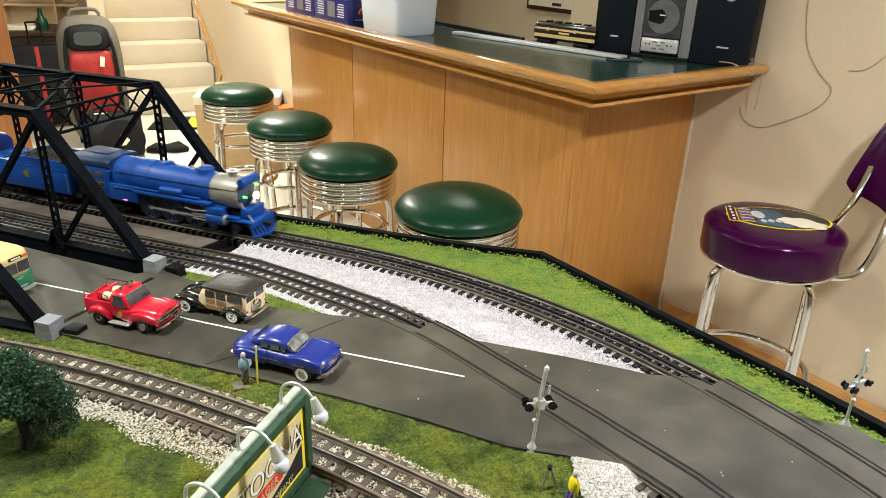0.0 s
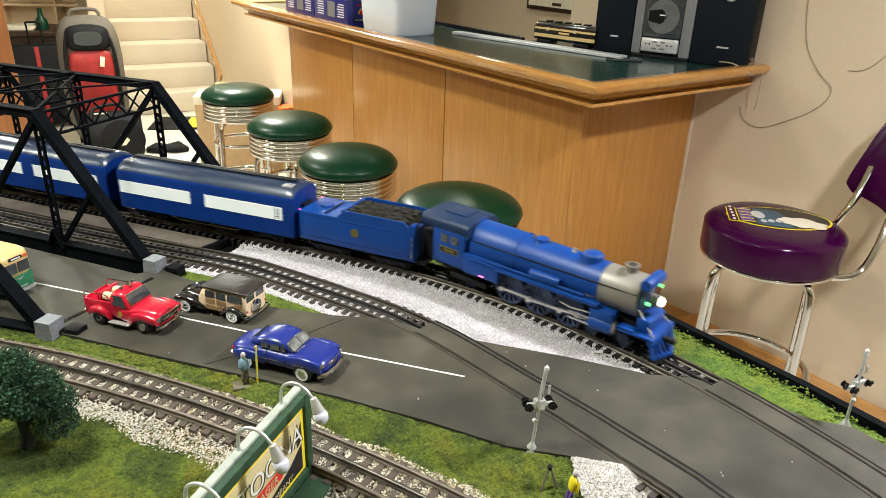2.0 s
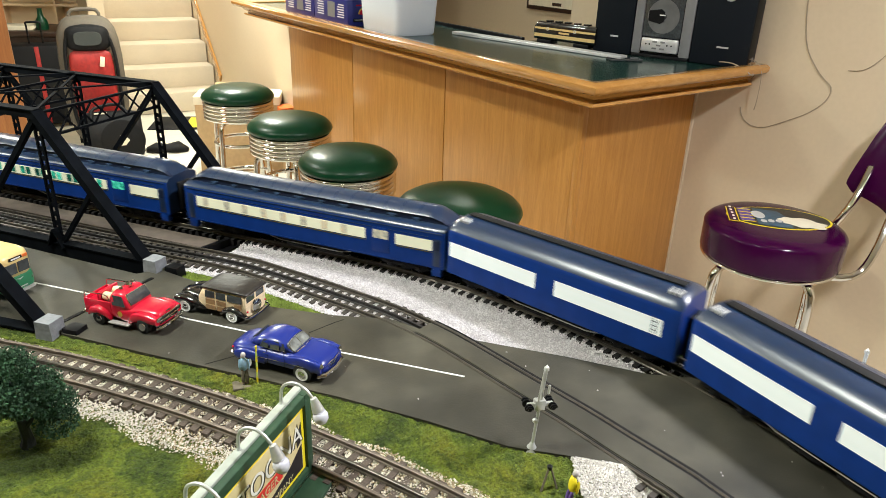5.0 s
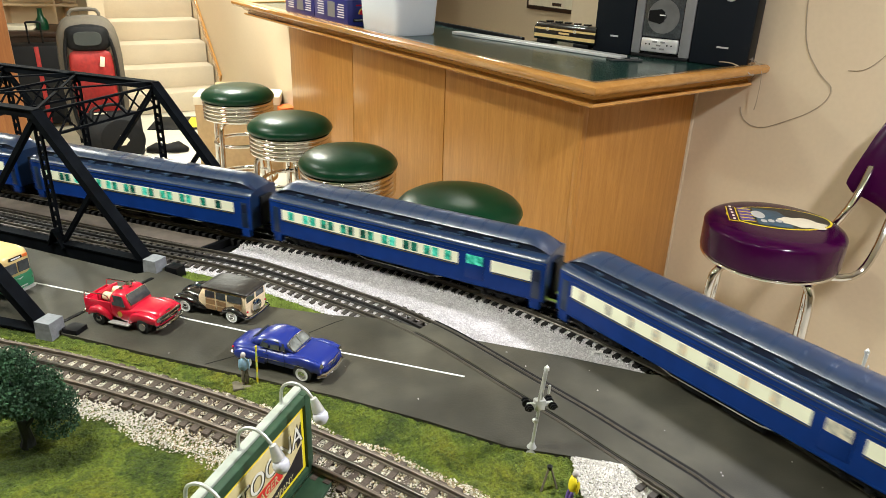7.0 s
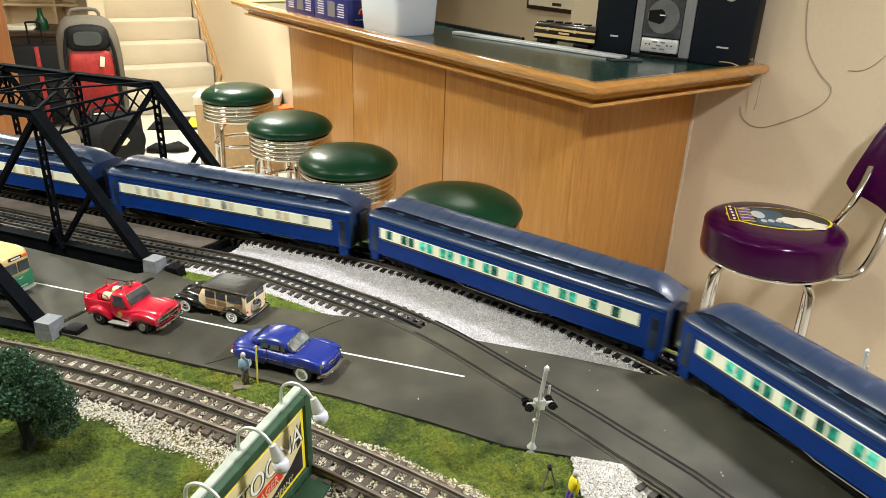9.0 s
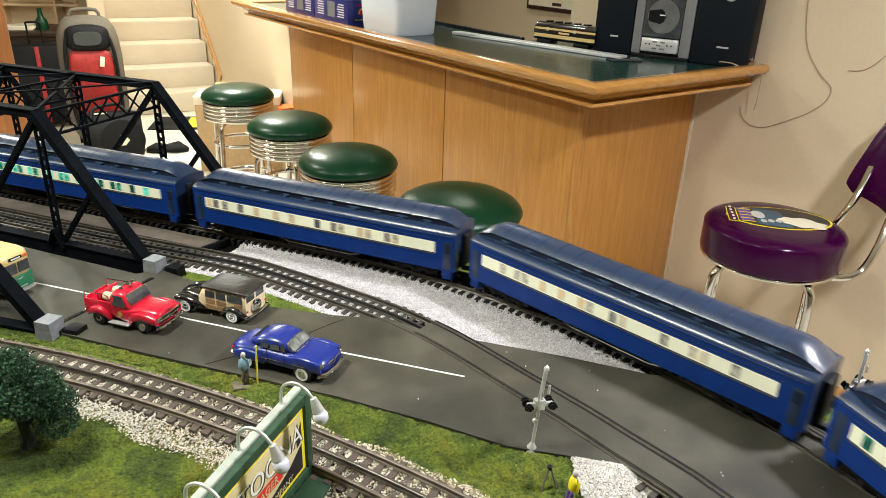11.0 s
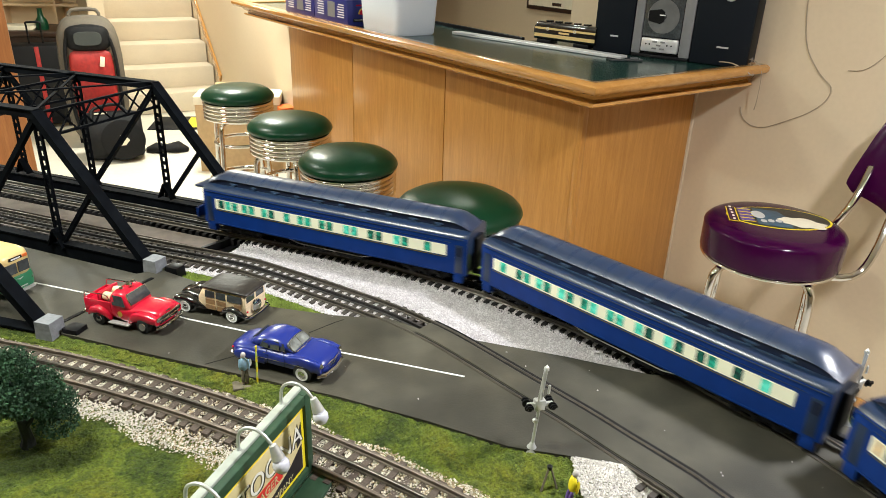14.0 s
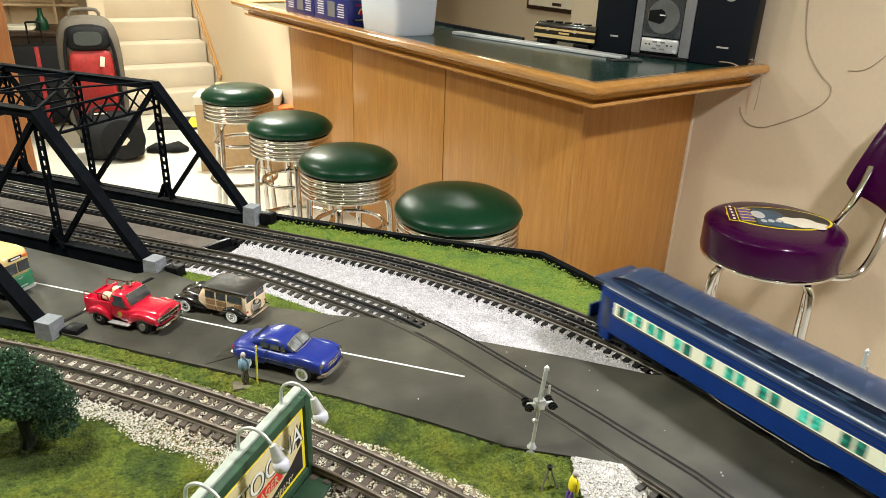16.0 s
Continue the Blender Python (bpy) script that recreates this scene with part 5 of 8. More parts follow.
    part("front_bumper", tube([(0.046, -0.0205, 0.0085), (0.0500, -0.016, 0.0085), (0.0508, 0, 0.0085), (0.0500, 0.016, 0.0085), (0.046, 0.0205, 0.0085)], 0.0015, 8), M_CHROME, c)
    part("rear_bumper", box(-0.0545, -0.018, 0.008, -0.052, 0.018, 0.0105, 0.0006), M_CHROME, c)


M_GOLD = mat("gold_print", (0.55, 0.36, 0.05), 0.4, metal=0.3)


def woody_wagon(at):
    c = thing("wagon", "black diecast estate wagon with pale wood-framed sides", "model car", at=at)
    part("bonnet", loft([(0.012, 0.0170, 0.007, 0.0240), (0.024, 0.0140, 0.007, 0.0238), (0.036, 0.0110, 0.007, 0.0225), (0.045, 0.0085, 0.008, 0.0200), (0.0485, 0.0060, 0.010, 0.0160)], 3), M_CARBLACK, c, smooth=60)
    part("body", loft([(-0.046, 0.0180, 0.007, 0.0355), (-0.040, 0.0190, 0.0065, 0.0365), (0.004, 0.0190, 0.0065, 0.0365), (0.010, 0.0185, 0.0065, 0.0345), (0.015, 0.0175, 0.0065, 0.0255)], 5), M_MAPLE, c, "pale maple framed wagon body", smooth=50)
    part("roof", loft([(-0.048, 0.0165, 0.0350, 0.0368), (-0.045, 0.0185, 0.0345, 0.0390), (-0.030, 0.0195, 0.0345, 0.0405), (0.000, 0.0192, 0.0345, 0.0402), (0.009, 0.0180, 0.0342, 0.0382), (0.012, 0.0160, 0.0345, 0.0362)], 3), M_TOPBLACK, c, "dark padded roof", smooth=60)
    for s in (-1, 1):
        for x0, x1 in ((-0.042, -0.024), (-0.0215, -0.0095), (-0.0075, 0.0045)):
            part("side_window", panel(x0, x1, s * 0.0189, 0.0252, 0.0335, 0.0006, 0.0006), M_GLASS, c)
        for x0, x1 in ((-0.041, -0.032), (-0.0215, -0.0095), (-0.0075, 0.0045)):
            for z0, z1 in ((0.0095, 0.0150), (0.0168, 0.0228)):
                part("wood_panel", panel(x0, x1, s * 0.0190, z0, z1, 0.0, 0.0003), M_MAHOG, c)
        part("rear_fender", loft([(-0.044, 0.0015, 0.006, 0.012), (-0.038, 0.0040, 0.0110, 0.0180), (-0.030, 0.0044, 0.0135, 0.0200), (-0.020, 0.0036, 0.0100, 0.0165), (-0.014, 0.0015, 0.0055, 0.009)], 2.6), M_CARBLACK, c, smooth=60).matrix_basis = pose(0, s * 0.0195, 0)
        part("front_fender", loft([(0.006, 0.002, 0.0055, 0.010), (0.014, 0.0048, 0.0070, 0.0160), (0.029, 0.0058, 0.0125, 0.0205), (0.038, 0.0055, 0.0115, 0.0200), (0.0465, 0.0038, 0.010, 0.0175)], 2.6), M_CARBLACK, c, smooth=60).matrix_basis = pose(0, s * 0.0165, 0)
        part("headlight", lathe([(0, 0.0008), (0.002, 0.0004), (0.0026, -0.001), (0, -0.002)], 14, Matrix.Translation((0.0455, s * 0.0160, 0.0160)) @ Matrix.Rotation(math.pi / 2, 4, "Y")), M_CHROME, c)
        for x in (-0.0305, 0.0305):
            wheel(c, x, s * 0.0200, 0.0082)
        part("taillight", lathe([(0, 0.0008), (0.0012, 0), (0.0012, -0.001), (0, -0.001)], 10, Matrix.Translation((-0.0475, s * 0.0165, 0.015)) @ Matrix.Rotation(-math.pi / 2, 4, "Y")), M_CARRED, c)
        part("rear_window", panel(-0.0155 if s < 0 else 0.0015, -0.0015 if s < 0 else 0.0155, 0.0, 0.0255, 0.0330, 0.0, 0.0005), M_GLASS, c).matrix_basis = pose(-0.0463, 0, 0, 0, 0, 90)
    part("windscreen", panel(-0.0150, 0.0150, 0.0, 0.0255, 0.0345, 0.0, 0.0006), M_GLASS, c).matrix_basis = pose(0.0158, 0, 0, 0, 0, 0) @ pose(0, 0, 0.0255) @ Matrix.Rotation(radians(-26), 4, "Y") @ pose(0, 0, -0.0255, 0, 0, 90)
    part("spare_cover", lathe([(0, 0.0042), (0.0045, 0.0038), (0.0078, 0.0022), (0.0080, 0.0), (0, 0.0)], 24, Matrix.Translation((-0.0466, 0.001, 0.0165)) @ Matrix.Rotation(-math.pi / 2, 4, "Y")), M_CHROME, c, "chrome spare wheel cover")
    part("rear_bumper", tube([(-0.046, -0.0205, 0.0085), (-0.0510, -0.016, 0.0085), (-0.0518, 0, 0.0085), (-0.0510, 0.016, 0.0085), (-0.046, 0.0205, 0.0085)], 0.0014, 8), M_CHROME, c)
    part("front_bumper", tube([(0.046, -0.0205, 0.0085), (0.0510, -0.016, 0.0085), (0.0520, 0, 0.0085), (0.0510, 0.016, 0.0085), (0.046, 0.0205, 0.0085)], 0.0014, 8), M_CHROME, c)


def city_bus(at):
    c = thing("bus", "cream and green diecast city bus", "model bus", at=at)
    part("lower_body", loft([(-0.20, 0.026, 0.008, 0.034), (-0.02, 0.027, 0.008, 0.034), (-0.006, 0.0265, 0.008, 0.034), (0.0, 0.023, 0.009, 0.033), (0.002, 0.018, 0.011, 0.031)], 6), M_BUSGREEN, c, "mid green lower bus body", smooth=50)
    part("upper_body", loft([(-0.20, 0.026, 0.030, 0.068), (-0.02, 0.0265, 0.030, 0.070), (-0.008, 0.0255, 0.030, 0.0685), (-0.002, 0.0225, 0.030, 0.0655), (0.001, 0.018, 0.031, 0.060)], 5), M_BUSCREAM, c, "cream upper bus body and roof", smooth=50)
    for s in (-1, 1):
        part("windscreen", panel(0.0012 if s > 0 else -0.0185, 0.0185 if s > 0 else -0.0012, 0.0, 0.0365, 0.0525, 0.0, 0.0008), M_GLASS, c).matrix_basis = pose(0.0016, 0, 0, 0, 0, 90)
        for k in range(7):
            part("side_window", panel(-0.034 - k * 0.023, -0.014 - k * 0.023, s * 0.0266, 0.040, 0.0525, 0.0003, 0.0006), M_GLASS, c)
        part("headlight", lathe([(0, 0.0012), (0.003, 0.0008), (0.0044, -0.001), (0, -0.002)], 16, Matrix.Translation((0.0005, s * 0.0180, 0.0225)) @ Matrix.Rotation(math.pi / 2, 4, "Y")), M_CHROME, c)
        for x in (-0.035, -0.160):
            wheel(c, x, s * 0.0235, 0.0105, False)
    part("route_sign", box(0.0, -0.0105, 0.0565, 0.0022, 0.0105, 0.0610, 0.0004), M_CARBLACK, c)
    part("sign_bar", box(0.0022, -0.0075, 0.0578, 0.0026, 0.0075, 0.0597), M_WHITE, c)
    part("orange_panel", box(0.0, 0.0115, 0.0560, 0.0018, 0.0195, 0.0605, 0.0004), M_ORANGE, c)
    part("script_bar", box(0.0020, -0.010, 0.0135, 0.0026, 0.010, 0.0150), M_SILVER, c)
    part("emblem", prism([(-0.007, 0.029), (0.0, 0.0255), (0.007, 0.029), (0.0, 0.0272)], 0, 0.0006), M_SILVER, c).matrix_basis = pose(0.0022, 0, 0, 90, 0, 90)
    part("front_bumper", loft([(0.000, 0.0235, 0.006, 0.0105), (0.0038, 0.0215, 0.0065, 0.010)], 4), M_SILVER, c)


M_ORANGE = mat("orange_paint", (0.72, 0.16, 0.03), 0.5, vary=0.1)
RZ = Z + SLAB + 0.0001
sedan(pose(-0.1465, 0.5710, RZ, 0, 0, -20) @ Matrix.Diagonal((0.91, 0.95, 0.91, 1)))
fire_pickup(pose(-0.3215, 0.6420, RZ, 0, 0, -17) @ Matrix.Diagonal((0.93, 0.97, 0.99, 1)))
woody_wagon(pose(-0.2400, 0.6730, RZ, 0, 0, 160) @ Matrix.Scale(0.98, 4) @ Matrix.Diagonal((1, 1, 0.92, 1)))
city_bus(pose(-0.4670, 0.6890, RZ, 0, 0, -21) @ Matrix.Scale(0.76, 4))


# ---- on the bar ----
M_BOXBLUE = mat("dark_blue_carton", (0.014, 0.020, 0.17), 0.35, vary=0.1, scale=30)
M_FOAM = mat("pale_blue_white_foam", (0.70, 0.76, 0.86), 0.55, vary=0.03, scale=200, bump=0.05)
M_GREY = mat("mid_grey_plastic", (0.20, 0.20, 0.205), 0.35, vary=0.06)
M_STRIP = mat("pale_grey_aluminium", (0.62, 0.63, 0.64), 0.4, metal=0.3, vary=0.06)
M_STEREO = mat("blue_black_cloth", (0.0025, 0.005, 0.009), 0.7, vary=0.2, scale=400, bump=0.1, spec=0.2)
M_SILVERPLASTIC = mat("bright_silver_plastic", (0.66, 0.66, 0.67), 0.28, metal=0.5, vary=0.04)
M_DISC = mat("dull_silver_disc", (0.16, 0.165, 0.17), 0.35, metal=0.4, vary=0.15, scale=25)
M_CABLE = mat("pale_brown_cable", (0.34, 0.27, 0.19), 0.5)
BT = 1.098


def on_bar(u, v, z=BT, rz=0):
    p = BC + BU * u + BV * v
    return Matrix.Translation((p.x, p.y, z)) @ Matrix.Rotation(math.atan2(BU.y, BU.x) + radians(rz), 4, "Z")


def product_box(at, l, lab):
    b = thing("carton", lab, "box", "blue product cartons on the bar", at)
    part("box_body", box(0, 0, 0, l, 0.175, 0.115, 0.002), M_BOXBLUE, b)
    # printed side that faces the stools: pale picture and lines of unreadable print
    part("print_picture", box(l * 0.36, 0.1752, 0.03, l * 0.58, 0.1758, 0.10), M_GREY, b)
    for k in range(6):
        part("print_bar", box(l * 0.10, 0.1752, 0.034 + k * 0.011, l * (0.30 - 0.02 * (k % 3)), 0.1758, 0.039 + k * 0.011), M_WHITE, b)
        part("print_bar", box(l * 0.70, 0.1752, 0.034 + k * 0.011, l * (0.90 - 0.02 * (k % 2)), 0.1758, 0.039 + k * 0.011), M_WHITE, b)
    part("end_badge", tube([(-0.001, 0.0875 + 0.028 * math.cos(a), 0.055 + 0.026 * math.sin(a)) for a in np.linspace(0, math.pi, 14)], 0.003, 6), M_GOLD, b)
    part("end_logo", box(-0.0009, 0.062, 0.052, -0.0002, 0.113, 0.074), M_CARRED, b)
    part("end_logo", box(-0.0009, 0.045, 0.090, -0.0002, 0.130, 0.096), M_CARRED, b)
    part("end_band", box(-0.0008, 0.030, 0.020, -0.0002, 0.145, 0.034), M_CARBLACK, b)
    part("print_bar", box(-0.0012, 0.036, 0.027, -0.0007, 0.138, 0.030), M_WHITE, b)
    return b


B0 = product_box(on_bar(1.63, 0.235), 0.35, "dark blue printed product carton on the bar top")
copy_thing(B0, on_bar(1.99, 0.237))
copy_thing(B0, on_bar(1.64, 0.242, BT + 0.1155))
copy_thing(B0, on_bar(2.00, 0.232, BT + 0.1155))


def foam_cooler():
    c = thing("cooler", "white foam cooler box standing on the bar", "cooler", at=on_bar(1.385, 0.185))
    bm = bmesh.new()
    add_loft(bm, [[(p[1], p[2], x) for p in ring(0, w, -d, d, 9, 32)] for x, w, d in
                  ((0.0, 0.148, 0.098), (0.008, 0.154, 0.104), (0.10, 0.160, 0.110), (0.26, 0.168, 0.118))])
    part("tub", bm, M_FOAM, c, smooth=50)
    bm = bmesh.new()
    add_loft(bm, [[(p[1], p[2], x) for p in ring(0, w, -d, d, 9, 32)] for x, w, d in ((0.26, 0.175, 0.125), (0.295, 0.175, 0.125), (0.302, 0.166, 0.118))])
    part("lid", bm, M_FOAM, c, smooth=50)


foam_cooler()


def stereo():
    a, b = Vector((0.572, 2.874)), Vector((1.045, 2.520))
    d = (b - a).normalized()
    m = Matrix.Translation((a.x, a.y, BT)) @ Matrix.Rotation(math.atan2(d.y, d.x), 4, "Z")
    for x0, x1, nm in ((0.0, 0.155, "l"), (0.385, 0.590, "r")):
        s = thing("loudspeaker", "black cloth-fronted stereo loudspeaker on the bar", "loudspeaker", "stereo loudspeakers", m @ pose(x0, 0, 0, 0, 0, 0))
        w = x1 - x0
        part("cabinet", box(0.003, 0.004, 0, w - 0.003, 0.15, 0.33, 0.004), M_BLACK, s)
        part("grille_cloth", box(0, -0.012, 0.002, w, 0.0035, 0.33, 0.005), M_STEREO, s)
        part("badge", box(w * 0.45, -0.0135, 0.062, w * 0.65, -0.0118, 0.068), M_SILVERPLASTIC, s)
        part("tweeter_ring", lathe([(0.016, 0), (0.026, 0), (0.026, 0.004), (0.020, 0.006), (0.016, 0.004)], 28, Matrix.Translation((w * 0.55, -0.0125, 0.245)) @ Matrix.Rotation(math.pi / 2, 4, "X")), M_SILVERPLASTIC, s)
    s = thing("stereo", "grey and silver compact disc stereo with a clear front door", "stereo", at=m @ pose(0.158, -0.004, 0))
    W = 0.224
    part("housing", box(0, 0.006, 0, W, 0.15, 0.33, 0.004), M_BLACK, s)
    for x0, x1 in ((0.0, 0.034), (W - 0.040, W)):
        part("side_column", box(x0, -0.006, 0.012, x1, 0.0055, 0.33, 0.004), M_GREY, s)
    part("front_base", box(0.002, -0.008, 0.0, W - 0.002, 0.0055, 0.0115, 0.002), M_BLACK, s)
    part("door", box(0.036, -0.004, 0.075, W - 0.042, 0.005, 0.26, 0.004), M_GLASS, s)
    part("disc", lathe([(0.012, 0), (0.060, 0), (0.060, 0.0012), (0.012, 0.0012)], 48, Matrix.Translation((W / 2 - 0.003, -0.0045, 0.150)) @ Matrix.Rotation(math.pi / 2, 4, "X")), M_DISC, s, "dull silver compact disc")
    part("disc_clamp", prism([(-0.040, -0.018), (0.006, -0.026), (0.020, -0.016), (0.020, 0.016), (0.006, 0.026), (-0.040, 0.018)], 0, 0.002), M_BLACK, s).matrix_basis = Matrix.Translation((W / 2 - 0.018, -0.0062, 0.150)) @ Matrix.Rotation(math.pi / 2, 4, "X")
    part("clamp_badge", box(W / 2 - 0.016, -0.0090, 0.153, W / 2 + 0.006, -0.0083, 0.157), M_WHITE, s)
    part("control_panel", box(0.038, -0.010, 0.022, W - 0.044, 0.005, 0.072, 0.005), M_SILVERPLASTIC, s, "silver control panel")
    for x, z in ((0.058, 0.05), (0.072, 0.05), (0.140, 0.05), (0.156, 0.05)):
        part("round_button", lathe([(0, 0.0015), (0.0028, 0.001), (0.0032, 0)], 14, Matrix.Translation((x, -0.0102, z)) @ Matrix.Rotation(math.pi / 2, 4, "X")), M_BLACK, s)
    for x, z in ((0.092, 0.060), (0.122, 0.060), (0.107, 0.048), (0.092, 0.036), (0.122, 0.036)):
        part("button", box(x - 0.009, -0.0122, z - 0.003, x + 0.009, -0.0098, z + 0.003, 0.001), M_GREY, s)


stereo()


def diesel_model():
    m = on_bar(0.875, 0.555, BT, 0) @ Matrix.Rotation(math.radians(192), 4, "Z")
    c = thing("diesel_model", "black and cream model diesel locomotive on the bar", "model train", at=m)
    L = 0.30
    part("body", loft([(0.0, 0.022, 0.022, 0.060), (0.006, 0.029, 0.018, 0.075), (0.020, 0.030, 0.017, 0.090), (L, 0.030, 0.017, 0.090)], 5), M_CARBLACK, c, smooth=50)
    for s in (-1, 1):
        part("stripe", box(0.01, s * 0.0303 - 0.0006, 0.030, L, s * 0.0303 + 0.0006, 0.043), M_BUSCREAM, c)
        part("stripe", box(0.012, s * 0.0300 - 0.0006, 0.060, L, s * 0.0300 + 0.0006, 0.068), M_BUSCREAM, c)
        part("name_bar", box(0.13, s * 0.0306 - 0.0006, 0.048, 0.18, s * 0.0306 + 0.0006, 0.055), M_BUSCREAM, c)
        for x in (0.075, 0.205):
            part("porthole", lathe([(0.0045, 0), (0.007, 0), (0.007, 0.001), (0.0045, 0.001)], 18, Matrix.Translation((x, s * 0.0300, 0.063)) @ Matrix.Rotation(-s * math.pi / 2, 4, "X")), M_SILVERPLASTIC, c)
    for k in range(5):
        part("roof_vent", box(0.05 + 0.045 * k, -0.012, 0.089, 0.075 + 0.045 * k, 0.012, 0.095, 0.002), M_CARBLACK, c)
    for x in (0.055, 0.235):
        part("truck", box(x - 0.035, -0.026, 0.002, x + 0.035, 0.026, 0.018, 0.002), M_BLACK, c)


diesel_model()
o = link_mesh("light_strip", box(-0.43, -0.026, 0, 0.43, 0.022, 0.012, 0.002), M_STRIP, None)
tagged(o, "long pale grey metal strip lying on the counter", "metal strip")
o.matrix_basis = on_bar(0.80, 0.462, BT + 0.001, 10.5)
o = link_mesh("phone", box(-0.06, -0.03, 0, 0.06, 0.03, 0.008, 0.003), M_GLASS, None)
tagged(o, "slim dark phone lying on the counter", "phone")
o.matrix_basis = on_bar(0.36, 0.525, BT, 60)


def power_supply():
    p = thing("power_supply", "small dark power supply with a white plug", "power supply", at=on_bar(0.10, 0.815))
    part("base", box(-0.06, -0.035, 0, 0.06, 0.035, 0.018, 0.002), M_MAHOG, p)
    part("case", box(-0.052, -0.030, 0.018, 0.045, 0.030, 0.034, 0.002), M_GREY, p)
    part("plug", box(-0.03, -0.015, 0.034, 0.005, 0.012, 0.060, 0.003), M_WHITE, p)


power_supply()


def cable(pts, r, label, m=None):
    o = link_mesh("cable", tube(spline(pts, 0.015), r, 6), M_CABLE, None, label, 80)
    tagged(o, label, "cable")
    if m is not None:
        o.matrix_basis = m


WV = WALL_V - 0.003
cable([(-0.08, WV, 1.50), (-0.09, WV, 1.337), (-0.121, WV, 1.196), (-0.185, WV, 1.112), (-0.234, WV, 1.074), (-0.227, WV, 1.026), (-0.18, WV, 0.978), (-0.108, WV, 0.934), (-0.031, WV, 0.895), (0.026, WV, 0.893), (0.063, WV, 0.918), (0.075, WV, 0.948)],
      0.0016, "thin loose cable hanging in a loop on the wall", BAR)
cable([(0.05, 0.80, 1.13), (0.02, 0.815, 1.125), (-0.008, 0.82, 1.09), (-0.006, 0.83, 1.0), (0.004, 0.84, 0.955)], 0.0014, "thin pale wire hanging from the bar", BAR)
cable([(-0.275, WV, 1.135), (-0.325, WV, 1.145), (-0.376, WV, 1.197), (-0.45, WV, 1.32)], 0.0013, "thin wire end on the wall", BAR)
cable([(0.10, 0.72, 1.118), (0.05, 0.73, 1.118), (-0.006, 0.74, 1.095), (-0.008, 0.77, 1.085), (0.03, 0.80, 1.118)], 0.0022, "dark looped wire on the bar edge", BAR)


def picture():
    p = thing("picture", "dark-framed pale certificate on the wall behind the bar", "picture frame", at=BAR @ pose(2.31, 2.045, 1.05))
    part("frame", box(-0.33, -0.025, 0, 0.30, -0.001, 0.42, 0.004), M_DARKFRAME, p)
    part("mount", box(-0.305, -0.028, 0.028, 0.275, -0.0255, 0.395), M_PAPER, p)
    part("caption_bar", box(-0.06, -0.030, 0.040, 0.03, -0.0285, 0.060), M_DARKFRAME, p)


M_DARKFRAME = mat("dark_brown_frame", (0.040, 0.020, 0.012), 0.35)
M_PAPER = mat("cream_paper", (0.72, 0.66, 0.52), 0.7, vary=0.04)
picture()


# ---- purple stool's printed badge and back ----
def stool_badge():
    zt = 0.7525

    def flat(name, pts, z, material, label=""):
        part(name, prism(pts, zt + z, zt + z + 0.0006), material, P0, label)

    oval = [(0.012 + 0.150 * math.cos(a), 0.018 + 0.092 * math.sin(a)) for a in np.linspace(0, 2 * math.pi, 40)[:-1]]
    flat("badge_border", oval, 0.000, M_YELLOW, "printed yellow oval badge border")
    flat("badge_field", [(0.012 + (x - 0.012) * 0.955, 0.018 + (y - 0.018) * 0.94) for x, y in oval], 0.0008, M_TOPBLACK)
    flat("badge_sea", [(-0.060, -0.050), (0.030, -0.068), (0.045, 0.0), (0.020, 0.075), (-0.050, 0.085)], 0.0016, M_TEAL)
    cloud = [(0.070 + 0.062 * math.cos(a) * (1 + 0.10 * math.sin(7 * a)), -0.016 + 0.040 * math.sin(a) * (1 + 0.14 * math.sin(6 * a)) - 0.014 * math.cos(a)) for a in np.linspace(0, 2 * math.pi, 44)[:-1]]
    flat("badge_cloud", cloud, 0.0024, M_PAPER)
    for k in range(3):
        flat("badge_wheel", [(-0.040 + 0.022 * k + 0.009 * math.cos(a), -0.022 + 0.004 * k + 0.012 * math.sin(a)) for a in np.linspace(0, 6.28, 12)[:-1]], 0.0024, M_STRIP)
    flat("badge_block", [(-0.142, -0.040), (-0.112, -0.045), (-0.100, 0.080), (-0.128, 0.082)], 0.0024, M_YELLOW)
    flat("badge_block", [(-0.139, -0.036), (-0.115, -0.041), (-0.104, 0.076), (-0.126, 0.078)], 0.0032, M_PURPLE)
    flat("badge_block", [(-0.106, -0.030), (-0.068, -0.034), (-0.060, 0.080), (-0.094, 0.084)], 0.0024, M_VIOLET)
    for k in range(5):
        y = -0.035 + 0.026 * k
        flat("badge_bar", [(-0.105 + 0.002 * k, y), (-0.066 + 0.002 * k, y - 0.004), (-0.0655 + 0.002 * k, y), (-0.1045 + 0.002 * k, y + 0.004)], 0.0032, M_YELLOW)
        flat("badge_bar", [(-0.128 + 0.002 * k, y + 0.004), (-0.121 + 0.002 * k, y + 0.003), (-0.1195 + 0.002 * k, y + 0.016), (-0.1265 + 0.002 * k, y + 0.017)], 0.0040, M_PAPER)
    flat("badge_emblem", [(-0.045 + 0.02 * math.cos(a), 0.03 + 0.032 * math.sin(a)) for a in np.linspace(0, 6.28, 14)[:-1]], 0.0024, M_STRIP)


M_TEAL = mat("dark_teal_print", (0.020, 0.075, 0.130), 0.3, vary=0.3, scale=60)
stool_badge()


def world_to_stool(p):
    return P0.matrix_basis.inverted() @ (Vector(p) + Vector((0.028, 0, 0)))


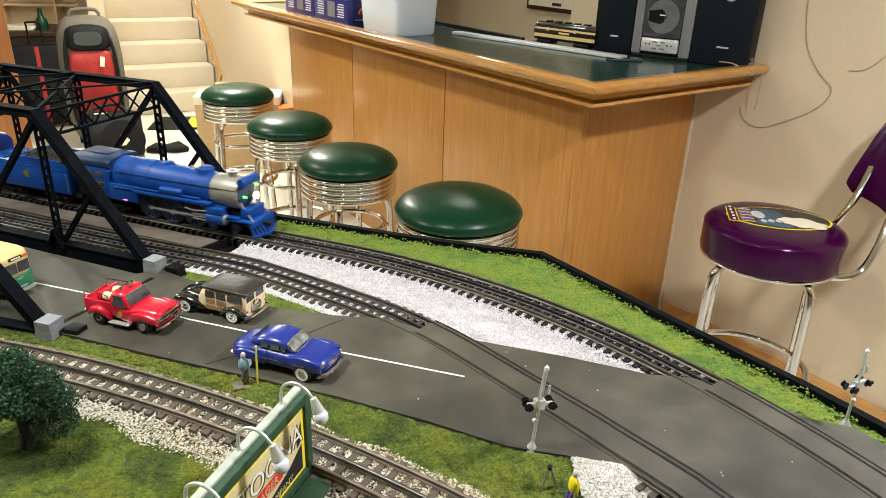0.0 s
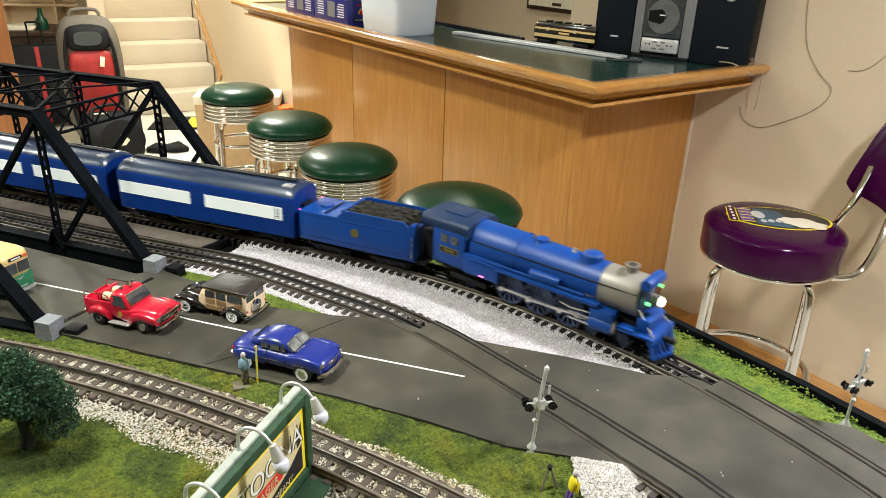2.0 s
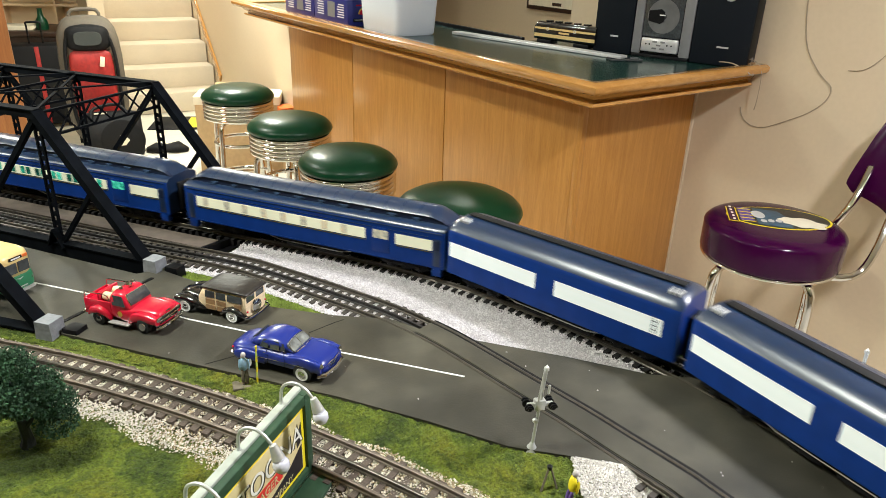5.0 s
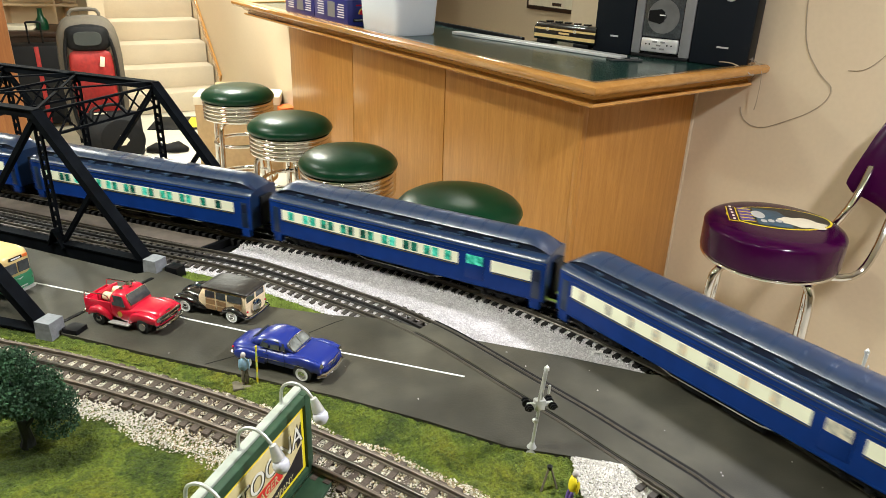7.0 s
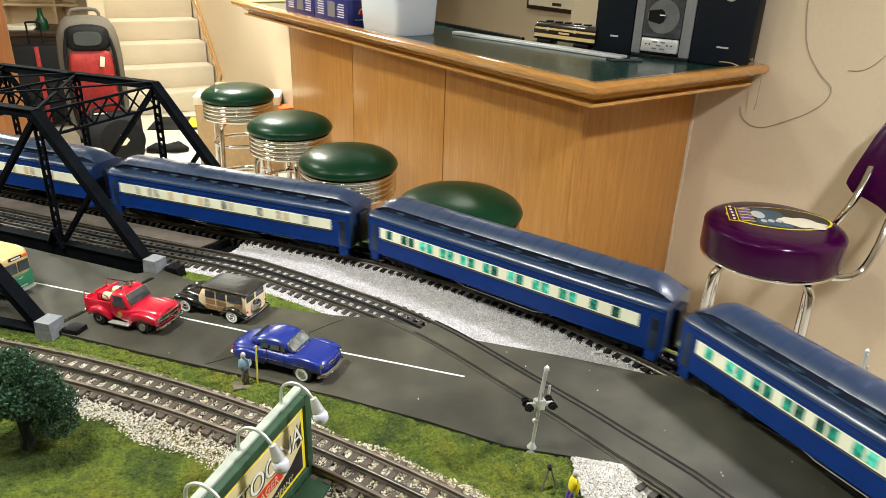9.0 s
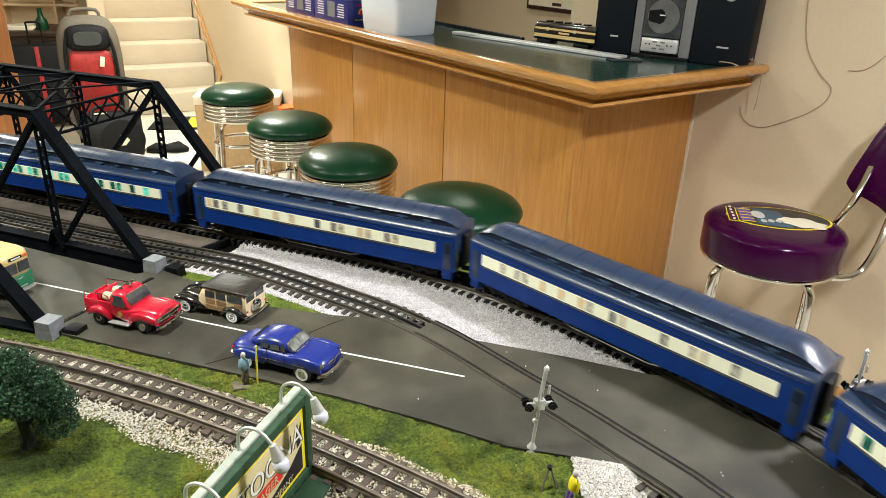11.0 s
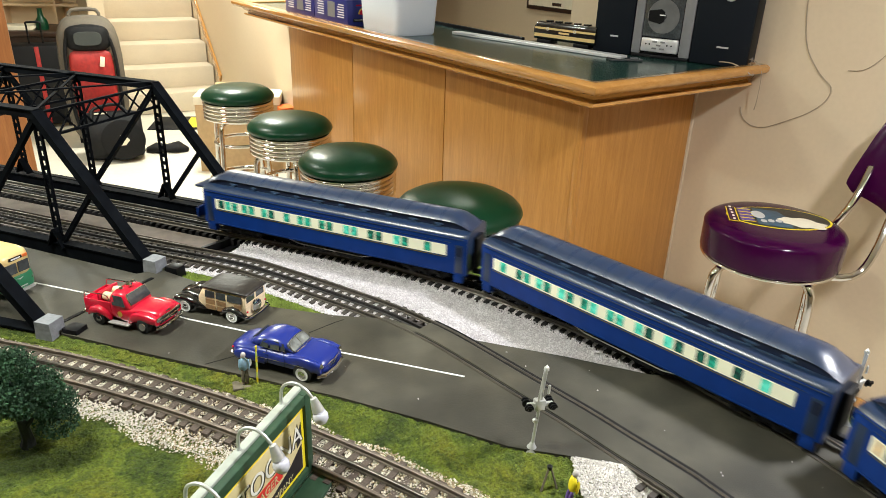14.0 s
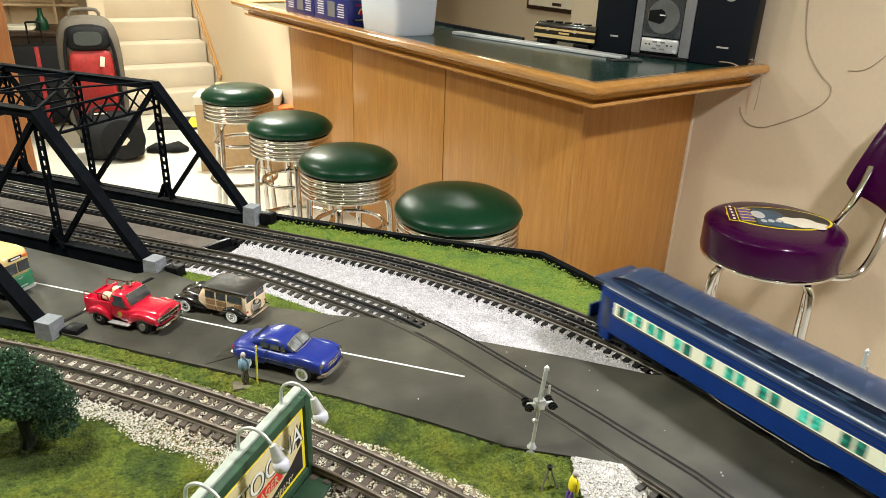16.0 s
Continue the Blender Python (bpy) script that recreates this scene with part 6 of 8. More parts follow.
bpy.context.view_layer.update()
for pts in ([(1.03, 1.84, 0.632), (1.11, 1.815, 0.632), (1.165, 1.825, 0.645), (1.205, 1.845, 0.70), (1.240, 1.88, 0.77), (1.275, 1.92, 0.835)],
            [(1.07, 2.06, 0.632), (1.14, 2.055, 0.64), (1.17, 2.03, 0.70), (1.20, 2.02, 0.765), (1.235, 2.04, 0.825), (1.270, 2.075, 0.885)]):
    part("back_tube", tube(spline([world_to_stool(p) for p in pts], 0.02), 0.0115, 10), M_CHROME, P0, smooth=80)
bm = bmesh.new()
rows = []
for k in range(13):
    t = k / 12
    c = Vector((1.285, 1.865, 0.835)).lerp(Vector((1.265, 2.11, 0.885)), t) + Vector((0.050 * math.sin(math.pi * t), 0.0, 0))
    rr = []
    for p in ring(0, 0.026, -0.085, 0.190, 4, 18):
        f = 1.0 if 0 < k < 12 else 0.8
        rr.append(world_to_stool((c.x + p[1] * f + 0.30 * p[2], c.y, c.z + p[2] * f)))
    rows.append(rr)
add_loft(bm, rows)
part("backrest", bm, M_PURPLE, P0, "padded purple vinyl backrest", smooth=60)


# ---- far end of the room ----
M_NYLON = mat("grey_brown_nylon", (0.105, 0.088, 0.068), 0.75, vary=0.2, scale=200, bump=0.3, bscale=300)
M_MESH = mat("dark_grey_mesh", (0.035, 0.040, 0.038), 0.8, vary=0.2, scale=300, bump=0.3, bscale=500)
M_REDNYLON = mat("red_nylon", (0.29, 0.012, 0.010), 0.6, vary=0.2, scale=40, bump=0.15, bscale=40)
M_BLACKNYLON = mat("black_nylon", (0.005, 0.005, 0.006), 0.7, vary=0.2, scale=100, bump=0.2, spec=0.25)
M_CARTON = mat("tan_cardboard", (0.46, 0.32, 0.17), 0.8, vary=0.08, scale=40)
M_YELLOWMAT = mat("yellow_print", (0.75, 0.62, 0.03), 0.6, vary=0.06)


def travel_bag():
    b = thing("travel_bag", "tall grey wheeled travel bag with a red front pocket", "travel bag", at=pose(-2.585, 5.15, 0, 0, 0, 26) @ Matrix.Diagonal((0.86, 0.88, 1.0, 1)))
    part("shell", loft([(-0.13, 0.20, 0.05, 0.80), (-0.10, 0.235, 0.03, 0.90), (0.0, 0.245, 0.02, 0.925), (0.09, 0.235, 0.03, 0.905), (0.12, 0.20, 0.06, 0.85)], 4), M_NYLON, b, smooth=60).matrix_basis = pose(0, 0, 0, 0, 0, -90)
    part("front_pocket", loft([(0.10, 0.15, 0.20, 0.68), (0.15, 0.165, 0.18, 0.70), (0.17, 0.15, 0.20, 0.68)], 7), M_REDNYLON, b, "red nylon front pocket", smooth=60).matrix_basis = pose(0, 0, 0, 0, 0, -90)
    part("upper_pocket", loft([(0.10, 0.165, 0.70, 0.86), (0.15, 0.165, 0.69, 0.87), (0.185, 0.13, 0.71, 0.845)], 3.5), M_BLACKNYLON, b, smooth=60).matrix_basis = pose(0, 0, 0, 0, 0, -90)
    part("pocket_window", loft([(0.165, 0.115, 0.725, 0.835), (0.192, 0.10, 0.735, 0.825)], 3.5), M_MESH, b, smooth=60).matrix_basis = pose(0, 0, 0, 0, 0, -90)
    part("piping", tube([(0.19 * math.copysign(abs(math.cos(a)) ** 0.6, math.cos(a)), -0.15, 0.46 + 0.40 * math.copysign(abs(math.sin(a)) ** 0.6, math.sin(a))) for a in np.linspace(0, 2 * math.pi, 40)[:-1]], 0.014, 8, True), M_BLACKNYLON, b)
    part("top_handle", tube(spline([(-0.11, 0, 0.91), (-0.09, 0, 0.955), (0.09, 0, 0.955), (0.11, 0, 0.91)], 0.02), 0.013, 8), M_NYLON, b)
    part("name_tag", box(-0.018, -0.19, 0.60, 0.018, -0.182, 0.67, 0.002), M_PAPER, b).matrix_basis = pose(-0.05, 0, 0, 0, 12, 0)
    for x in (-0.17, 0.17):
        part("caster", lathe([(0, -0.02), (0.035, -0.02), (0.035, 0.02), (0, 0.02)], 20, Matrix.Translation((x, 0.05, 0.035)) @ Matrix.Rotation(math.pi / 2, 4, "Y")), M_BLACK, b)


travel_bag()


def round_bag():
    b = thing("duffel_bag", "round black duffel bag with a white chevron mark", "bag", at=pose(-2.33, 4.78, 0, 0, 0, 25))
    m = Matrix.Translation((0, 0, 0.165)) @ Matrix.Rotation(math.pi / 2, 4, "Y")
    part("body", lathe([(0, -0.19), (0.13, -0.19), (0.155, -0.17), (0.165, -0.10), (0.165, 0.10), (0.155, 0.17), (0.13, 0.19), (0, 0.19)], 32, m), M_BLACKNYLON, b, smooth=50)
    part("end_panel", lathe([(0, 0.006), (0.125, 0.006), (0.14, 0.0), (0, 0.0)], 32, Matrix.Translation((0.06, -0.165, 0.165)) @ Matrix.Rotation(math.pi / 2, 4, "X")), M_BLACKNYLON, b)
    part("chevron", prism([(-0.03, 0.035), (0.0, 0.035), (0.03, 0.0), (0.0, -0.035), (-0.03, -0.035), (0.0, 0.0)], 0, 0.003), M_PAPER, b).matrix_basis = Matrix.Translation((0.07, -0.173, 0.165)) @ Matrix.Rotation(math.pi / 2, 4, "X")
    part("strap", tube(spline([(-0.12, -0.10, 0.30), (-0.10, -0.05, 0.36), (0.05, 0.0, 0.375), (0.12, -0.06, 0.30)], 0.02), 0.012, 6), M_BLACKNYLON, b)
    part("label_patch", box(-0.10, -0.06, 0.325, -0.02, -0.04, 0.332), M_PAPER, b)
    c = thing("cloth_heap", "dark rumpled cloth lying on the floor", "cloth", at=pose(-2.05, 4.98, 0, 0, 0, 10))
    part("fold", loft([(-0.14, 0.03, 0.0, 0.03), (-0.08, 0.07, 0.0, 0.06), (0.0, 0.06, 0.0, 0.05), (0.08, 0.08, 0.0, 0.07), (0.15, 0.03, 0.0, 0.025)], 2.2), M_BLACKNYLON, c, smooth=60)


round_bag()


def suitcase():
    s = thing("suitcase", "black upright suitcase with a red strap and raised handle", "suitcase", at=pose(-3.22, 5.60, 0, 0, 0, 25) @ Matrix.Diagonal((0.95, 0.9, 1.12, 1)))
    part("shell", box(-0.20, -0.12, 0.03, 0.20, 0.12, 0.58, 0.03), M_BLACKNYLON, s)
    part("strap", box(-0.015, -0.126, 0.04, 0.018, -0.119, 0.57, 0.002), M_REDNYLON, s, "bright red luggage strap")
    part("handle", tube(spline([(-0.05, 0, 0.57), (-0.05, 0, 0.70), (-0.045, 0, 0.72), (0.045, 0, 0.72), (0.05, 0, 0.70), (0.05, 0, 0.57)], 0.03), 0.008, 6), M_BLACK, s)
    for x in (-0.15, 0.15):
        part("caster", box(x - 0.02, -0.05, 0.0, x + 0.02, 0.05, 0.032, 0.006), M_BLACK, s)


suitcase()


def desk():
    d = thing("desk", "dark wooden desk against the wall", "desk", at=pose(-3.555, 6.075, 0, 0, 0, 10))
    part("top", box(-0.6, -0.3, 0.67, 0.52, 0.25, 0.71, 0.004), M_DARKFRAME, d)
    part("apron", box(-0.55, -0.26, 0.56, 0.47, 0.22, 0.669, 0.003), M_DARKFRAME, d)
    for x in (-0.52, 0.44):
        for y in (-0.24, 0.19):
            part("leg", box(x - 0.03, y - 0.03, 0, x + 0.03, y + 0.03, 0.56, 0.004), M_DARKFRAME, d)
    o = thing("bottle", "dark green glass bottle on the desk", "bottle", at=pose(-3.348, 5.958, 0.71) @ Matrix.Scale(0.75, 4))
    part("glass", lathe([(0, 0), (0.06, 0), (0.066, 0.02), (0.06, 0.09), (0.03, 0.14), (0.022, 0.20), (0.026, 0.22), (0, 0.22)], 24), M_GREENVINYL, o, smooth=60)
    o = thing("paper_stack", "loose stack of white papers on the desk", "papers", at=pose(-3.555, 5.940, 0.71, 0, 0, 20))
    for k in range(4):
        part("sheet", box(-0.15, -0.10, 0.008 * k, 0.15, 0.10, 0.008 * k + 0.007), M_PAPER, o).matrix_basis = pose(0, 0, 0, 0, 0, 5 * k - 6)
    o = thing("shelf_unit", "pale wooden shelf with small clutter behind the desk", "shelf", at=pose(-3.75, 7.02, 0, 0, 0, 10))
    for z in (0.80, 1.02):
        part("shelf_board", box(-0.5, -0.12, z, 0.42, 0.1, z + 0.02, 0.002), M_MAPLE, o)
    for x in (-0.49, 0.0, 0.41):
        part("upright", box(x - 0.01, -0.12, 0.0, x + 0.01, 0.1, 1.2, 0.002), M_MAPLE, o)
    part("back_board", box(-0.5, 0.101, 0.0, 0.42, 0.11, 1.2), M_MAPLE, o)


desk()


def side_door():
    m = pose(-1.600, 2.62, 0, 0, 0, 30)
    d = thing("door", "red-brown wooden door edge standing open", "door", at=m)
    part("leaf", box(-0.80, -0.02, 0.01, 0.0, 0.02, 2.04, 0.003), M_DOORWOOD, d)
    part("handle", lathe([(0, 0), (0.012, 0), (0.012, 0.03), (0.026, 0.045), (0.02, 0.06), (0, 0.062)], 16, Matrix.Translation((-0.735, -0.02, 1.0)) @ Matrix.Rotation(math.pi / 2, 4, "X")), M_SILVER, d)


side_door()


def carton(at, w, d, h, label, lid=M_CARTON):
    c = thing("carton", label, "box", at=at)
    part("box_body", box(-w / 2, -d / 2, 0, w / 2, d / 2, h, 0.003), M_CARTON, c)
    part("lid", box(-w / 2 - 0.006, -d / 2 - 0.006, h - 0.05, w / 2 + 0.006, d / 2 + 0.006, h + 0.004, 0.003), lid, c)
    return c


carton(pose(-1.40, 4.70, 0, 0, 0, 8), 0.54, 0.26, 0.50, "tall tan cardboard carton with a white lid", M_PAPER)
carton(pose(-1.60, 5.16, 0, 0, 0, 15), 0.20, 0.24, 0.46, "plain tan cardboard carton on the floor", M_CARTON)
carton(pose(-1.07, 4.62, 0, 0, 0, 30), 0.10, 0.12, 0.44, "slim bright orange carton by the wall", M_ORANGE)
mt = thing("floor_mat", "black and yellow printed mat on the white floor", "mat", at=pose(-2.17, 5.82, 0.0, 0, 0, 10))
part("mat_sheet", box(-0.30, -0.22, 0, 0.25, 0.22, 0.008, 0.002), M_BLACKNYLON, mt)
part("yellow_panel", box(-0.02, -0.17, 0.008, 0.24, 0.17, 0.010), M_YELLOWMAT, mt)
lg = link_mesh("wooden_roll", lathe([(0, -0.13), (0.030, -0.13), (0.034, -0.12), (0.034, 0.12), (0.030, 0.13), (0, 0.13)], 20, Matrix.Rotation(math.pi / 2, 4, "Y")), M_OAK, None)
tagged(lg, "short brown wooden roll lying by the bar's foot", "wood roll")
lg.matrix_basis = pose(0.985, 2.56, 0.035, 0, 0, 25)


# ---- stray bits on the road ----
X, Y = RNG.uniform(-0.35, 0.42, 240), RNG.uniform(0.40, 0.72, 240)
k = inside(ROAD, X, Y)
X, Y = X[k][:22], Y[k][:22]
scatter("road_specks", "tiny stray white ballast chips on the road", X, Y, np.full(len(X), Z + SLAB + 0.0004), 0.0008, M_BALLAST)


def road_crack(pts, label):
    bm = sweep(pts, [(-0.0005, Z + SLAB + 0.0001), (0.0005, Z + SLAB + 0.0001), (0.0005, Z + SLAB + 0.0003), (-0.0005, Z + SLAB + 0.0003)])
    structure("road_crack", bm, M_TIE, label)


road_crack([(-0.136, 0.627), (-0.122, 0.641), (-0.113, 0.650), (-0.104, 0.657)], "thin dark crack in the asphalt")
road_crack([(-0.223, 0.563), (-0.203, 0.576), (-0.192, 0.584)], "thin dark crack in the asphalt")


# ---- train ----
M_BLUE = mat("royal_blue_enamel", (0.003, 0.046, 0.240), 0.42, vary=0.08, scale=60, spec=0.35)
M_DARKBLUE = mat("dark_blue_enamel", (0.003, 0.029, 0.180), 0.36, vary=0.1, scale=60, spec=0.25)
M_ROOFBLUE = mat("slate_blue_roof", (0.006, 0.020, 0.058), 0.34, vary=0.14, scale=60, spec=0.6, coat=0.5)
M_ROOFBLUE.node_tree.nodes["Principled BSDF"].inputs["Coat Roughness"].default_value = 0.28
# Darker blue paints the recess shade onto clerestory sides; end windows share it
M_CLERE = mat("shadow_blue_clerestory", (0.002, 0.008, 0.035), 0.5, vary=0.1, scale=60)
M_UNDER = mat("black_underframe", (0.005, 0.005, 0.006), 0.6, vary=0.2, scale=100, spec=0.3)
# The band is cream paint; its emission is added to lift its brightness
M_BAND = mat("cream_band_added_glow", (0.78, 0.76, 0.58), 0.45, vary=0.05, scale=40, emit=(0.95, 1.0, 0.80), power=0.16)
# Baggage car panels are no lamps; weak emission is added to brighten them
M_PANEL = mat("white_panel_added_glow", (0.80, 0.84, 0.84), 0.45, vary=0.03, scale=40, emit=(0.9, 1.0, 0.98), power=0.20)


def lit_pane(name, stops, power):
    """Window glass lit from inside: every pane shows another part of the car's interior."""
    m = mat(name, (0.02, 0.05, 0.04), 0.2)
    nt = m.node_tree
    b = nt.nodes["Principled BSDF"]
    info = nt.nodes.new("ShaderNodeObjectInfo")
    tc = nt.nodes.new("ShaderNodeTexCoord")
    nz = nt.nodes.new("ShaderNodeTexNoise")
    nz.inputs["Scale"].default_value, nz.inputs["Detail"].default_value = 190.0, 1.0
    nt.links.new(tc.outputs["Object"], nz.inputs["Vector"])
    mx = nt.nodes.new("ShaderNodeMath")
    mx.operation = "MULTIPLY_ADD"
    nt.links.new(nz.outputs[0], mx.inputs[0])
    mx.inputs[1].default_value = 0.9
    ad = nt.nodes.new("ShaderNodeMath")
    ad.operation = "MULTIPLY_ADD"
    nt.links.new(info.outputs["Random"], ad.inputs[0])
    ad.inputs[1].default_value, ad.inputs[2].default_value = 0.62, -0.25
    nt.links.new(ad.outputs[0], mx.inputs[2])
    col = ramp(nt, mx.outputs[0], stops)
    nt.links.new(col, b.inputs["Base Color"])
    nt.links.new(col, b.inputs["Emission Color"])
    b.inputs["Emission Strength"].default_value = power
    return m


M_PANEGREEN = lit_pane("lit_green_window", [(0.15, (0.005, 0.030, 0.024)), (0.40, (0.010, 0.110, 0.075)), (0.62, (0.02, 0.33, 0.22)), (0.85, (0.10, 0.60, 0.46))], 0.5)
M_PANEBROWN = lit_pane("curtained_brown_window", [(0.15, (0.06, 0.06, 0.08)), (0.4, (0.20, 0.17, 0.15)), (0.62, (0.48, 0.42, 0.32)), (0.85, (0.62, 0.46, 0.26))], 0.25)
M_PANEPALE = lit_pane("pale_curtained_window", [(0.15, (0.16, 0.16, 0.15)), (0.4, (0.42, 0.40, 0.33)), (0.62, (0.60, 0.55, 0.42)), (0.85, (0.70, 0.50, 0.28))], 0.22)
M_VENT = mat("pale_slate_vent_and_highlight", (0.030, 0.062, 0.125), 0.5, vary=0.15, scale=60)
M_CABROOF = mat("slate_cab_roof", (0.006, 0.022, 0.066), 0.5, vary=0.15, scale=60, spec=0.35)
M_GRAPHITE = mat("graphite_smokebox", (0.26, 0.24, 0.21), 0.45, metal=0.3, vary=0.1, scale=60)
M_RODS = mat("bright_steel_rods", (0.60, 0.58, 0.56), 0.28, metal=0.8, vary=0.1)
M_DRIVER = mat("blue_grey_driver", (0.045, 0.065, 0.13), 0.4, metal=0.3, vary=0.2)
M_COAL = mat("coal_load", (0.020, 0.017, 0.010), 0.6, vary=0.5, scale=200, island=0.6, spec=0.25)
M_PLATE = mat("gold_number_plate", (0.16, 0.13, 0.025), 0.4, metal=0.3)
M_HEADLAMP = mat("lit_headlamp", (1, 1, 1), 0.3, emit=(1.0, 0.97, 0.9), power=30.0)
M_MARKER = mat("lit_pink_marker", (0.8, 0.05, 0.2), 0.3, emit=(1.0, 0.12, 0.35), power=5.0)
M_GREENLAMP = mat("lit_green_marker", (0.1, 0.8, 0.2), 0.3, emit=(0.15, 1.0, 0.2), power=3.0)


def yaxis(x, y, z):
    return Matrix.Translation((x, y, z)) @ Matrix.Rotation(math.pi / 2, 4, "X")


def xaxis(x, y, z):
    return Matrix.Translation((x, y, z)) @ Matrix.Rotation(math.pi / 2, 4, "Y")


def bogie(parent, x, wheels=3, pitch=0.019):
    n = (wheels - 1) * pitch
    b = part("truck", box(x - n / 2 - 0.010, -0.0215, 0.006, x + n / 2 + 0.010, 0.0215, 0.0125, 0.001), M_UNDER, parent, "black cast truck frame")
    for s in (-1, 1):
        bm = bmesh.new()
        add_box(bm, x - n / 2 - 0.012, s * 0.0235 - 0.0015, 0.0085, x + n / 2 + 0.012, s * 0.0235 + 0.0015, 0.0130, 0.0006)
        for k in range(wheels):
            add_box(bm, x - n / 2 + k * pitch - 0.003, s * 0.0245 - 0.002, 0.0055, x - n / 2 + k * pitch + 0.003, s * 0.0245 + 0.002, 0.0115, 0.0006)
        part("side_frame", bm, M_UNDER, b)
    for k in range(wheels):
        for s in (-1, 1):
            part("wheel", lathe([(0, -0.002), (0.0078, -0.002), (0.0078, 0.0008), (0.0070, 0.002), (0, 0.002)], 18, yaxis(x - n / 2 + k * pitch, s * 0.0165, 0.0078)), M_UNDER, b)


def body_shell(L, monitor=True):
    """A passenger car's body with a clerestory roof, rounded down at both ends."""
    def section(x, drop, w):
        q = 1 - drop
        half = [(0.0312 * w, 0.0165), (0.0312 * w, 0.0600), (0.0308 * w, 0.0625), (0.0285 * w, 0.0655), (0.0240 * w, 0.0672), (0.0178 * w, 0.0680)]
        half += [(0.0172 * w, 0.0682 + 0.0068 * q), (0.0196 * w, 0.0684 + 0.0074 * q), (0.0150 * w, 0.0687 + 0.0115 * q), (0.0080 * w, 0.0690 + 0.0138 * q), (0.0, 0.0692 + 0.0146 * q)]
        return [(x, y, z) for y, z in half] + [(x, -y, z) for y, z in half[-2::-1]]

    h = L / 2
    xs = [(-h, 1.0, 0.97), (-h + 0.003, 0.9, 1.0), (-h + 0.010, 0.45, 1.0), (-h + 0.020, 0.08, 1.0), (-h + 0.028, 0.0, 1.0), (h - 0.028, 0.0, 1.0), (h - 0.020, 0.08, 1.0), (h - 0.010, 0.45, 1.0), (h - 0.003, 0.9, 1.0), (h, 1.0, 0.97)]
    bm = bmesh.new()
    add_loft(bm, [section(*a) for a in xs])
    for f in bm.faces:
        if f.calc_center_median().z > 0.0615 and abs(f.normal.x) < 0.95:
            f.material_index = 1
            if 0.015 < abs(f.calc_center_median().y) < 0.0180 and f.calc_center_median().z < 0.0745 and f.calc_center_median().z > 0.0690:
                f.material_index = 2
    return bm


def underfloor(c, L, long_box=True):
    part("underframe", box(-L / 2 + 0.004, -0.024, 0.0125, L / 2 - 0.004, 0.024, 0.0168), M_UNDER, c)
    for x0, x1, y in ((-0.035, -0.005, -0.018), (0.010, 0.050, -0.018), (-0.045, -0.010, 0.018), (0.012, 0.040, 0.018)):
        part("equipment_box", box(x0, y - 0.006, 0.004, x1, y + 0.006, 0.0128, 0.001), M_UNDER, c)
    part("truss_rod", tube([(-0.06, -0.024, 0.0125), (-0.045, -0.0245, 0.0095), (0.045, -0.0245, 0.0095), (0.06, -0.024, 0.0125)], 0.0006, 5), M_RODS, c)
    for s in (-1, 1):
        part("coupler", box(s * (L / 2 + 0.006) - 0.009, -0.003, 0.0085, s * (L / 2 + 0.006) + 0.009, 0.003, 0.0135, 0.001), M_UNDER, c)
        part("diaphragm", box(s * (L / 2 + 0.003) - 0.003, -0.011, 0.018, s * (L / 2 + 0.003) + 0.003, 0.011, 0.058, 0.001), M_UNDER, c, "black corridor diaphragm")


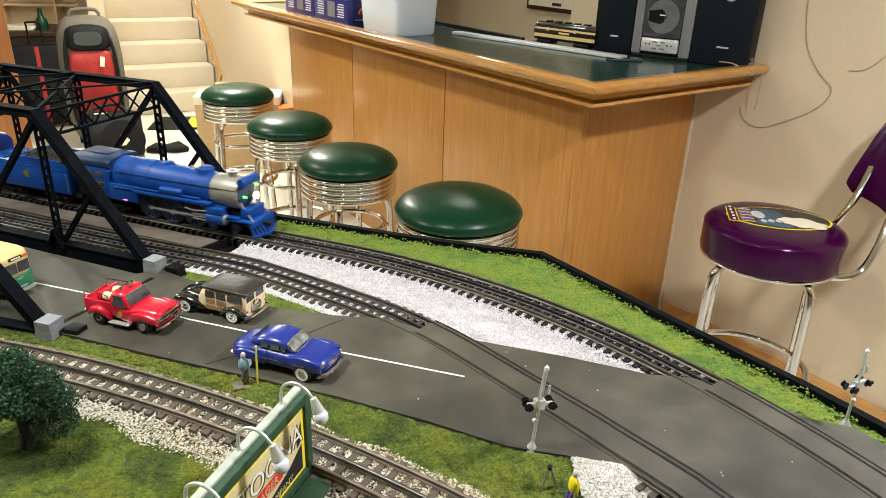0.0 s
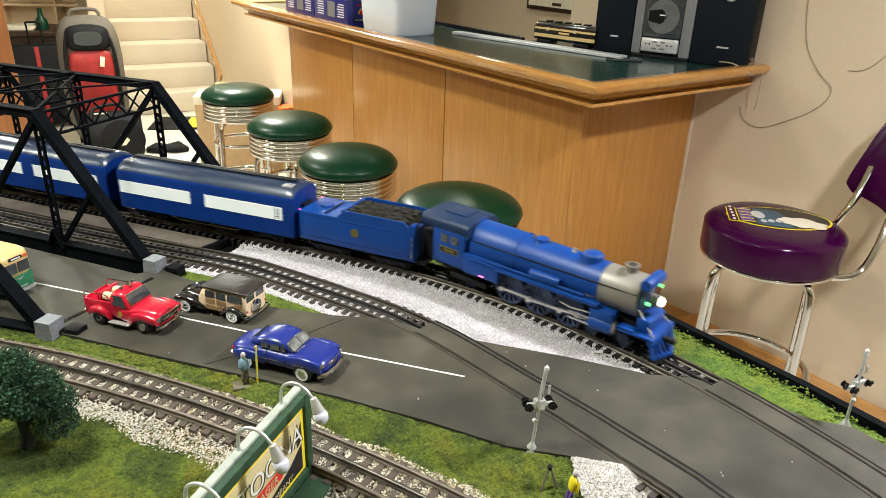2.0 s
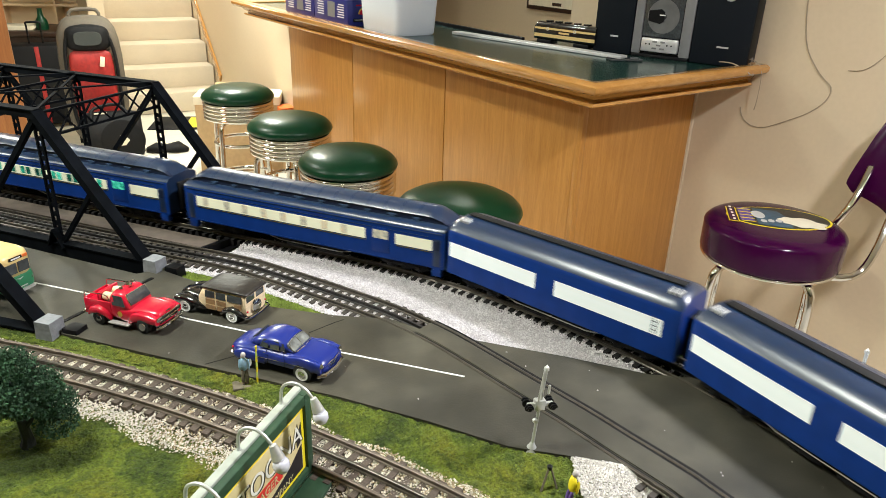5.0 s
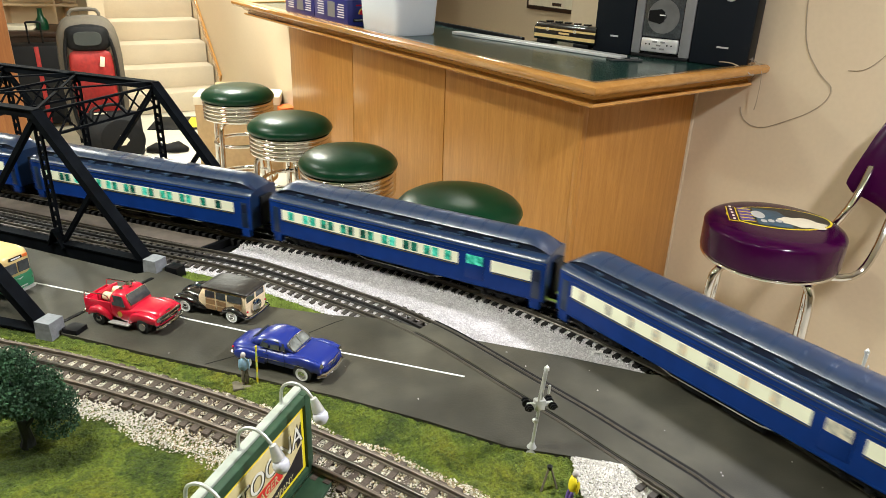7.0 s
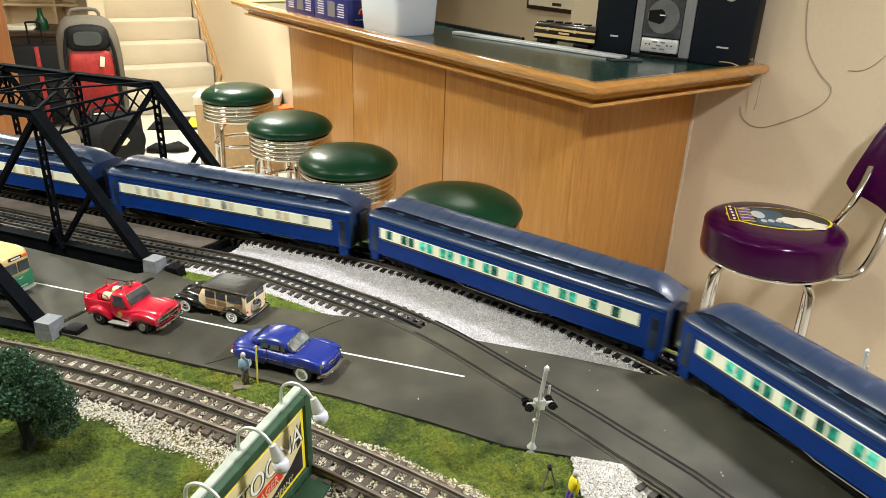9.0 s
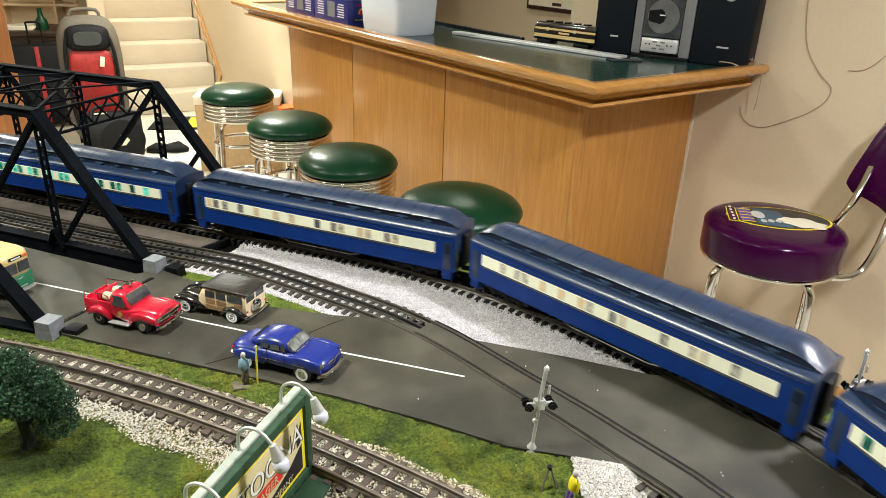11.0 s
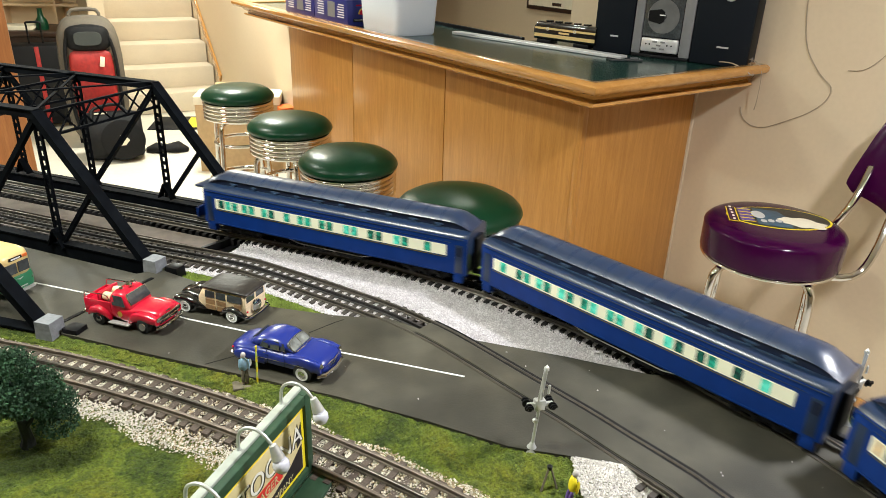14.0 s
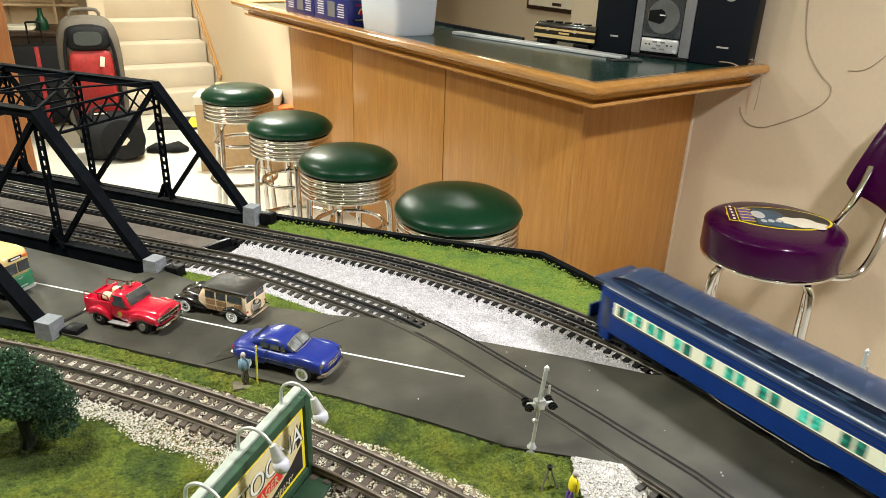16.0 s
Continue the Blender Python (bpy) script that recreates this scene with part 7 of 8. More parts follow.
def coach(label, windows, pane_m, combine=False, tail=False):
    L = 0.380
    c = thing("passenger_car", label, "model train car", "blue passenger cars of the train")
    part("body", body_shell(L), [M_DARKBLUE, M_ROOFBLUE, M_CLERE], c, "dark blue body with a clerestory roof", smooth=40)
    underfloor(c, L)
    for x in (-0.135, 0.135):
        bogie(c, x)
    for s in (-1, 1):
        ends = [(-L / 2 + 0.020, L / 2 - 0.026)] if not combine else [(-L / 2 + 0.020, L / 2 - 0.105), (L / 2 - 0.064, L / 2 - 0.016)]
        for a, b in ends:
            part("window_band", box(a, s * 0.0314 - 0.0004, 0.0385, b, s * 0.0314 + 0.0004, 0.0520), M_BAND, c, "cream painted window band with added glow")
            part("band_line", box(a, s * 0.0315 - 0.0003, 0.0365, b, s * 0.0315 + 0.0003, 0.0371), M_PLATE, c)
        if combine:
            part("baggage_door", box(L / 2 - 0.096, s * 0.0314 - 0.0005, 0.024, L / 2 - 0.072, s * 0.0314 + 0.0005, 0.056, 0.0004), M_DARKBLUE, c)
            part("door_window", box(L / 2 - 0.094, s * 0.0320 - 0.0003, 0.042, L / 2 - 0.074, s * 0.0320 + 0.0003, 0.053), pane_m, c)
        for x in windows:
            part("window", box(x - 0.0041, s * 0.0319 - 0.0003, 0.0403, x + 0.0041, s * 0.0319 + 0.0003, 0.0512), pane_m, c)
        for e in (-1, 1):
            part("vestibule_door", box(e * (L / 2 - 0.010) - 0.0048, s * 0.0310 - 0.0004, 0.019, e * (L / 2 - 0.010) + 0.0048, s * 0.0314 + 0.0003, 0.054, 0.0004), M_ROOFBLUE, c)
            part("step", box(e * (L / 2 - 0.010) - 0.006, s * 0.027 - 0.004, 0.006, e * (L / 2 - 0.010) + 0.006, s * 0.027 + 0.004, 0.0166, 0.0005), M_DARKBLUE, c)
        for k, w in enumerate((0.005, 0.004, 0.006, 0.004, 0.007, 0.004, 0.007, 0.004, 0.006, 0.005)):
            x = -L / 2 + 0.042 + k * (L - 0.084) / 9
            bm = bmesh.new()
            add_box(bm, x - w, s * 0.0188 - 0.0014, 0.0706, x + w, s * 0.0188 + 0.0014, 0.0722, 0.0004)
            add_box(bm, x - w * 0.45, s * 0.0192 - 0.0016, 0.0682, x + w * 0.45, s * 0.0192 + 0.0016, 0.0707)
            part("roof_vent", bm, M_VENT, c, smooth=None)
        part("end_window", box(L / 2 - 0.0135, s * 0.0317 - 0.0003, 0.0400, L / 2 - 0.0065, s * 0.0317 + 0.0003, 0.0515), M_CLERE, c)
        # Thin pale strip: a highlight painted along the lower roof's edge
        part("roof_edge_highlight", box(-L / 2 + 0.026, s * 0.0190 - 0.0006, 0.0676, L / 2 - 0.026, s * 0.0190 + 0.0006, 0.0684), M_VENT, c)
        part("eave", box(-L / 2 + 0.004, s * 0.0314 - 0.0005, 0.0606, L / 2 - 0.004, s * 0.0314 + 0.0005, 0.0614), M_ROOFBLUE, c)
        part("side_sill", box(-L / 2 + 0.020, s * 0.0313 - 0.0004, 0.0172, L / 2 - 0.020, s * 0.0313 + 0.0004, 0.0186), M_DARKBLUE, c)
        part("letter_board", box(-L / 2 + 0.02, s * 0.0313 - 0.0003, 0.0555, L / 2 - 0.02, s * 0.0313 + 0.0003, 0.0560), M_ROOFBLUE, c)
    for k in range(14):
        x = -L / 2 + 0.040 + k * (L - 0.080) / 13
        bm = bmesh.new()
        rib = [(0.0196, 0.0758), (0.0150, 0.0802), (0.0080, 0.0828), (0.0, 0.0838), (-0.0080, 0.0828), (-0.0150, 0.0802), (-0.0196, 0.0758)]
        rows = [[bm.verts.new((x + e, y, z + up)) for y, z in rib] for e, up in ((-0.0014, -0.0004), (-0.0006, 0.00015), (0.0006, 0.00015), (0.0014, -0.0004))]
        for A, B in zip(rows, rows[1:]):
            for i in range(len(rib) - 1):
                bm.faces.new((A[i], A[i + 1], B[i + 1], B[i]))
        part("roof_rib", bm, M_CABROOF, c, smooth=60)
    if tail:
        for s in (-1, 1):
            part("tail_lamp", box(-L / 2 - 0.0018, s * 0.026 - 0.0015, 0.0555, -L / 2 + 0.002, s * 0.0305 + 0.0025, 0.0590, 0.0005), M_MARKER, c, "glowing pink tail lamp")
        part("rear_hood", box(-L / 2 - 0.016, -0.027, 0.062, -L / 2 + 0.004, 0.027, 0.0655, 0.001), M_ROOFBLUE, c)
        part("platform_rail", box(-L / 2 - 0.018, -0.027, 0.018, -L / 2 - 0.016, 0.027, 0.032, 0.0005), M_DARKBLUE, c)
        part("platform", box(-L / 2 - 0.018, -0.028, 0.0150, -L / 2 + 0.004, 0.028, 0.0180, 0.0005), M_UNDER, c)
    return c


def baggage_car():
    L = 0.283
    c = thing("baggage_car", "dark blue model baggage car with white side panels", "model train car", "blue baggage cars of the train")

    def section(x, w, k):
        half = [(0.0308 * w, 0.0165), (0.0308 * w, 0.0660), (0.0295 * w, 0.0700), (0.0230 * w, 0.0700 + 0.0085 * k), (0.0120 * w, 0.0700 + 0.0125 * k), (0.0, 0.0700 + 0.0135 * k)]
        return [(x, y, z) for y, z in half] + [(x, -y, z) for y, z in half[-2::-1]]

    bm = bmesh.new()
    h = L / 2
    add_loft(bm, [section(*a) for a in ((-h, 0.96, 0.6), (-h + 0.003, 1, 0.85), (-h + 0.012, 1, 1), (h - 0.012, 1, 1), (h - 0.003, 1, 0.85), (h, 0.96, 0.6))])
    for f in bm.faces:
        if f.calc_center_median().z > 0.0685 and abs(f.normal.x) < 0.95:
            f.material_index = 1
    part("body", bm, [M_DARKBLUE, M_ROOFBLUE], c, "dark blue body with an arched roof", smooth=40)
    underfloor(c, L)
    part("roof_walk", box(-h + 0.01, -0.005, 0.0838, h - 0.01, 0.005, 0.0852, 0.0003), M_UNDER, c, "dark roof walk")
    for k in range(3):
        part("roof_hatch", box(h - 0.020 + 0.005 * k, -0.021, 0.0795, h - 0.0175 + 0.005 * k, -0.009, 0.0828, 0.0003), M_SILVER, c)
        part("roof_hatch", box(-h + 0.008 + 0.005 * k, -0.021, 0.0795, -h + 0.0105 + 0.005 * k, -0.009, 0.0828, 0.0003), M_SILVER, c)
    for s in (-1, 1):
        part("side_panel", box(-h + 0.004, s * 0.0311 - 0.0004, 0.0385, -0.018, s * 0.0311 + 0.0004, 0.0560), M_PANEL, c, "white side panel with a slight added glow")
        part("side_panel", box(0.006, s * 0.0311 - 0.0004, 0.0385, h - 0.016, s * 0.0311 + 0.0004, 0.0560), M_PANEL, c, "white side panel with a slight added glow")
        for x in (h - 0.026, h - 0.021):
            part("ladder_rail", box(x - 0.0004, s * 0.0317 - 0.0002, 0.040, x + 0.0004, s * 0.0317 + 0.0002, 0.055), M_ROOFBLUE, c)
        for z in (0.043, 0.0475, 0.052):
            part("ladder_rung", box(h - 0.026, s * 0.0317 - 0.0002, z, h - 0.021, s * 0.0317 + 0.0002, z + 0.0006), M_ROOFBLUE, c)
    for x in (-0.095, 0.095):
        bogie(c, x, 2, 0.030)
    return c


def tender():
    L = 0.172
    h = L / 2
    c = thing("tender", "royal blue steam locomotive tender heaped with coal", "model tender")
    part("tank", box(-h, -0.0295, 0.0170, h - 0.010, 0.0295, 0.0560, 0.0015), M_BLUE, c, "riveted royal blue water tank")
    for s in (-1, 1):
        bm = bmesh.new()
        o = [(-0.028, 0.0545), (h - 0.010, 0.0545), (h - 0.010, 0.0560), (h - 0.022, 0.0665), (-0.018, 0.0665), (-0.028, 0.0575)]
        a = [bm.verts.new((x, s * 0.0295, z)) for x, z in o]
        b = [bm.verts.new((x, s * 0.0275, z)) for x, z in o]
        bm.faces.new(a)
        bm.faces.new(b[::-1])
        for i in range(len(o)):
            bm.faces.new((a[i], a[(i + 1) % 6], b[(i + 1) % 6], b[i]))
        part("coal_board", bm, M_BLUE, c, smooth=None)
    part("bunker_back", box(-0.024, -0.0275, 0.055, -0.020, 0.0275, 0.0660, 0.0006), M_BLUE, c)
    part("front_bulkhead", box(h - 0.014, -0.0295, 0.0170, h - 0.008, -0.016, 0.0640, 0.001), M_BLUE, c)
    part("front_bulkhead", box(h - 0.014, 0.016, 0.0170, h - 0.008, 0.0295, 0.0640, 0.001), M_BLUE, c)
    part("hatch", lathe([(0, 0.0592), (0.008, 0.0590), (0.0088, 0.0575), (0.0088, 0.0555)], 20, Matrix.Translation((-0.062, 0, 0))), M_BLUE, c)
    part("deck_rail", box(-0.050, -0.026, 0.0562, -0.048, 0.020, 0.0578, 0.0004), M_UNDER, c)
    for s in (-1, 1):
        part("crest", lathe([(0, 0.0004), (0.0055, 0.0004), (0.0055, 0)], 20, Matrix.Translation((-0.004, s * 0.0296, 0.0395)) @ Matrix.Rotation(-s * math.pi / 2, 4, "X")), M_PLATE, c)
        part("seam", box(-h + 0.002, s * 0.0296 - 0.0002, 0.0235, h - 0.012, s * 0.0296 + 0.0002, 0.0241), M_DARKBLUE, c)
        part("seam", box(-h + 0.002, s * 0.0296 - 0.0002, 0.0515, h - 0.012, s * 0.0296 + 0.0002, 0.0521), M_DARKBLUE, c)
        part("marker_lamp", lathe([(0, 0.0016), (0.0009, 0.0012), (0.0011, 0), (0, -0.0006)], 12, Matrix.Translation((-h - 0.0005, s * 0.026, 0.0545))), M_MARKER, c, "glowing pink marker lamp")
        part("grab_iron", tube([(h - 0.0105, s * 0.0305, 0.022), (h - 0.0105, s * 0.0310, 0.050)], 0.0005, 5), M_RODS, c)
    n = 420
    X, Y = RNG.uniform(-0.018, h - 0.022, n), RNG.uniform(-0.026, 0.026, n)
    part_ob = scatter("coal", "", X, Y, 0.0600 + 0.006 * np.cos(Y / 0.027 * 1.4) + RNG.uniform(-0.001, 0.001, n), 0.0026, M_COAL)
    part_ob.parent = c
    del part_ob["category"]
    part("coal_bed", loft([(-0.020, 0.027, 0.050, 0.060), (0.0, 0.027, 0.050, 0.0655), (h - 0.034, 0.027, 0.050, 0.0655), (h - 0.016, 0.027, 0.050, 0.058)], 2.4), M_COAL, c)
    part("underframe", box(-h + 0.003, -0.022, 0.012, h + 0.004, 0.022, 0.0172), M_UNDER, c)
    for x in (-0.045, 0.045):
        bogie(c, x, 3, 0.017)
    return c


def driver_wheel(r, y):
    """A spoked driving wheel in one piece, axle along y, with a counterweight opposite the crank."""
    bm = bmesh.new()
    n = 28
    radii = (0.0036, r - 0.0026, r)
    faces = []
    for d in (-0.0018, 0.0018):
        rows = [[bm.verts.new((q * math.cos(2 * math.pi * k / n), y + d, q * math.sin(2 * math.pi * k / n))) for k in range(n)] for q in radii]
        faces.append((bm.verts.new((0, y + d * 1.8, 0)), *rows))
    (c0, h0, i0, o0), (c1, h1, i1, o1) = faces
    for k in range(n):
        q = (k + 1) % n
        solid = k % 2 == 0 or abs(k - n / 2 + 0.5) < 4
        for c, h, i, o in faces:
            bm.faces.new((c, h[k], h[q]))
            bm.faces.new((i[k], i[q], o[q], o[k]))
            if solid:
                bm.faces.new((h[k], h[q], i[q], i[k]))
        bm.faces.new((o0[k], o0[q], o1[q], o1[k]))
        if not solid:
            for a, b, e, f in ((h0[k], h0[q], h1[q], h1[k]), (i0[k], i0[q], i1[q], i1[k]), (h0[k], i0[k], i1[k], h1[k]), (h0[q], i0[q], i1[q], h1[q])):
                bm.faces.new((a, b, e, f))
    return bm


DR = 0.0195
DRIVERS = (-0.036, 0.002, 0.040)


def locomotive():
    # x = 0 lies at the middle of the engine; the pilot is at +0.148, the cab's back at -0.140
    c = thing("steam_locomotive", "royal blue model steam locomotive with a grey smokebox", "model locomotive")
    bz = 0.0545
    prof = [(0.0, -0.090), (0.0262, -0.090), (0.0258, -0.030), (0.0248, -0.028), (0.0228, 0.071), (0.0, 0.071)]
    part("boiler", lathe(prof, 40, xaxis(0, 0, bz)), M_BLUE, c, "long royal blue boiler", smooth=40)
    part("smokebox", lathe([(0, 0.0715), (0.0225, 0.0715), (0.0225, 0.110), (0.0210, 0.1135), (0.0, 0.1135)], 40, xaxis(0, 0, bz)), M_GRAPHITE, c, "matt grey smokebox", smooth=40)
    part("smokebox_door", lathe([(0, 0.1205), (0.012, 0.1190), (0.0185, 0.1145), (0.0185, 0.113), (0, 0.113)], 32, xaxis(0, 0, bz)), M_DRIVER, c, smooth=40)
    part("headlight_shell", lathe([(0, 0.0), (0.0058, 0.0), (0.0062, 0.010), (0.0050, 0.010), (0, 0.010)], 20, xaxis(0.120, 0, bz)), M_GRAPHITE, c)
    part("headlight", lathe([(0, 0.0025), (0.003, 0.002), (0.0048, 0.0), (0, -0.0008)], 20, xaxis(0.1308, 0, bz)), M_HEADLAMP, c, "glowing white headlight")
    for s in (-1, 1):
        part("class_lamp", lathe([(0, 0.004), (0.0016, 0.003), (0.0018, 0), (0, 0)], 10, xaxis(0.121, s * 0.014, bz + (0.010 if s > 0 else 0.0))), M_GREENLAMP, c, "glowing green class lamp")
    part("feedwater_heater", lathe([(0, -0.018), (0.0056, -0.018), (0.0066, -0.016), (0.0066, 0.016), (0.0056, 0.018), (0, 0.018)], 24, yaxis(0.1195, 0, bz + 0.0195)), M_BLUE, c, "blue feedwater heater drum across the front", smooth=40)
    part("stack", lathe([(0.0052, 0.0), (0.0060, 0.0), (0.0064, 0.0065), (0.0070, 0.0075), (0.0058, 0.0075), (0.0050, 0.0)], 24, Matrix.Translation((0.096, 0, bz + 0.0215))), M_GRAPHITE, c)
    part("stack_cap", lathe([(0.0056, 0), (0.0074, 0), (0.0074, 0.0012), (0.0056, 0.0012)], 24, Matrix.Translation((0.096, 0, bz + 0.0287))), M_RODS, c)
    part("steam_dome", lathe([(0.0125, 0.0), (0.0108, 0.0045), (0.0112, 0.0065), (0.0088, 0.0088), (0.0, 0.0098)], 28, Matrix.Translation((0.052, 0, bz + 0.0205))), M_BLUE, c, "broad blue dome", smooth=60)
    part("sand_dome", lathe([(0.0098, 0.0), (0.0072, 0.003), (0.0074, 0.005), (0.0050, 0.0062), (0, 0.0066)], 24, Matrix.Translation((-0.010, 0, bz + 0.0222))), M_BLUE, c, smooth=60)
    part("bell", lathe([(0, 0.005), (0.0016, 0.0045), (0.0022, 0.001), (0.003, 0.0), (0, 0.0)], 14, Matrix.Translation((0.030, 0.0, bz + 0.0230))), M_RODS, c, "polished bell")
    for s in (-1, 1):
        part("safety_valve", lathe([(0, 0.004), (0.001, 0.004), (0.0014, 0)], 8, Matrix.Translation((-0.010 + s * 0.010, 0, bz + 0.0235))), M_PLATE, c)
        part("handrail", tube([(-0.085, s * 0.0258, bz + 0.0100), (0.060, s * 0.0226, bz + 0.0090), (0.112, s * 0.0205, bz + 0.0080), (0.1165, s * 0.014, bz + 0.0150)], 0.0006, 5), M_UNDER, c)
        part("running_board", box(-0.085, s * 0.0275 - 0.0045, 0.0430, 0.078, s * 0.0275 + 0.0045, 0.0444, 0.0004), M_BLUE, c)
        part("board_skirt", box(-0.050, s * 0.0318 - 0.0006, 0.0405, 0.078, s * 0.0318 + 0.0006, 0.0444, 0.0004), M_BLUE, c)
        part("side_pipe", tube([(-0.06, s * 0.0290, 0.0470), (0.060, s * 0.0275, 0.0470)], 0.0016, 8), M_BLUE, c)
        part("air_tank", lathe([(0, -0.018), (0.0046, -0.018), (0.0052, -0.016), (0.0052, 0.016), (0.0046, 0.018), (0, 0.018)], 16, xaxis(0.012, s * 0.0255, 0.0505)), M_BLUE, c, smooth=40)
        part("firebox_side", box(-0.095, s * 0.0275 - 0.003, 0.0240, -0.045, s * 0.0275 + 0.003, 0.0480, 0.0012), M_BLUE, c)
        part("ash_lamp", box(-0.070, s * 0.0310 - 0.0005, 0.0262, -0.065, s * 0.0310 + 0.0006, 0.0276), M_MARKER, c, "pink glow under the firebox")
        cy = part("cylinder", lathe([(0, -0.013), (0.0088, -0.013), (0.0092, -0.012), (0.0092, 0.012), (0.0088, 0.013), (0, 0.013)], 20, xaxis(0.083, s * 0.0240, 0.0220)), M_BLUE, c, "blue cylinder", smooth=40)
        part("valve_chest", box(0.070, s * 0.0240 - 0.0075, 0.0280, 0.096, s * 0.0240 + 0.0075, 0.0385, 0.0015), M_BLUE, c)
        part("cylinder_cover", lathe([(0, 0.0155), (0.006, 0.0150), (0.0075, 0.013)], 18, xaxis(0.083, s * 0.0240, 0.0220)), M_RODS, c)
        for z in (0.0185, 0.0255):
            part("crosshead_guide", box(0.046, s * 0.0300 - 0.001, z - 0.0006, 0.0705, s * 0.0300 + 0.001, z + 0.0006), M_RODS, c)
        part("valve_link", tube([(0.036, s * 0.0305, 0.0320), (0.048, s * 0.0305, 0.0300), (0.071, s * 0.0300, 0.0320)], 0.0009, 6), M_RODS, c)
        part("piston_rod", tube([(0.056, s * 0.0300, 0.0220), (0.0705, s * 0.0270, 0.0220)], 0.0009, 6), M_RODS, c)
        part("pilot_brace", tube([(0.1115, s * 0.014, 0.0490), (0.136, s * 0.0200, 0.0235)], 0.0010, 6), M_RODS, c)
        part("step_board", box(0.098, s * 0.022 - 0.005, 0.0255, 0.118, s * 0.022 + 0.005, 0.0270, 0.0004), M_BLUE, c).matrix_basis = pose(0, 0, 0)
        part("cab_side", box(-0.140, s * 0.0290 - 0.001, 0.0260, -0.094, s * 0.0290 + 0.001, 0.0680, 0.0006), M_BLUE, c)
        for x in (-0.123, -0.108):
            part("cab_window", box(x - 0.0055, s * 0.0300 - 0.0004, 0.0530, x + 0.0055, s * 0.0300 + 0.0004, 0.0630, 0.0003), M_GLASS, c)
        part("number_plate", box(-0.130, s * 0.0300 - 0.0003, 0.0400, -0.102, s * 0.0300 + 0.0004, 0.0475, 0.0002), M_PLATE, c)
        part("plate_field", box(-0.1285, s * 0.0303 - 0.0003, 0.0413, -0.1035, s * 0.0303 + 0.0004, 0.0462), M_UNDER, c)
        part("plate_bar", box(-0.1240, s * 0.0306 - 0.0003, 0.0425, -0.1080, s * 0.0306 + 0.0004, 0.0450), M_PLATE, c)
    part("cab_front", box(-0.0960, -0.0285, 0.0400, -0.0935, 0.0285, 0.0700, 0.0006), M_BLUE, c)
    part("cab_roof", loft([(-0.160, 0.0296, 0.0620, 0.0812), (-0.156, 0.0306, 0.0615, 0.0826), (-0.095, 0.0306, 0.0615, 0.0828), (-0.090, 0.0296, 0.0620, 0.0815)], 3.2), M_CABROOF, c, "slate blue arched cab roof", smooth=40)
    part("roof_hatch", box(-0.138, -0.012, 0.0822, -0.106, 0.012, 0.0838, 0.0004), M_CABROOF, c)
    part("gangway", box(-0.164, -0.020, 0.0190, -0.141, 0.020, 0.0560, 0.001), M_UNDER, c, "dark gangway between cab and tender")
    for s in (-1, 1):
        part("cab_rib", tube([(-0.0915, s * 0.0292, 0.0640), (-0.0915, s * 0.0200, 0.0775), (-0.0915, 0.0, 0.0822)], 0.0012, 6), M_BLUE, c)
        part("boiler_band", tube([(-0.030, s * 0.0262 * math.sin(a), bz + 0.0262 * math.cos(a)) for a in np.linspace(0, 2.0, 12)], 0.0005, 5), M_BLUE, c)
    part("cab_floor", box(-0.142, -0.024, 0.0200, -0.094, 0.024, 0.0265, 0.001), M_UNDER, c)
    part("main_frame", box(-0.140, -0.012, 0.0110, 0.125, 0.012, 0.0300, 0.001), M_UNDER, c)
    part("pilot_deck", box(0.098, -0.0265, 0.0215, 0.137, 0.0265, 0.0245, 0.0008), M_BLUE, c)
    for k in range(9):
        y = -0.024 + 0.006 * k
        bm = bmesh.new()
        strut(bm, (0.134, y, 0.0220), (0.149 - abs(y) * 0.35, y, 0.0030), 0.0034, 0.0022, (0, 1, 0))
        part("pilot_slat", bm, M_BLUE, c, smooth=None)
    bm = bmesh.new()
    strut(bm, (0.140, -0.0245, 0.0040), (0.1495, 0.0, 0.0040), 0.003, 0.003)
    strut(bm, (0.140, 0.0245, 0.0040), (0.1495, 0.0, 0.0040), 0.003, 0.003)
    add_box(bm, 0.133, -0.0265, 0.0160, 0.1385, 0.0265, 0.0235, 0.0008)
    part("pilot", bm, M_BLUE, c, "blue slatted pilot", smooth=None)
    part("air_pump_shield", box(0.1165, -0.019, 0.0250, 0.130, 0.019, 0.0385, 0.002), M_BLUE, c)
    part("coupler", box(0.138, -0.003, 0.0140, 0.152, 0.003, 0.0190, 0.001), M_UNDER, c)
    for x, r, nm in ((0.068, 0.0085, "pilot_wheel"), (0.104, 0.0085, "pilot_wheel"), (-0.092, 0.0105, "trailing_wheel")):
        for s in (-1, 1):
            bm = bmesh.new()
            add_lathe(bm, [(0, -0.002), (r, -0.002), (r, 0.001), (r * 0.86, 0.0022), (r * 0.8, 0.0008), (r * 0.3, 0.0012), (0, 0.0024)], 22, yaxis(x, s * 0.0165, r))
            part(nm, bm, M_DRIVER, c)
    part("trailing_frame", box(-0.118, -0.0235, 0.0080, -0.066, 0.0235, 0.0150, 0.001), M_UNDER, c)
    moving = []
    for x in DRIVERS:
        w = part("driving_wheelset", tube([(0, -0.0165, 0), (0, 0.0165, 0)], 0.002, 8), M_UNDER, c, "driving axle with spoked blue-grey wheels")
        for s in (-1, 1):
            part("driving_wheel", driver_wheel(DR, s * 0.0170), M_DRIVER, w, "spoked blue-grey driving wheel", smooth=None)
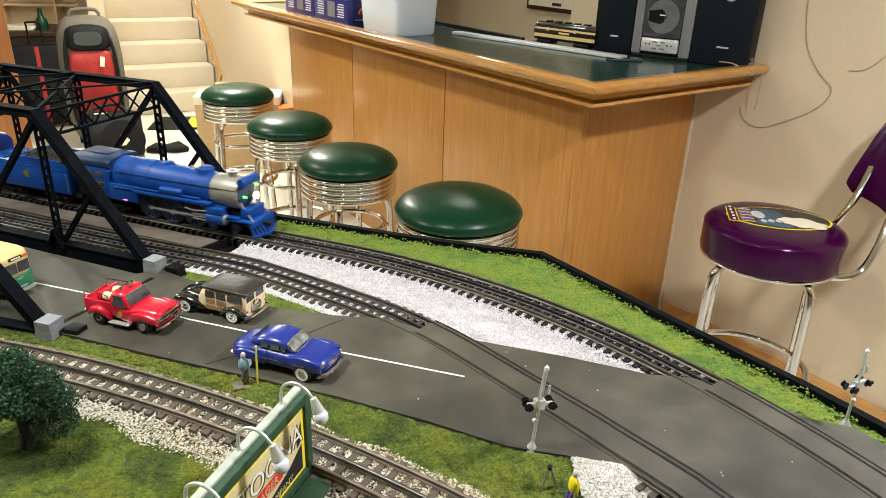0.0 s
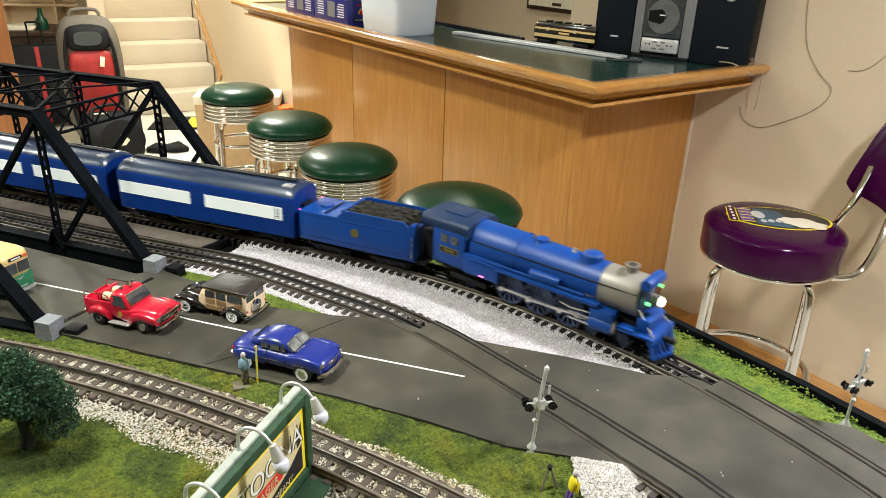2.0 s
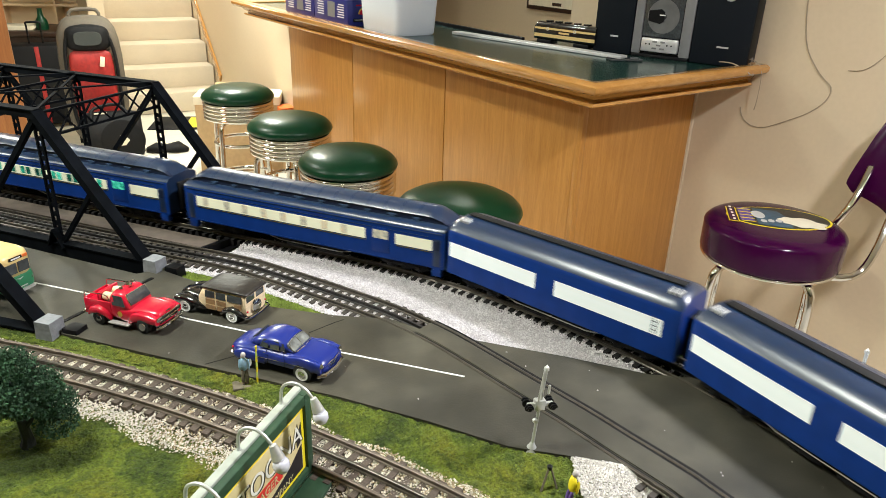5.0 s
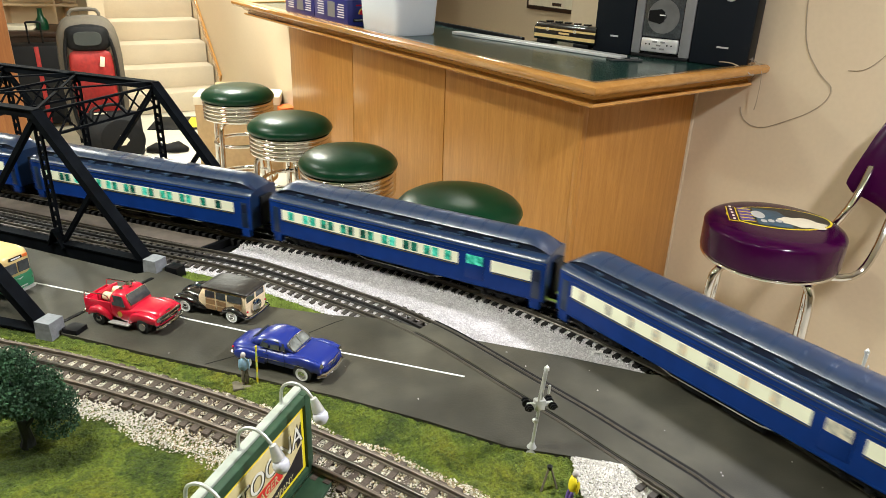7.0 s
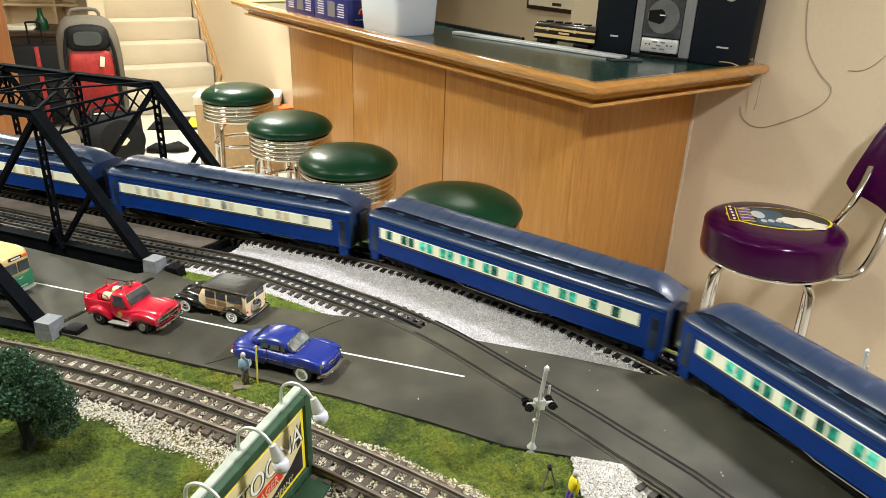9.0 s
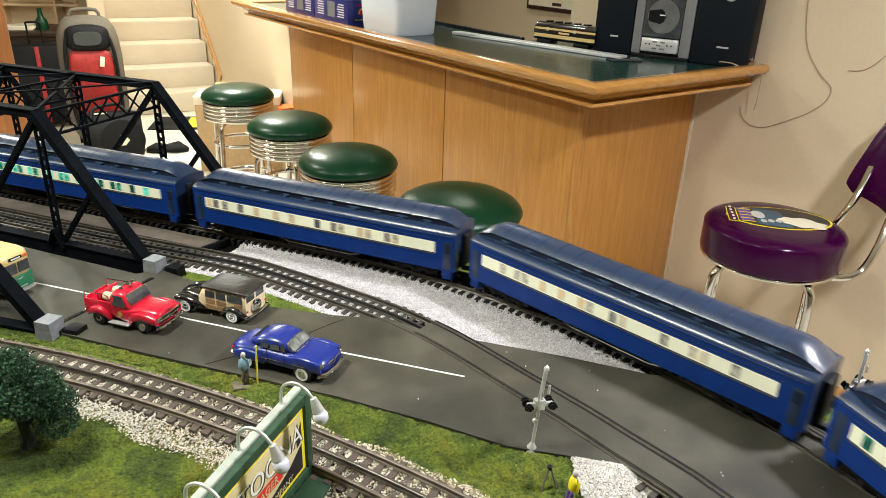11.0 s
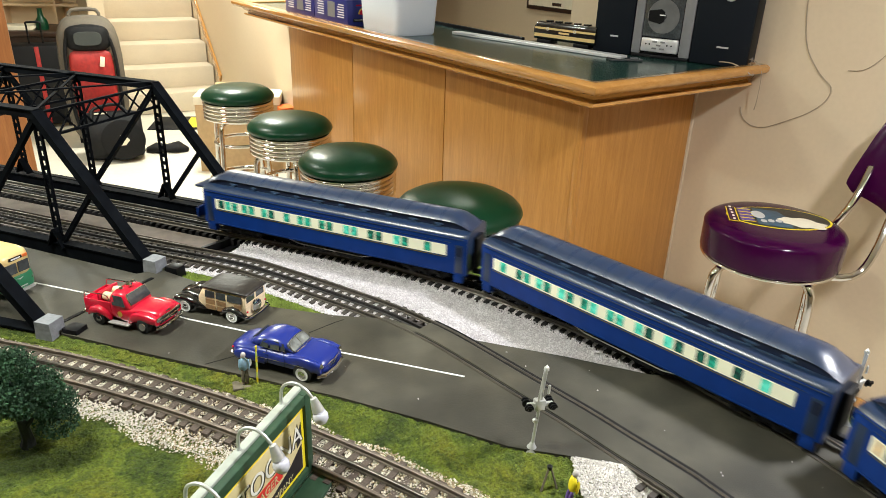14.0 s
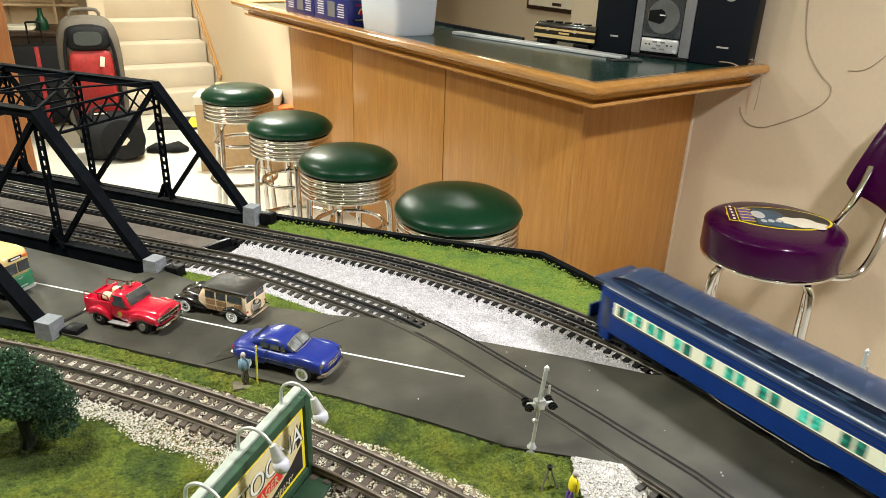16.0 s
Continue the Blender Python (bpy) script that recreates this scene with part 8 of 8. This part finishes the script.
        moving.append(("wheel", w, x))
    for s in (-1, 1):
        bm = bmesh.new()
        add_box(bm, DRIVERS[0] - 0.003, s * 0.0240 - 0.0008, -0.0014, DRIVERS[2] + 0.003, s * 0.0240 + 0.0008, 0.0014, 0.0004)
        for x in DRIVERS:
            add_lathe(bm, [(0, -0.0012), (0.0028, -0.0012), (0.0028, 0.0012), (0, 0.0012)], 14, yaxis(x, s * 0.0242, 0))
        moving.append(("rod", part("side_rod", bm, M_RODS, c, "bright steel side rod"), s))
        bm = bmesh.new()
        add_box(bm, 0.0, s * 0.0268 - 0.0008, -0.0013, 0.060, s * 0.0268 + 0.0008, 0.0013, 0.0004)
        for x in (0, 0.060):
            add_lathe(bm, [(0, -0.0012), (0.0030, -0.0012), (0.0030, 0.0012), (0, 0.0012)], 14, yaxis(x, s * 0.0268, 0))
        moving.append(("main", part("main_rod", bm, M_RODS, c, "bright steel main rod"), s))
    return c, moving


def windows_at(singles, pairs, gap=0.0054):
    return sorted([*singles, *[p + e for p in pairs for e in (-gap, gap)]])


PAIRS = windows_at((-0.155, 0.116, 0.140), (-0.126, -0.098, -0.068, -0.039, -0.008, 0.024, 0.055, 0.087))
SPARSE = windows_at((-0.138, -0.113, -0.088, -0.058, -0.034, 0.004), (-0.158, 0.033, 0.070, 0.107))
DINING = windows_at((-0.138, -0.082, -0.058, 0.060, 0.128), (-0.112, -0.028, 0.010, 0.094))
TAILW = windows_at((-0.160, -0.149, -0.138, -0.057, 0.140), (-0.117, -0.086, -0.031, 0.001, 0.036, 0.070, 0.105))
COMB = windows_at((-0.155, 0.072), (-0.126, -0.098, -0.068, -0.039, -0.008, 0.022, 0.050))

LOCO, MOVING = locomotive()
TENDER = tender()
BAG = baggage_car()
PARK = pose(-3.0, -0.5, Z)
C_COMB_BROWN = coach("dark blue passenger car with a baggage door and curtained windows", COMB[::2], M_PANEPALE, combine=True)
C_COMB = coach("dark blue passenger car with a baggage door and green windows", COMB, M_PANEGREEN, combine=True)
C_COACH = coach("dark blue model passenger car with paired lit green windows", PAIRS, M_PANEGREEN)
C_SPARSE = coach("dark blue model passenger car with brown curtained windows", SPARSE, M_PANEBROWN)
C_DINING = coach("dark blue model dining car with pale curtained windows", DINING, M_PANEPALE)
C_TAIL = coach("dark blue model observation car with pink tail lamps", TAILW, M_PANEGREEN, tail=True)

# each vehicle with its length, and how far its front lies behind the engine's pilot
CONSIST = [(LOCO, 0.298, 0.0, 0.055), (TENDER, 0.172, 0.311, 0.045), (BAG, 0.283, 0.491, 0.095), (copy_thing(BAG, PARK), 0.283, 0.795, 0.095)]
for k, car in enumerate((C_COMB_BROWN, C_COMB, C_COACH, C_DINING, C_SPARSE, copy_thing(C_COACH, PARK), C_TAIL)):
    CONSIST.append((car, 0.372, 1.095 + 0.409 * k, 0.135))

WHEN = [0.0, 1.5, 3.5, 7.0, 9.0, 12.5, 14.5, 16.0]
WHERE = [-0.096, 0.316, 0.858, 1.806, 2.360, 3.330, 3.888, 4.312]


def front_at(t):
    """How far the pilot has come along the main track."""
    s = spline([(a, b, 0) for a, b in zip(WHEN, WHERE)], 0.05)
    return float(np.interp(t, [p.x for p in s], [p.y for p in s]))


def car_pose(s, half):
    a, b = outer(s - half)[0], outer(s + half)[0]
    d, c = b - a, (a + b) / 2
    return Matrix.Translation((c.x, c.y, ZR)) @ Matrix.Rotation(math.atan2(d.y, d.x), 4, "Z")


def motions():
    for ob, l, back, half in CONSIST:
        rows = []
        for k in range(81):
            t = k * 0.2
            rows.append((t, car_pose(front_at(t) - back - l / 2, half)))
        walk(ob, rows)
    crank = 0.0075
    for kind, ob, key in MOVING:
        rows = []
        for k in range(241):
            t = k / 15.0
            a = (front_at(t) - front_at(0)) / DR
            px, pz = crank * math.cos(a), -crank * math.sin(a)
            if kind == "wheel":
                m = Matrix.Translation((key, 0, DR)) @ Matrix.Rotation(a, 4, "Y")
            elif kind == "rod":
                m = Matrix.Translation((px, 0, DR + pz))
            else:
                x0, z0 = DRIVERS[1] + px, DR + pz
                m = Matrix.Translation((x0, 0, z0)) @ Matrix.Rotation(math.asin((z0 - 0.022) / 0.060), 4, "Y")
            rows.append((t, m))
        walk(ob, rows)


motions()
